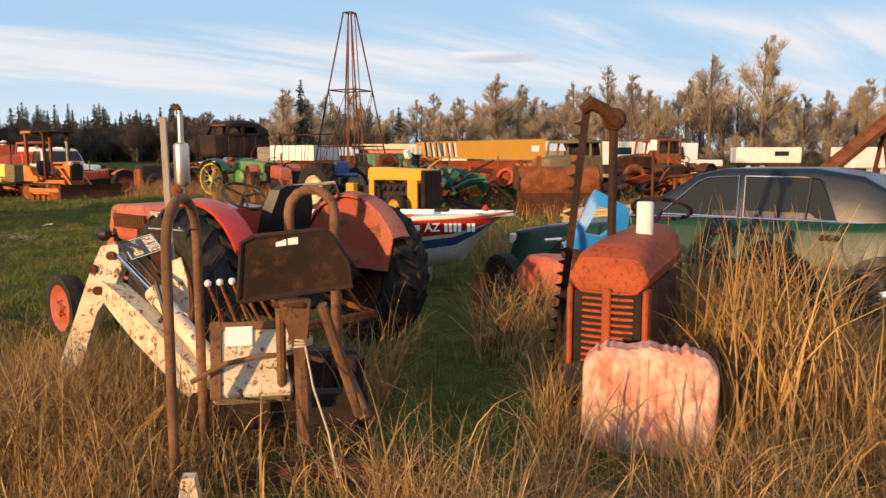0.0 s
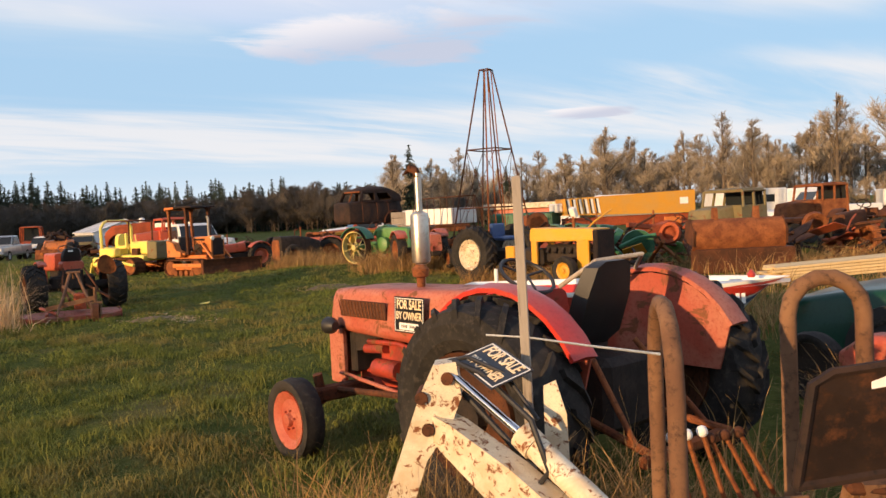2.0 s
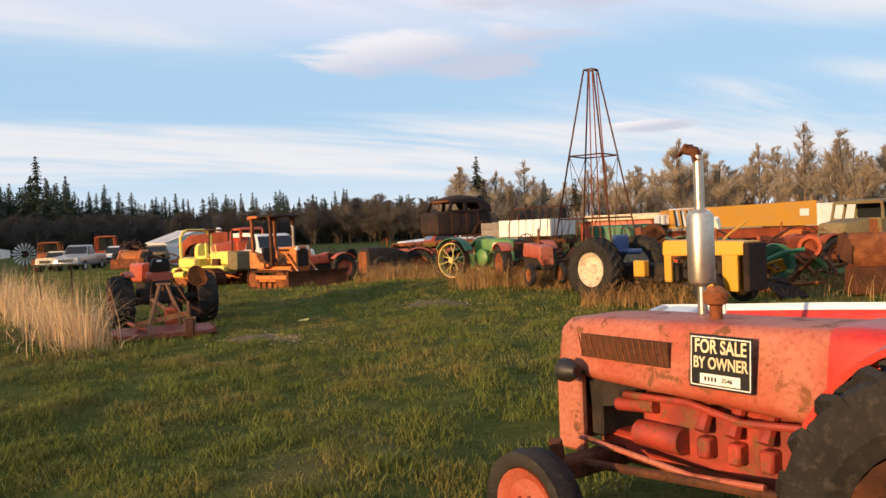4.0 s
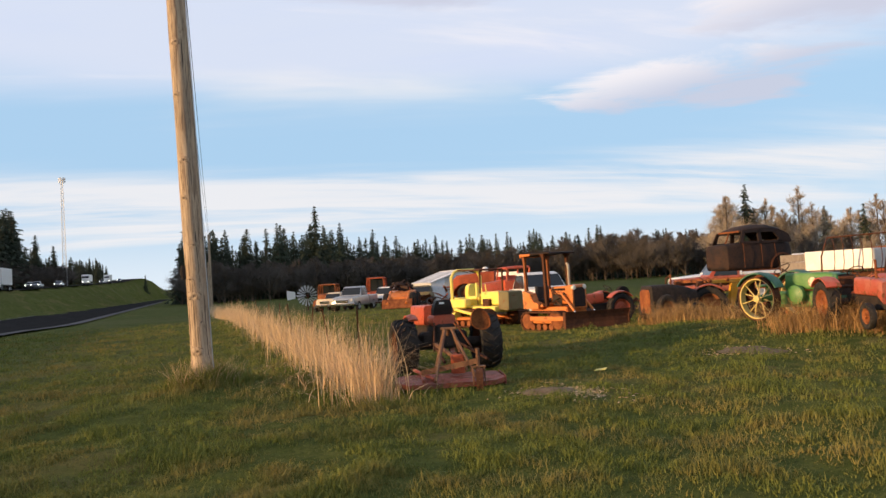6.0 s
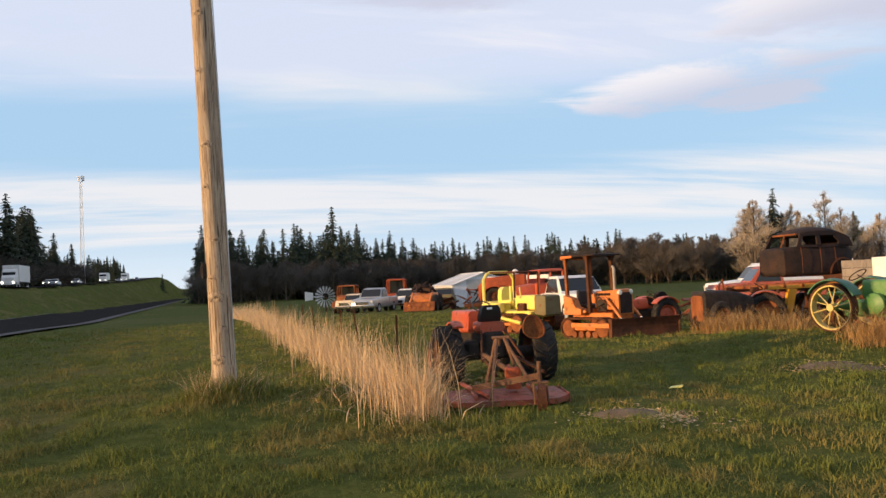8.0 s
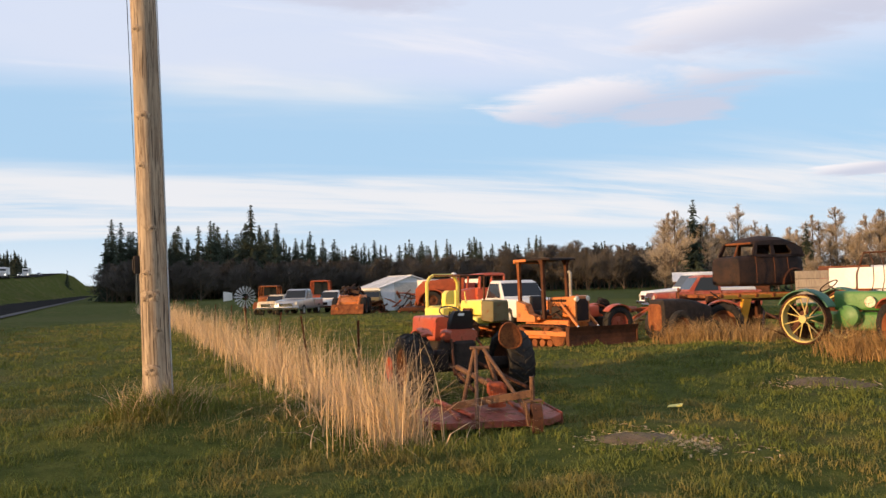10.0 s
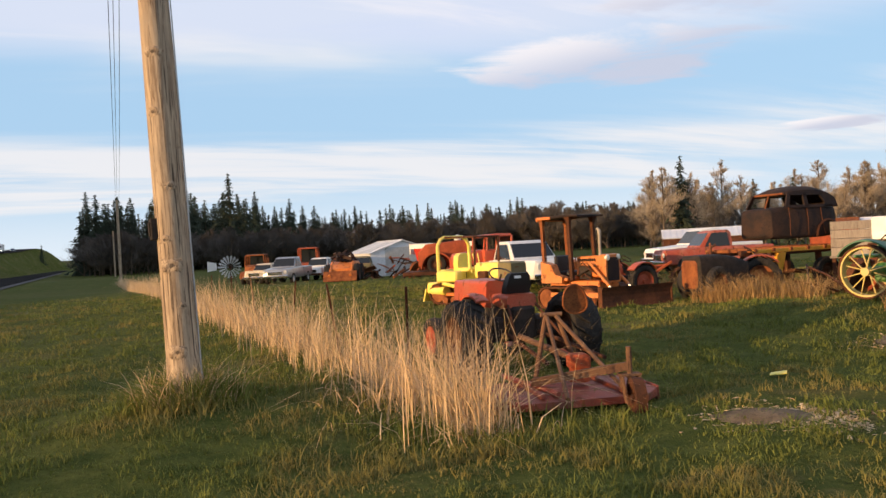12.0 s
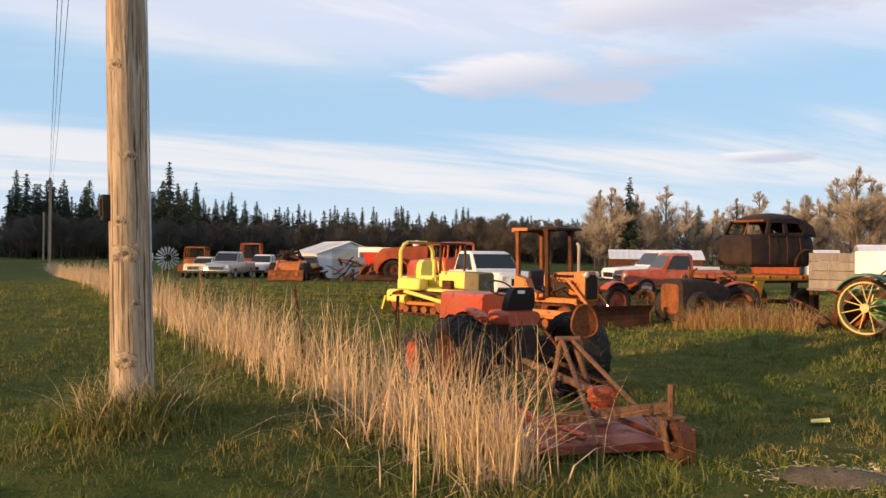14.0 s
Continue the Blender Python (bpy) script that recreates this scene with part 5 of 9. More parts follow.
def motorcycle_wreck():
    t = thing("wrecked_motorbike", 1.72, 7.55, None, (0.6, -0.8), "wrecked red motorbike lying among dry grass", "motorbike")
    bm = nb()
    loft(bm, [(-0.35, 0.05, 0.30, 0.45, 0.04), (-0.1, 0.14, 0.22, 0.60, 0.06), (0.2, 0.16, 0.20, 0.62, 0.06), (0.45, 0.06, 0.35, 0.52, 0.04)])
    part("fairing", bm, RED, t, "faded red plastic fairing", smooth=True)
    bm = nb()
    panel(bm, [(-0.35, 0.16, 0.40), (0.3, 0.19, 0.36), (0.3, 0.19, 0.41), (-0.35, 0.17, 0.45)], 0.01)
    part("stripe_panel", bm, PAPER, t)
    wheel(t, (0.65, 0, 0.28), 0.28, 0.10, 0.2, CHROME, (0, 1, 0.2))
    wheel(t, (-0.6, 0, 0.28), 0.28, 0.12, 0.2, DARK, (0, 1, 0.1))
    bm = nb()
    rod(bm, (0.65, 0.08, 0.28), (0.35, 0.1, 0.75), 0.02), rod(bm, (0.65, -0.08, 0.28), (0.35, -0.1, 0.75), 0.02)
    rod(bm, (0.33, -0.28, 0.78), (0.33, 0.28, 0.78), 0.014)
    tube(bm, [(-0.5, 0.15, 0.25), (-0.1, 0.2, 0.2), (0.2, 0.18, 0.22)], 0.035)
    part("fork", bm, CHROME, t, smooth=True)
    bm = nb()
    box(bm, (0, 0, 0.2), (0.5, 0.2, 0.22), bevel=0.03)
    part("engine", bm, DARK, t)
    t = thing("pipe_stub", 1.12, 7.75, None, (1, 0), "short rusty upright pipe beside the boat", "pipe")
    bm = nb()
    lathe(bm, [(0.06, 0), (0.055, 0.36), (0.05, 0.38)], (0, 0, 0), (0, 0.05, 1), 12)
    part("stump", bm, RUST, t, smooth=True)


motorcycle_wreck()


def boat():
    t = thing("motorboat", -0.45, 9.68, None, (0.976, -0.22), "small red, white and blue motorboat on blocks in the yard", "boat")
    xs = (-1.45, -0.8, 0.0, 0.8, 1.35, 1.75, 1.95)
    beam = (0.72, 0.76, 0.76, 0.66, 0.46, 0.2, 0.02)
    sheer = (0.84, 0.85, 0.87, 0.89, 0.91, 0.93, 0.94)
    keel = (0.22, 0.20, 0.20, 0.24, 0.36, 0.58, 0.86)
    bands = ((1.0, 0.93, SIGN_WHITE, "gunwale"), (0.93, 0.62, RED_BRIGHT, "red_topside"), (0.62, 0.55, SIGN_WHITE, "stripe"), (0.55, 0.38, BLUE, "blue_topside"), (0.38, 0.0, WHITE, "hull_bottom"))

    def at(i, f, s):
        hw = beam[i] * (0.12 + 0.88 * min(1.0, f * 1.05) ** 0.55) if f < 1 else beam[i]
        return V((xs[i] + (f - 1) * 0.25 * (i > 4), s * hw, keel[i] + (sheer[i] - keel[i]) * f))

    for f1, f0, mat, nm in bands:
        bm = nb()
        for s in (-1, 1):
            rs = [[at(i, f0 + (f1 - f0) * k / 3, s) for k in range(4)] + [at(i, f0 + (f1 - f0) * k / 3, s) * 0.97 + V((0, 0, 0.012)) for k in (3, 2, 1, 0)] for i in range(7)]
            rings(bm, rs if s > 0 else [r[::-1] for r in rs])
        part(nm, bm, mat, t, smooth=True)
    bm = nb()
    rings(bm, [[V((xs[i], beam[i] * 0.96, sheer[i] - 0.05 - 0.25 * (i < 3))), V((xs[i], 0, sheer[i] - 0.02 - 0.25 * (i < 3))), V((xs[i], -beam[i] * 0.96, sheer[i] - 0.05 - 0.25 * (i < 3)))] for i in range(7)], close=False)
    part("deck", bm, WHITE, t, "white deck", smooth=True)
    bm = nb()
    box(bm, (-1.44, 0, 0.54), (0.04, 1.38, 0.6), bevel=0.01)
    part("transom", bm, WHITE, t)
    bm = nb()
    box(bm, (1.2, -0.30, 0.955), (0.16, 0.06, 0.04), bevel=0.01)
    part("cleat", bm, DARK, t)
    bm = nb()
    lathe(bm, [(0.03, 0), (0.04, 0.03), (0.01, 0.07)], (1.62, 0, 0.93), (0, 0, 1), 10)
    part("bow_light", bm, RED_BRIGHT, t, smooth=True)
    side = at(3, 0.80, -1)
    m = Matrix.Translation((1.16, -0.525, 0.775)) @ pose(0, 0, 0, 80, 0, 24)
    letters("AZ", 0.125, SIGN_WHITE, t, m, depth=0.004)
    for i in range(7):
        if i == 4:
            continue
        bm = nb()
        box(bm, (0.15 + i * 0.05, 0, 0.0), (0.034, 0.092, 0.006))
        part("registration_bar", bm, SIGN_WHITE, t, at=m)
    bm = nb()
    box(bm, (-0.17, 0.0, 0.0), (0.07, 0.06, 0.006))
    part("licence_tag", bm, GALV, t, at=m)
    bm = nb()
    for x in (-1.0, 0.7):
        box(bm, (x, 0, 0.1), (0.3, 0.9, 0.24), bevel=0.02)
    part("keel_block", bm, GREY_WOOD, t)
    bm = nb()
    box(bm, (-1.2, 0.1, 0.82), (0.25, 0.9, 0.05), bevel=0.01)
    rod(bm, (-0.7, -0.5, 0.85), (-0.7, -0.5, 1.08), 0.02)
    part("bench", bm, SIGN_WHITE, t)


boat()


def sedan():
    t = thing("sedan_car", 3.80, 8.70, None, (-0.853, 0.52), "dark green four-door sedan with chrome window trim, parked in dry grass", "car")
    bm = nb()
    loft(bm, [(2.40, 0.62, 0.42, 0.62, 0.08, 0.9), (2.32, 0.80, 0.30, 0.70, 0.10, 0.88), (1.9, 0.90, 0.22, 0.78, 0.10, 0.86), (1.0, 0.93, 0.20, 0.88, 0.09, 0.86), (0.7, 0.935, 0.20, 0.93, 0.08, 0.87), (-1.0, 0.935, 0.20, 0.95, 0.08, 0.87),
              (-1.5, 0.93, 0.22, 0.97, 0.09, 0.86), (-2.3, 0.86, 0.30, 0.93, 0.10, 0.86), (-2.48, 0.72, 0.42, 0.85, 0.10, 0.88)])
    body = part("body", bm, CAR_GREEN, t, "metallic green lower body", smooth=True)
    bm = nb()
    loft(bm, [(1.02, 0.70, 0.86, 0.905, 0.02, 0.98), (0.30, 0.72, 0.88, 1.36, 0.05, 0.80), (0.05, 0.73, 0.88, 1.415, 0.06, 0.79), (-0.75, 0.73, 0.88, 1.425, 0.06, 0.79), (-1.15, 0.72, 0.88, 1.36, 0.06, 0.80), (-1.85, 0.68, 0.90, 0.96, 0.02, 0.95)])
    part("roof", bm, CAR_NAVY, t, "dark navy-green roof and pillars", smooth=True)

    def wp(x, z, s, push=0.012):
        f = (z - 0.88) / 0.54
        return V((x, s * (0.728 - 0.152 * f + push), z))

    for s in (-1, 1):
        for pane in ([(0.62, 0.965), (0.28, 1.28), (0.18, 1.325), (-0.10, 1.345), (-0.12, 0.965)], [(-0.18, 0.965), (-0.16, 1.345), (-0.70, 1.345), (-0.82, 1.32), (-0.98, 0.965)]):
            bm = nb()
            tri_panel(bm, [wp(x, z, s) for x, z in pane])
            w = part("side_window", bm, GLASS_CAR, t, "dusty side window")
            bm = nb()
            tube(bm, [wp(x, z, s, 0.015) for x, z in pane] + [wp(*pane[0], s, 0.015)], 0.009, 5)
            part("chrome_trim", bm, CHROME, w, smooth=True)
        bm = nb()
        rod(bm, wp(-0.72, 0.965, s, 0.016), wp(-0.74, 1.33, s, 0.016), 0.012, None, 5)
        part("window_divider", bm, BLACK, t)
        bm = nb()
        tube(bm, [wp(1.0, 0.93, s, 0.02), wp(-0.1, 0.955, s, 0.02), wp(-1.2, 0.955, s, 0.02)], 0.010, 5)
        part("belt_trim", bm, CHROME, t, smooth=True)
        for x in (0.0, -0.95):
            bm = nb()
            box(bm, (x, s * 0.895, 0.83), (0.16, 0.03, 0.05), bevel=0.012)
            part("door_handle", bm, DARK, t)
        for x0 in (0.72, -0.15, -1.05):
            bm = nb()
            tube(bm, [(x0, s * 0.842, 0.92), (x0, s * 0.925, 0.75), (x0 - (0.12 if x0 < -1 else 0), s * 0.937, 0.5), (x0 - (0.02 if x0 > -1 else 0.3), s * 0.93, 0.27)], 0.005, 4)
            part("door_seam", bm, BLACK, t)
        bm = nb()
        box(bm, (-0.2, s * 0.945, 0.55), (2.4, 0.02, 0.05), bevel=0.008)
        part("rub_strip", bm, BLACK, t)
        for x in (1.42, -1.42):
            bm = nb()
            lathe(bm, [(0.375, -0.05), (0.375, 0.008)], (x, s * 0.925, 0.33), (0, s, 0), 24)
            part("wheel_arch", bm, BLACK, t)
            w = wheel(t, (x, s * 0.84, 0.32), 0.32, 0.21, 0.215, CHROME, (0, s, 0), dish=0.02)
            bm = nb()
            for q in circle((x, s * 0.945, 0.32), (0, 1, 0), 0.16, 16):
                rod(bm, q, q + V((0, s * 0.012, 0)), 0.014, None, 6)
            part("hubcap_slots", bm, DARK, w)
    bm = nb()
    tri_panel(bm, [V((0.98, 0.60, 0.915)), V((0.98, -0.60, 0.915)), V((0.335, -0.53, 1.345)), V((0.335, 0.53, 1.345))])
    part("windscreen", bm, GLASS_CAR, t)
    for s in (-1, 1):
        bm = nb()
        box(bm, (2.33, s * 0.55, 0.60), (0.10, 0.34, 0.13), bevel=0.02)
        part("headlight", bm, LAMP_WARM, t)
    bm = nb()
    box(bm, (2.40, 0, 0.60), (0.08, 0.66, 0.12), bevel=0.01)
    part("grille", bm, CHROME, t)
    bm = nb()
    rod(bm, (0.75, 0.8, 0.95), (0.75, 0.98, 1.0), 0.02)
    box(bm, (0.74, 1.0, 1.02), (0.06, 0.18, 0.1), bevel=0.02)
    part("door_mirror", bm, BLACK, t)


sedan()


def lumber_stack():
    t = thing("lumber_stack", 3.9, 16.9, None, (0.98, 0.18), "stack of pale sawn boards on bearers", "lumber", tilt=(0, -3))
    rng = random.Random(2)
    for i in range(5):
        for j in range(4):
            bm = nb()
            L = 2.7 + rng.uniform(-0.35, 0.2)
            box(bm, (rng.uniform(-0.15, 0.15), -0.3 + j * 0.17, 0.22 + i * 0.052), (L, 0.155, 0.044), Matrix.Rotation(radians(rng.uniform(-1.5, 1.5)), 3, "Z"), 0.004)
            part("board", bm, LUMBER, t)
    for x in (-0.9, 0.9):
        bm = nb()
        box(bm, (x, -0.05, 0.1), (0.1, 0.8, 0.2), bevel=0.01)
        part("bearer", bm, GREY_WOOD, t)


lumber_stack()

# ---- orange-red tractor with rotary cutter ----


def cutter_tractor():
    h = V((-0.74, 0.67))
    t = thing("farm_tractor", -10.85, 15.9, None, h, "orange-red farm tractor with worn tyres beside the dry grass", "tractor")
    bm = nb()
    loft(bm, [(0.40, 0.25, 0.80, 1.15, 0.05, 0.92), (0.9, 0.27, 0.78, 1.15, 0.05, 0.92), (1.5, 0.27, 0.76, 1.14, 0.05, 0.92), (1.56, 0.24, 0.78, 1.11, 0.05, 0.92)])
    part("hood", bm, ORANGE_RED, t, "dented orange-red hood", smooth=True)
    bm = nb()
    box(bm, (1.0, 0, 0.62), (1.1, 0.3, 0.42), bevel=0.04)
    box(bm, (0.2, 0, 0.62), (0.8, 0.36, 0.45), bevel=0.05)
    rod(bm, (0, -0.7, 0.48), (0, 0.7, 0.48), 0.09, None, 12)
    for s in (-1, 1):
        box(bm, (0.05, s * 0.3, 0.56), (0.28, 0.25, 0.28), bevel=0.05)
    part("chassis", bm, DARK, t)
    bm = nb()
    for s in (-1, 1):
        box(bm, (1.49, s * 0.235, 0.58), (0.08, 0.05, 0.46), bevel=0.01)
    part("grille_post", bm, ORANGE_RED, t)
    for s in (-1, 1):
        wheel(t, (0, 0.72 if s > 0 else -0.78, 0.47), 0.47, 0.38, 0.28, RUST_DARK, (0, s, 0), lugs=18, name="rear_wheel")
        wheel(t, (1.45, s * 0.60, 0.32), 0.32, 0.17, 0.2, ORANGE_RED, (0, s, 0), name="front_wheel")
    bm = nb()
    box(bm, (1.45, 0, 0.38), (0.1, 1.0, 0.1), bevel=0.02)
    part("front_axle", bm, RUST_DARK, t)
    fender(t, 0.50, 0.66, 0.52, 0.47, ORANGE_RED, 30, 120)
    bm = nb()
    pts = [V((-0.50 - 0.06 * math.sin(radians(a)), -0.56 + 0.17 * math.cos(radians(a)) + 0.05 * math.sin(radians(a)), 0.84 + (0.24 if a < 180 else 0.13) * math.sin(radians(a)))) for a in range(0, 360, 20)]
    panel(bm, pts, 0.025)
    tube(bm, pts + [pts[0]], 0.014, 6)
    part("fender_plate", bm, RUST, t, "bent rusty round fender plate")
    bm = nb()
    rs = []
    for z, x, hw in ((0.98, 0.0, 0.19), (1.08, -0.05, 0.20), (1.2, -0.08, 0.17), (1.25, -0.09, 0.13)):
        rs.append([V((x + 0.03, hw, z)), V((x - 0.05, hw * 0.85, z)), V((x - 0.05, -hw * 0.85, z)), V((x + 0.03, -hw, z)), V((x + 0.05, 0, z))])
    rings(bm, rs)
    seat = part("seat_back", bm, BLACK, t, "black seat back", smooth=True)
    bm = nb()
    box(bm, (-0.135, 0.03, 1.2), (0.005, 0.09, 0.035))
    part("label", bm, PAPER, seat, "small white label")
    bm = nb()
    loft(bm, [(-0.16, 0.2, 0.82, 0.98, 0.05), (0.05, 0.23, 0.80, 1.0, 0.05), (0.32, 0.2, 0.84, 0.98, 0.05)])
    part("seat_base", bm, ORANGE_RED, t, "orange-red steel seat pan", smooth=True)
    bm = nb()
    pts = circle((0.42, 0, 1.22), (-0.5, 0, 0.85), 0.16, 16)
    tube(bm, pts + [pts[0]], 0.011, 6)
    rod(bm, (0.42, 0, 1.22), (0.6, 0, 1.0), 0.013)
    part("steering_wheel", bm, BLACK, t, smooth=True)
    for s in (-1, 1):
        bm = nb()
        rod(bm, (-0.15, s * 0.22, 0.50), (-1.45, s * 0.36, 0.30), 0.024)
        part("lift_arm", bm, RUST_DARK, t)
        bm = nb()
        rod(bm, (-0.12, s * 0.18, 0.88), (-0.65, s * 0.33, 0.42), 0.018)
        part("lift_link", bm, RUST_DARK, t)
    return t


def rotary_cutter():
    h = V((-0.60, 0.80))
    t = thing("rotary_cutter", -9.82, 14.08, None, h, "rusty orange rotary cutter deck hitched behind a tractor", "mower")
    bm = nb()
    loft(bm, [(0.62, 0.55, 0.09, 0.16, 0.015), (0.45, 0.78, 0.08, 0.17, 0.015), (-0.35, 0.80, 0.08, 0.17, 0.015), (-0.55, 0.62, 0.08, 0.15, 0.015)])
    part("deck", bm, DECK, t, "flat worn red cutter deck", at=pose(0, -0.22, 0))
    bm = nb()
    for s in (-1, 1):
        box(bm, (0.05, s * 0.81, 0.115), (0.8, 0.02, 0.14), bevel=0.006)
        box(bm, (0.05, s * 0.40, 0.19), (1.05, 0.05, 0.05), bevel=0.008)
    part("skirt", bm, DECK, t, at=pose(0, -0.22, 0))
    bm = nb()
    rod(bm, (0.1, 0, 0.22), (0.1, 0, 0.42), 0.11, 0.09, 12)
    box(bm, (0.1, 0, 0.42), (0.24, 0.2, 0.16), bevel=0.03)
    rod(bm, (0.22, 0, 0.42), (0.62, 0, 0.46), 0.035)
    part("gearbox", bm, RUST_RED, t, "rusty red gearbox", smooth=True, at=pose(-0.05, -0.36, 0))
    for s in (-1, 1):
        bm = nb()
        rod(bm, (0.62, s * 0.25, 0.25), (0.75, s * 0.06, 0.92), 0.028)
        part("mast_leg", bm, RUST_BROWN, t, at=pose(-0.10, -0.28, -0.06))
        bm = nb()
        rod(bm, (0.75, s * 0.05, 0.90), (-0.62, s * 0.30, 0.26), 0.022)
        part("mast_stay", bm, RUST_BROWN, t, at=pose(-0.10, -0.28, -0.06))
    bm = nb()
    rod(bm, (0.75, -0.12, 0.92), (0.75, 0.12, 0.92), 0.025)
    rod(bm, (0.75, 0, 0.92), (1.0, 0, 0.80), 0.022)
    part("top_link", bm, RUST_BROWN, t, at=pose(-0.10, -0.28, -0.06))
    bm = nb()
    rod(bm, (0.60, 0.30, 0.24), (-0.45, 0.02, 0.20), 0.028)
    part("deck_brace", bm, DECK, t, "faded red angle brace on the deck")
    bm = nb()
    rod(bm, (1.35, -0.1, 0.56), (0.12, -0.34, 0.44), 0.035, None, 10)
    part("drive_shaft", bm, RUST_BROWN, t, smooth=True)
    bm = nb()
    a, b = V((-0.1, 0.18, 0.27)), V((-0.70, -0.60, 0.46))
    d = (b - a).normalized()
    s_ = V((d.y, -d.x, 0)).normalized() * 0.035
    rings(bm, [[p - s_ - V((0, 0, 0.04)), p + s_ - V((0, 0, 0.04)), p + s_ + V((0, 0, 0.04)), p - s_ + V((0, 0, 0.04))] for p in (a, b)])
    part("tail_beam", bm, RUST_BROWN, t, "rusty square steel tail beam")
    bm = nb()
    rod(bm, (-0.70, -0.60, 0.33), (-0.70, -0.60, 0.64), 0.028)
    for s in (-1, 1):
        rings(bm, [[V((-0.74, -0.60 + s * 0.09, 0.38)), V((-0.64, -0.60 + s * 0.09, 0.38)), V((-0.64, -0.60 + s * 0.075, 0.38)), V((-0.74, -0.60 + s * 0.075, 0.38))],
                   [V((-0.84, -0.60 + s * 0.09, 0.13)), V((-0.78, -0.60 + s * 0.09, 0.13)), V((-0.78, -0.60 + s * 0.075, 0.13)), V((-0.84, -0.60 + s * 0.075, 0.13))]])
    box(bm, (-0.69, -0.60, 0.38), (0.12, 0.2, 0.02))
    fork = part("caster_fork", bm, RUST_BROWN, t, "rusty caster fork")
    wheel(fork, (-0.84, -0.60, 0.185), 0.185, 0.10, 0.13, RUST_DARK, (0.12, 0.99, 0), name="tail_wheel", flat=True)


cutter_tractor()
rotary_cutter()

# ---- crawler with canopy ----


def tracks(t, hw, L, R, y0s, mat):
    for s in (-1, 1):
        y = s * y0s
        path = []
        for k in range(10):
            a = math.pi / 2 + math.pi * k / 9
            path.append((-L / 2 + R * math.cos(a), R + R * math.sin(a)))
        for k in range(10):
            a = -math.pi / 2 + math.pi * k / 9
            path.append((L / 2 + R * math.cos(a), R + R * math.sin(a)))
        bm = nb()
        n = len(path)
        rings(bm, [[V((x, y - hw, z)), V((x, y + hw, z)), V((x * 0.97, y + hw, R + (z - R) * 0.86)), V((x * 0.97, y - hw, R + (z - R) * 0.86))] for x, z in path + [path[0]]], caps=False)
        tr = part("track", bm, mat, t, "rusty steel crawler track")
        m = 30
        total = [0.0]
        loop = path + [path[0]]
        for (xa, za), (xb, zb) in zip(loop, loop[1:]):
            total.append(total[-1] + math.hypot(xb - xa, zb - za))
        for i in range(m):
            d = total[-1] * i / m
            k = max(j for j in range(n) if total[j] <= d)
            f = (d - total[k]) / max(1e-6, total[k + 1] - total[k])
            (xa, za), (xb, zb) = loop[k], loop[k + 1]
            x, z = xa + (xb - xa) * f, za + (zb - za) * f
            ang = math.atan2(zb - za, xb - xa)
            bm = nb()
            box(bm, (x, y, z), (0.075, hw * 2 + 0.02, 0.03), Matrix.Rotation(-ang, 3, "Y"))
            part("track_shoe", bm, mat, tr)
        for x in (-L / 2, L / 2):
            bm = nb()
            lathe(bm, [(R * 0.3, -hw * 1.02), (R * 0.82, -hw * 0.9), (R * 0.82, hw * 0.9), (R * 0.3, hw * 1.02)], (x, y, R), (0, 1, 0), 18)
            part("sprocket", bm, RUST, t, smooth=True)
        for i in range(4):
            bm = nb()
            rod(bm, (-L / 2 + L * (i + 0.9) / 4.8, y - hw * 1.0, R * 0.42), (-L / 2 + L * (i + 0.9) / 4.8, y + hw * 1.0, R * 0.42), R * 0.34, None, 12)
            part("track_roller", bm, RUST, t, smooth=True)
        bm = nb()
        box(bm, (0, y, R * 0.95), (L * 0.95, hw * 1.6, R * 0.34), bevel=0.02)
        part("track_frame", bm, ORANGE, t)


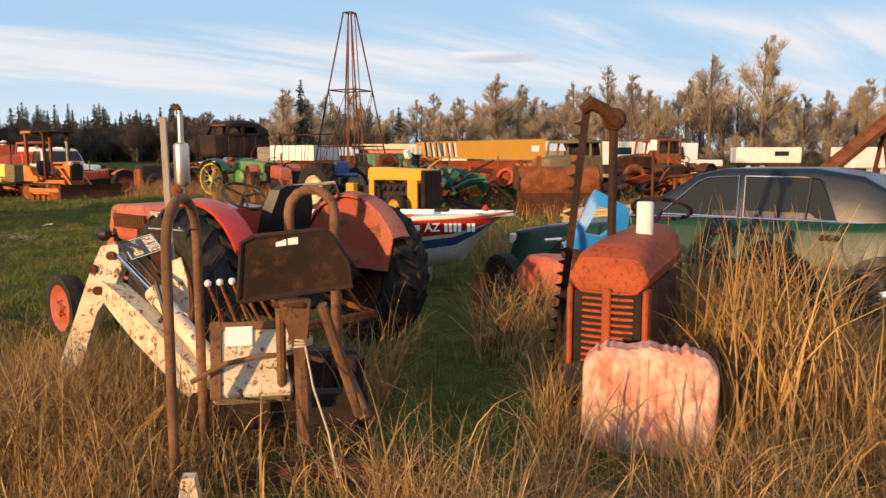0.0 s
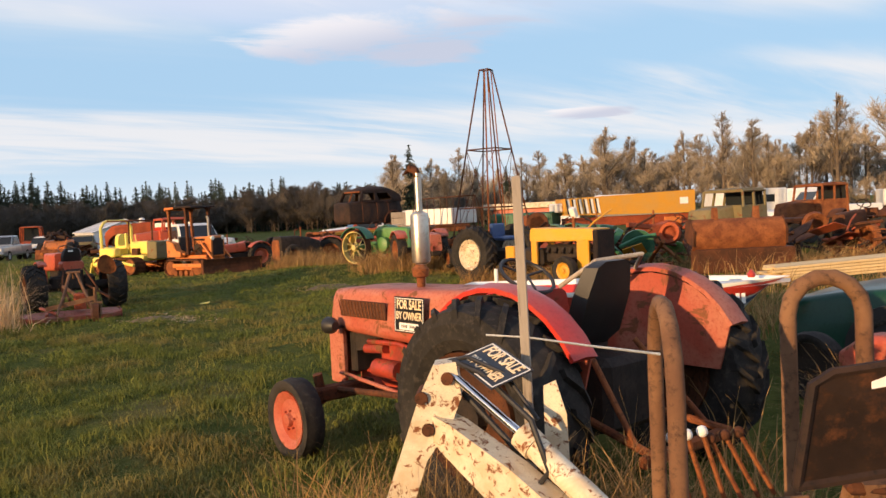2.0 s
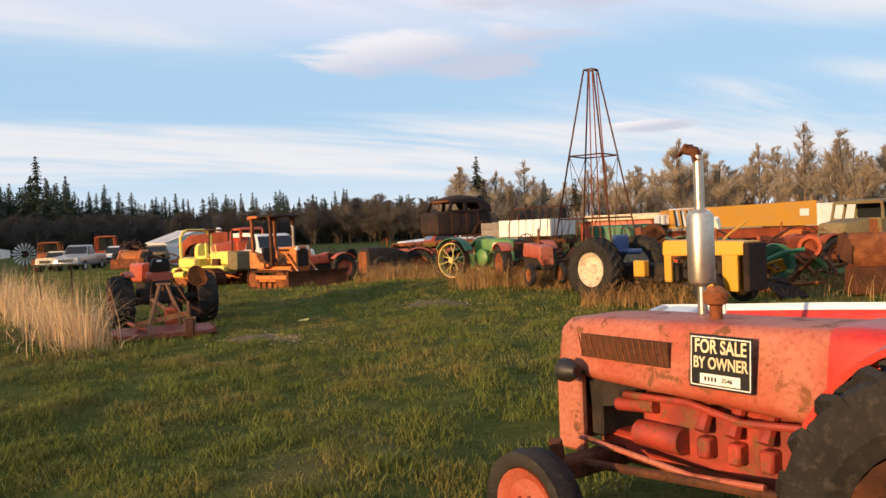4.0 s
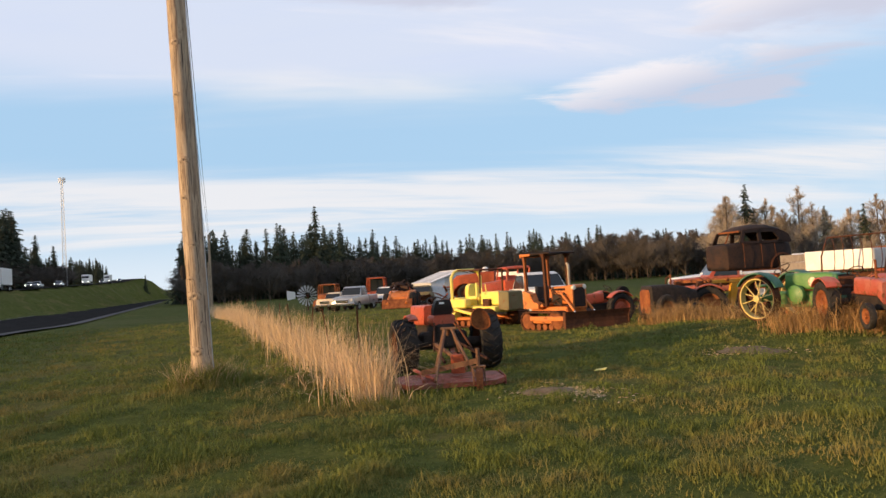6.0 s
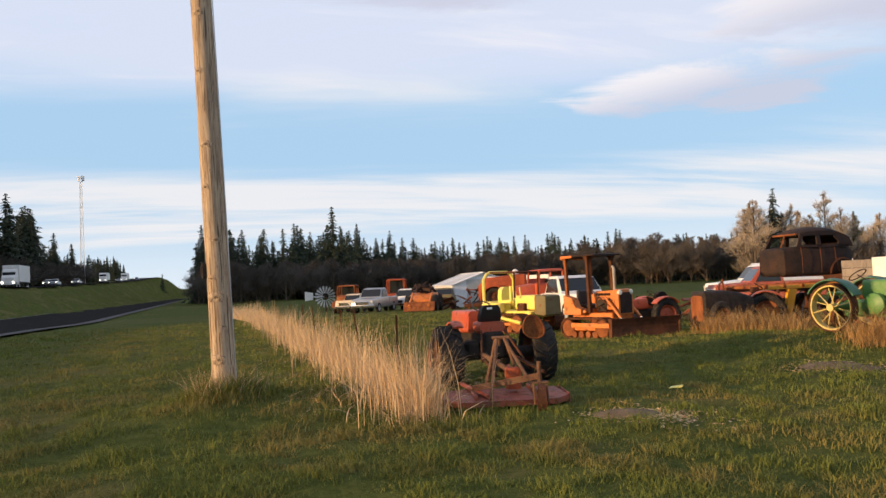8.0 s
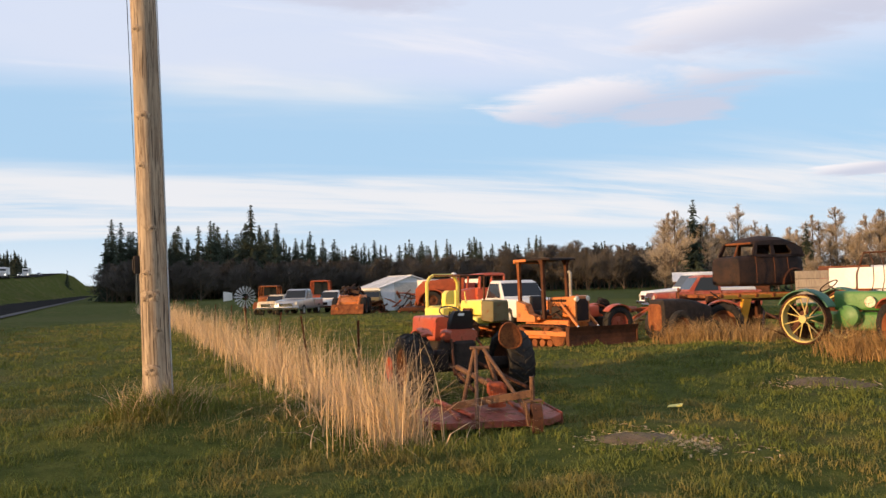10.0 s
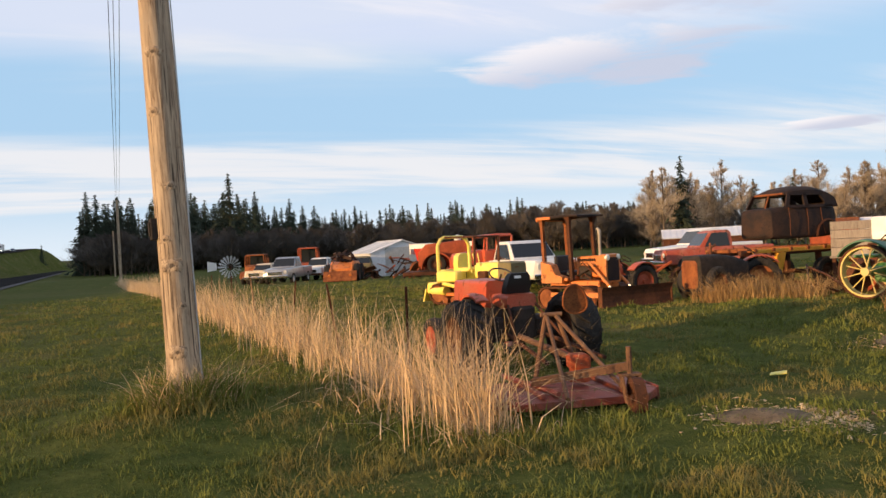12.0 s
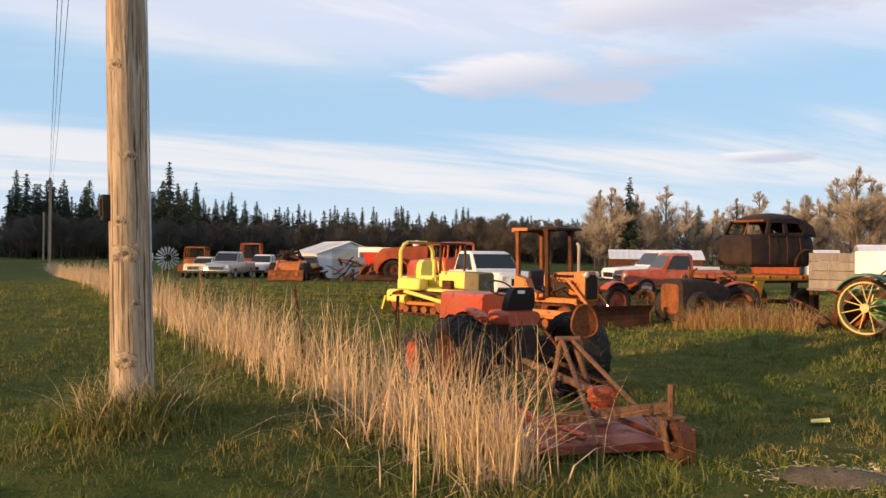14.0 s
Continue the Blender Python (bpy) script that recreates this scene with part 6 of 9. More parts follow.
def orange_dozer():
    t = thing("crawler_dozer", -12.6, 24.3, None, (0.94, -0.34), "orange crawler dozer with a canopy and a rusty blade", "bulldozer")
    tracks(t, 0.16, 1.15, 0.26, 0.52, RUST_DARK)
    bm = nb()
    loft(bm, [(0.0, 0.24, 0.72, 1.18, 0.04, 0.95), (0.65, 0.26, 0.70, 1.20, 0.04, 0.95), (0.72, 0.27, 0.58, 1.22, 0.03, 0.96), (0.82, 0.27, 0.58, 1.20, 0.03, 0.96)])
    hood = part("hood", bm, ORANGE, t, "orange engine hood", smooth=True)
    bm = nb()
    box(bm, (0.825, 0, 0.88), (0.02, 0.42, 0.52), bevel=0.006)
    part("radiator_grille", bm, BLACKENED, hood)
    bm = nb()
    for i in range(9):
        for s in (-1, 1):
            box(bm, (0.08 + i * 0.055, s * 0.262, 1.10), (0.03, 0.012, 0.06))
    part("louvres", bm, BLACKENED, hood)
    bm = nb()
    for s in (-1, 1):
        box(bm, (0.25, s * 0.27, 0.82), (0.34, 0.02, 0.30), bevel=0.01)
        rod(bm, (0.05, s * 0.30, 0.75), (0.6, s * 0.34, 0.98), 0.022)
    part("engine_bay", bm, DARK, t)
    for s in (-1, 1):
        bm = nb()
        rod(bm, (0.45, s * 0.33, 1.02), (0.95, s * 0.36, 0.52), 0.035, None, 10)
        ram = part("lift_ram", bm, ORANGE, t, "orange lift cylinder", smooth=True)
        bm = nb()
        rod(bm, (0.92, s * 0.36, 0.55), (1.12, s * 0.36, 0.36), 0.018)
        part("ram_rod", bm, CHROME, ram)
        bm = nb()
        box(bm, (0.35, s * 0.70, 0.34), (1.5, 0.09, 0.12), bevel=0.012)
        part("push_arm", bm, ORANGE, t)
    bm = nb()
    box(bm, (0.0, 0, 0.55), (1.4, 0.75, 0.18), bevel=0.02)
    box(bm, (-0.35, 0, 0.68), (0.6, 1.1, 0.08), bevel=0.015)
    part("main_frame", bm, ORANGE, t)
    for s in (-1, 1):
        bm = nb()
        prism(bm, [(-0.75, 0.60), (-0.15, 0.60), (-0.15, 0.74), (-0.35, 0.80), (-0.45, 1.02), (-0.75, 1.10)], s * 0.40, s * 0.62)
        part("fender_box", bm, ORANGE, t, "orange fender box")
    bm = nb()
    box(bm, (-0.42, 0, 0.80), (0.4, 0.5, 0.12), bevel=0.03), box(bm, (-0.62, 0, 1.02), (0.1, 0.5, 0.4), bevel=0.03)
    part("seat", bm, BLACK, t, "black operator seat")
    bm = nb()
    for i in range(3):
        rod(bm, (-0.05, -0.12 + i * 0.1, 0.7), (-0.12, -0.14 + i * 0.11, 1.18), 0.012)
    part("lever_bank", bm, RUST_DARK, t)
    for x, s in ((-0.80, 1), (-0.80, -1), (-0.02, 1), (-0.02, -1)):
        bm = nb()
        rings(bm, [[V((x + lean + dx_ * w, s * 0.44 + dy_ * w, z)) for dx_, dy_ in ((-1, -1), (1, -1), (1, 1), (-1, 1))] for z, w, lean in ((0.66, 0.042, 0.03), (1.9, 0.036, 0.0), (2.02, 0.05, 0.0), (2.09, 0.085, 0.0))])
        part("canopy_post", bm, RUST if x < -0.5 else RUST_DARK, t)
    bm = nb()
    loft(bm, [(-0.90, 0.48, 2.05, 2.11, 0.02), (-0.3, 0.52, 2.08, 2.14, 0.02), (0.16, 0.52, 2.09, 2.14, 0.02), (0.26, 0.48, 2.08, 2.12, 0.02)])
    roof = part("canopy_roof", bm, BLACKENED, t, "dark canopy roof with an orange rear edge")
    bm = nb()
    box(bm, (-0.90, 0, 2.075), (0.06, 1.02, 0.09), bevel=0.01)
    for s in (-1, 1):
        box(bm, (-0.70, s * 0.51, 2.095), (0.42, 0.03, 0.07), bevel=0.01)
    part("roof_edge", bm, ORANGE, roof)
    bm = nb()
    rod(bm, (0.56, -0.10, 1.18), (0.56, -0.10, 1.66), 0.034, None, 10)
    tube(bm, [(0.56, -0.10, 1.66), (0.56, -0.10, 1.75), (0.51, -0.10, 1.80)], 0.038, 10)
    part("exhaust_stack", bm, CAST, t, "pale exhaust stack", smooth=True)
    for s in (-1, 1):
        bm = nb()
        tube(bm, [(0.10, s * 0.27, 0.95), (0.25, s * 0.36, 1.05), (0.42, s * 0.35, 0.9), (0.6, s * 0.30, 0.78)], 0.018, 6)
        tube(bm, [(0.15, s * 0.29, 0.72), (0.3, s * 0.38, 0.8), (0.5, s * 0.37, 0.66)], 0.016, 6)
        part("hydraulic_line", bm, RUST_DARK, t, smooth=True)
    for s in (-1, 1):
        bm = nb()
        lathe(bm, [(0.05, 0), (0.07, 0.03), (0.07, 0.07), (0.05, 0.09)], (0.76, s * 0.20, 1.14), (1, 0, 0), 12)
        part("headlight", bm, LAMP_WARM, t, "small round headlight", smooth=True)
    # angled blade
    bm = nb()
    rs = []
    for k in range(6):
        f = k / 5
        x = 0.10 * (2 * f - 1) ** 2
        rs.append([V((x, -0.95, 0.02 + 0.50 * f)), V((x + 0.02, -0.95, 0.02 + 0.50 * f)), V((x + 0.02, 0.95, 0.02 + 0.50 * f)), V((x, 0.95, 0.02 + 0.50 * f))])
    rings(bm, rs)
    for y in (-0.94, 0.94):
        box(bm, (0.0, y, 0.27), (0.14, 0.025, 0.5))
    part("blade", bm, RUST_DARK, t, "long rusty dozer blade", at=pose(1.36, 0.03, 0, 0, 0, -18))


orange_dozer()


def yellow_crawler():
    t = thing("crawler_loader", -16.42, 26.76, None, (0.94, -0.33), "bright yellow crawler tractor with a roll bar", "tractor")
    t.matrix_world = t.matrix_world @ Matrix.Diagonal((1.2, 1.2, 1.04, 1))
    tracks(t, 0.17, 1.3, 0.27, 0.55, RUST_DARK)
    bm = nb()
    loft(bm, [(0.15, 0.26, 0.66, 1.06, 0.05, 0.95), (0.95, 0.27, 0.64, 1.06, 0.05, 0.95), (1.15, 0.27, 0.56, 1.04, 0.05, 0.95)])
    part("hood", bm, YELLOW_BRIGHT, t, "bright yellow hood", smooth=True)
    bm = nb()
    loft(bm, [(0.88, 0.275, 0.5, 1.065, 0.05, 0.95), (1.22, 0.285, 0.46, 1.05, 0.05, 0.95), (1.26, 0.26, 0.5, 1.02, 0.05, 0.95)])
    part("radiator_shell", bm, OLIVE, t, "olive yellow radiator shell", smooth=True)
    bm = nb()
    box(bm, (0.45, -0.30, 0.72), (0.26, 0.14, 0.24), bevel=0.02)
    part("battery_box", bm, RUST_DARK, t)
    bm = nb()
    box(bm, (0, 0, 0.52), (1.7, 0.8, 0.2), bevel=0.03)
    for s in (-1, 1):
        box(bm, (-0.45, s * 0.5, 0.72), (0.7, 0.24, 0.3), bevel=0.04)
    box(bm, (-0.85, 0, 0.6), (0.3, 0.7, 0.6), bevel=0.05)
    box(bm, (-0.95, -0.45, 0.40), (0.42, 0.34, 0.34), bevel=0.06)
    rod(bm, (-0.9, -0.62, 0.35), (-0.4, -0.66, 0.35), 0.12, None, 12)
    part("body", bm, YELLOW_BRIGHT, t, "bright yellow body castings", smooth=True)
    bm = nb()
    rs = []
    for z, hw in ((0.85, 0.2), (1.05, 0.21), (1.25, 0.18), (1.33, 0.08)):
        rs.append([V((-0.45, hw, z)), V((-0.62, hw * 0.9, z)), V((-0.62, -hw * 0.9, z)), V((-0.45, -hw, z))])
    rings(bm, rs)
    box(bm, (-0.3, 0, 0.88), (0.4, 0.42, 0.12), bevel=0.03)
    part("seat", bm, YELLOW_BRIGHT, t, "yellow sprayed seat", smooth=True)
    bm = nb()
    tube(bm, [(-0.78, 0.52, 0.6), (-0.78, 0.52, 1.55), (-0.78, 0.42, 1.72), (-0.78, 0.3, 1.78), (-0.78, -0.3, 1.78), (-0.78, -0.42, 1.72), (-0.78, -0.52, 1.55), (-0.78, -0.52, 0.6)], 0.045, 8)
    part("roll_bar", bm, YELLOW_BRIGHT, t, "yellow tubular roll bar", smooth=True)
    bm = nb()
    for s in (-1, 1):
        rod(bm, (-0.78, s * 0.3, 1.78), (0.32, s * 0.40, 1.74), 0.024)
        rod(bm, (0.32, s * 0.40, 1.74), (0.30, s * 0.40, 1.0), 0.026)
    rod(bm, (0.32, -0.40, 1.74), (0.32, 0.40, 1.74), 0.024)
    part("canopy_frame", bm, RUST_DARK, t)
    for i in range(3):
        bm = nb()
        rod(bm, (0.0, -0.2 + i * 0.15, 0.8), (-0.1, -0.2 + i * 0.16, 1.3), 0.014)
        part("lever", bm, YELLOW_BRIGHT, t)
    bm = nb()
    rod(bm, (0.02, -0.28, 0.9), (0.02, -0.28, 1.35), 0.04)
    part("filter_can", bm, YELLOW_BRIGHT, t)
    bm = nb()
    for s in (-1, 1):
        rod(bm, (-0.4, s * 0.75, 0.55), (0.9, s * 0.75, 0.3), 0.05)
    panel(bm, [(-1.3, -0.6, 0.05), (-1.3, 0.6, 0.05), (-1.2, 0.6, 0.4), (-1.2, -0.6, 0.4)], 0.04)
    for i in range(3):
        rod(bm, (-1.25, -0.5 + i * 0.5, 0.25), (-0.9, -0.3 + i * 0.3, 0.6), 0.03)
    part("ripper_frame", bm, YELLOW_BRIGHT, t)


yellow_crawler()

# ---- green tractor with steel wheels ----


def green_tractor():
    t = thing("vintage_tractor", -6.55, 22.85, None, (0.9, -0.43), "vintage green tractor with yellow steel wheels in tall grass", "tractor")
    for s in (-1, 1):
        wheel(t, (0, s * 0.70, 0.47), 0.47, 0.20, 0.44, WHEEL_CREAM, (0, s, 0), spokes=12, name="steel_wheel", flat=True)
        fender(t, s * 0.50, s * 0.80, 0.53, 0.47, GREEN_DARK, 25, 150)
    bm = nb()
    loft(bm, [(0.3, 0.20, 0.62, 0.98, 0.06, 0.9), (1.2, 0.20, 0.62, 0.97, 0.06, 0.9), (1.42, 0.19, 0.62, 0.94, 0.06, 0.9)])
    part("hood", bm, GREEN, t, "green hood", smooth=True)
    bm = nb()
    box(bm, (1.47, 0, 0.68), (0.12, 0.46, 0.52), bevel=0.02)
    part("radiator", bm, GREEN_DARK, t, "dark green radiator housing")
    bm = nb()
    box(bm, (1.535, 0, 0.70), (0.01, 0.38, 0.42))
    part("radiator_core", bm, BLACKENED, t)
    bm = nb()
    box(bm, (0.6, 0, 0.42), (1.5, 0.34, 0.34), bevel=0.05)
    rod(bm, (0, -0.7, 0.47), (0, 0.7, 0.47), 0.08, None, 10)
    part("crankcase", bm, GREEN, t, smooth=True)
    bm = nb()
    lathe(bm, [(0.02, 0.1), (0.1, 0.1), (0.20, 0.06), (0.21, 0.0), (0.2, -0.05)], (0.62, -0.30, 0.52), (0, -1, 0), 20)
    part("flywheel_cover", bm, GREEN, t, "round green flywheel cover", smooth=True)
    bm = nb()
    lathe(bm, [(0.07, 0.0), (0.10, 0.02), (0.10, 0.05), (0.07, 0.05)], (1.0, -0.22, 0.78), (0, -1, 0), 16)
    part("magneto_ring", bm, CREAM, t, "pale round cover ring", smooth=True)
    for s in (-1, 1):
        wheel(t, (1.35, s * 0.16, 0.25), 0.25, 0.11, 0.22, RUST_DARK, (0, s, 0), spokes=8, name="front_wheel", flat=True)
    bm = nb()
    pts = circle((0.1, 0, 1.08), (-0.6, 0, 0.8), 0.18, 14)
    tube(bm, pts + [pts[0]], 0.012, 5)
    rod(bm, (0.1, 0, 1.08), (0.4, 0, 0.9), 0.014)
    part("steering_wheel", bm, BLACKENED, t, smooth=True)
    bm = nb()
    box(bm, (-0.3, 0, 0.72), (0.35, 0.4, 0.06), bevel=0.02)
    rod(bm, (-0.3, 0, 0.5), (-0.3, 0, 0.72), 0.03)
    part("seat", bm, GREEN, t)


green_tractor()


def yellow_tractor():
    t = thing("industrial_tractor", -2.62, 19.22, None, (0.78, -0.62), "weathered yellow industrial tractor with one large tyre", "tractor")
    for s in (-1, 1):
        wheel(t, (0, s * 0.66, 0.60), 0.60, 0.36, 0.34, CREAM, (0, s, 0), lugs=20, name="rear_wheel")
        wheel(t, (2.45, s * 0.5, 0.29), 0.29, 0.17, 0.17, YELLOW, (0, s, 0), name="front_wheel")
    bm = nb()
    loft(bm, [(1.30, 0.26, 0.86, 1.10, 0.03, 0.95), (1.34, 0.27, 0.84, 1.13, 0.03, 0.95), (2.9, 0.27, 0.86, 1.10, 0.03, 0.95), (2.98, 0.27, 0.86, 1.09, 0.03, 0.95)])
    part("hood", bm, YELLOW, t, "long yellow box hood")
    bm = nb()
    for s in (-1, 1):
        box(bm, (1.42, s * 0.25, 0.62), (0.16, 0.06, 0.50), bevel=0.01)
        box(bm, (2.72, s * 0.25, 0.56), (0.30, 0.06, 0.62), bevel=0.01)
    part("side_post", bm, YELLOW, t)
    bm = nb()
    box(bm, (3.02, 0, 0.66), (0.12, 0.54, 0.82), bevel=0.02)
    part("radiator_guard", bm, BLACKENED, t)
    bm = nb()
    box(bm, (2.1, 0, 0.60), (0.95, 0.30, 0.36), bevel=0.04)
    for i in range(4):
        rod(bm, (1.75 + i * 0.2, -0.17, 0.72), (1.75 + i * 0.2, -0.24, 0.62), 0.03)
    box(bm, (0.7, 0, 0.52), (1.7, 0.36, 0.36), bevel=0.05)
    rod(bm, (0, -0.6, 0.6), (0, 0.6, 0.6), 0.1, None, 10)
    part("engine", bm, DARK, t)
    bm = nb()
    box(bm, (0.92, -0.42, 0.62), (0.26, 0.16, 0.30), bevel=0.02)
    part("tool_box", bm, YELLOW, t, "small yellow side box")
    bm = nb()
    box(bm, (2.45, 0, 0.34), (0.12, 0.9, 0.12), bevel=0.02)
    part("front_axle", bm, RUST_DARK, t)
    bm = nb()
    box(bm, (0.25, 0, 0.92), (0.4, 0.42, 0.1), bevel=0.03), box(bm, (0.06, 0, 1.1), (0.1, 0.42, 0.3), bevel=0.03)
    part("seat", bm, BLUE, t, "torn blue seat")
    bm = nb()
    rod(bm, (2.2, 0.1, 1.1), (2.2, 0.1, 1.34), 0.03)
    part("exhaust_stub", bm, RUST, t)
    bm = nb()
    box(bm, (2.2, 0.1, 1.42), (0.13, 0.11, 0.2), Matrix.Rotation(radians(25), 3, "X"), 0.01)
    part("stack_cover", bm, PAPER, t, "white can over the exhaust")


yellow_tractor()

# ---- hulk of an old sedan on a truck frame ----


def sedan_hulk():
    t = thing("car_body_shell", -8.6, 28.95, 1.36, (-0.62, -0.78), "burnt rusty shell of a 1940s sedan on a truck frame", "car body")
    # lower body
    bm = nb()
    secs = []
    for x, hw, z0, z1, r in ((1.10, 0.40, 0.10, 0.66, 0.10), (1.02, 0.52, 0.02, 0.76, 0.12), (0.62, 0.62, 0.0, 0.80, 0.10), (0.2, 0.67, 0.0, 0.80, 0.08), (-0.5, 0.68, 0.0, 0.80, 0.08), (-0.85, 0.66, 0.02, 0.80, 0.10), (-1.12, 0.58, 0.06, 0.78, 0.14), (-1.30, 0.42, 0.14, 0.66, 0.16)):
        secs.append((x, hw, z0, z1, r, 0.95))
    loft(bm, secs)
    tub = part("body_tub", bm, BLACKENED, t, "blackened rusty lower body", smooth=True)
    # solid dark panel paints the shade of a hole; the tub stays closed
    bm = nb()
    panel(bm, [(1.085, 0.26, 0.07), (1.085, -0.30, 0.07), (1.098, -0.33, 0.2), (1.10, -0.14, 0.27), (1.10, -0.08, 0.22), (1.10, 0.06, 0.31), (1.098, 0.24, 0.22)], 0.03)
    part("firewall_hole", bm, DARK, tub)
    for s in (-1, 1):
        bm = nb()
        rs = [[V((-0.72 + (0.40 + e) * math.cos(radians(a)), s * (0.62 + o), 0.02 + (0.40 + e) * math.sin(radians(a)))) for e, o in ((0, 0), (0.05, 0.07), (0, 0.085))] for a in range(0, 181, 20)]
        rings(bm, rs if s > 0 else [r_[::-1] for r_ in rs])
        part("wheel_arch", bm, RUST_DARK, t, smooth=True)
    # roof dome with its rounded rear
    bm = nb()
    rs = []
    for x, hw, z0, z1 in ((0.56, 0.44, 1.12, 1.16), (0.48, 0.52, 1.10, 1.22), (0.25, 0.57, 1.10, 1.30), (-0.1, 0.59, 1.10, 1.345), (-0.5, 0.58, 1.10, 1.33), (-0.82, 0.55, 1.06, 1.25), (-1.05, 0.50, 0.90, 1.10), (-1.22, 0.44, 0.66, 0.90)):
        rs.append([V((x, hw * math.cos(radians(a)) ** 1, z0 + (z1 - z0) * max(0.0, math.sin(radians(a))) ** 0.6)) for a in range(0, 181, 15)] + [V((x, -hw * 0.93, z0 - 0.02)), V((x, hw * 0.93, z0 - 0.02))])
    rings(bm, rs)
    part("roof", bm, BLACKENED, t, "domed rusty roof", smooth=True)
    for s in (-1, 1):
        for poly in ([(0.70, 0.80), (0.58, 0.78), (0.44, 1.14), (0.54, 1.15)], [(0.05, 0.78), (-0.09, 0.78), (-0.08, 1.14), (0.03, 1.14)],
                     [(-0.62, 0.78), (-1.12, 0.76), (-1.06, 1.0), (-0.86, 1.12), (-0.52, 1.13), (-0.55, 1.06), (-0.68, 0.9)], [(0.58, 0.76), (-1.0, 0.76), (-1.0, 0.83), (0.58, 0.83)], [(0.48, 1.08), (-0.80, 1.08), (-0.80, 1.15), (0.48, 1.15)]):
            bm = nb()
            q = [V((x, s * (0.665 - 0.20 * (z - 0.78)), z)) for x, z in poly]
            panel(bm, q if s < 0 else q[::-1], 0.045)
            part("pillar", bm, BLACKENED, t)
        for x0, z1 in ((0.60, 0.80), (-0.02, 1.1), (-0.50, 0.80)):
            bm = nb()
            tube(bm, [(x0, s * 0.652, min(z1, 0.78)), (x0, s * 0.684, 0.5), (x0 - (0.10 if x0 < -0.4 else 0), s * 0.682, 0.08)], 0.009, 5)
            part("door_edge", bm, RUST_DARK, t)
    bm = nb()
    rod(bm, (0.70, 0, 0.78), (0.53, 0, 1.16), 0.02)
    rod(bm, (0.55, -0.46, 1.13), (0.55, 0.46, 1.13), 0.03)
    part("windscreen_post", bm, RUST, t)
    f = thing("flatbed_chassis", -8.9, 28.6, None, (-0.62, -0.78), "rusty flatbed truck frame with yellow beams in tall grass", "truck frame")
    for s in (-1, 1):
        bm = nb()
        box(bm, (0, s * 0.55, 1.02), (3.4, 0.1, 0.16), bevel=0.01)
        part("side_rail", bm, RUST_DARK, f)
        bm = nb()
        box(bm, (0.2, s * 0.78, 1.06), (2.6, 0.07, 0.1), bevel=0.01)
        part("bed_beam", bm, YELLOW, f, "faded yellow bed beam")
    for i in range(6):
        bm = nb()
        box(bm, (-1.45 + i * 0.58, 0, 1.09), (0.1, 1.7, 0.09), bevel=0.01)
        part("cross_member", bm, RUST, f)
    bm = nb()
    prism(bm, [(0.5, 1.0), (0.75, 1.0), (0.85, 0.55), (0.75, 0.3), (0.65, 0.55)], 0.74, 0.86)
    part("bracket", bm, YELLOW, f, "faded yellow bracket")
    for x, s in ((1.3, 1), (1.3, -1), (-1.0, 1), (-1.0, -1)):
        wheel(f, (x, s * 0.72, 0.42), 0.42, 0.22, 0.25, RUST_DARK, (0, s, 0))
    bm = nb()
    rod(bm, (1.3, -0.7, 0.45), (1.3, 0.7, 0.45), 0.06), rod(bm, (-1.0, -0.7, 0.45), (-1.0, 0.7, 0.45), 0.06)
    for x in (1.3, -1.0):
        for s in (-1, 1):
            box(bm, (x, s * 0.5, 0.72), (0.12, 0.1, 0.55))
    part("axles", bm, RUST_DARK, f)


sedan_hulk()


def grey_crate():
    t = thing("wooden_crate", -6.85, 28.75, None, (0.98, -0.2), "grey weathered wooden crate on a rusty trailer", "crate")
    for s in (-1, 1):
        for i in range(4):
            bm = nb()
            box(bm, (0, s * 0.36, 0.86 + 0.11 + i * 0.215), (1.32, 0.03, 0.205), bevel=0.005)
            part("board", bm, GREY_WOOD, t)
            bm = nb()
            box(bm, (s * 0.65, 0, 0.86 + 0.11 + i * 0.215), (0.03, 0.70, 0.205), bevel=0.005)
            part("board", bm, GREY_WOOD, t)
    bm = nb()
    box(bm, (0, 0, 0.84), (1.4, 0.8, 0.05), bevel=0.01)
    part("base", bm, GREY_WOOD, t)
    for x in (-0.6, 0.6):
        for y in (-0.35, 0.35):
            bm = nb()
            box(bm, (x, y, 0.4), (0.09, 0.09, 0.84), bevel=0.01)
            part("leg", bm, RUST_DARK, t)


grey_crate()


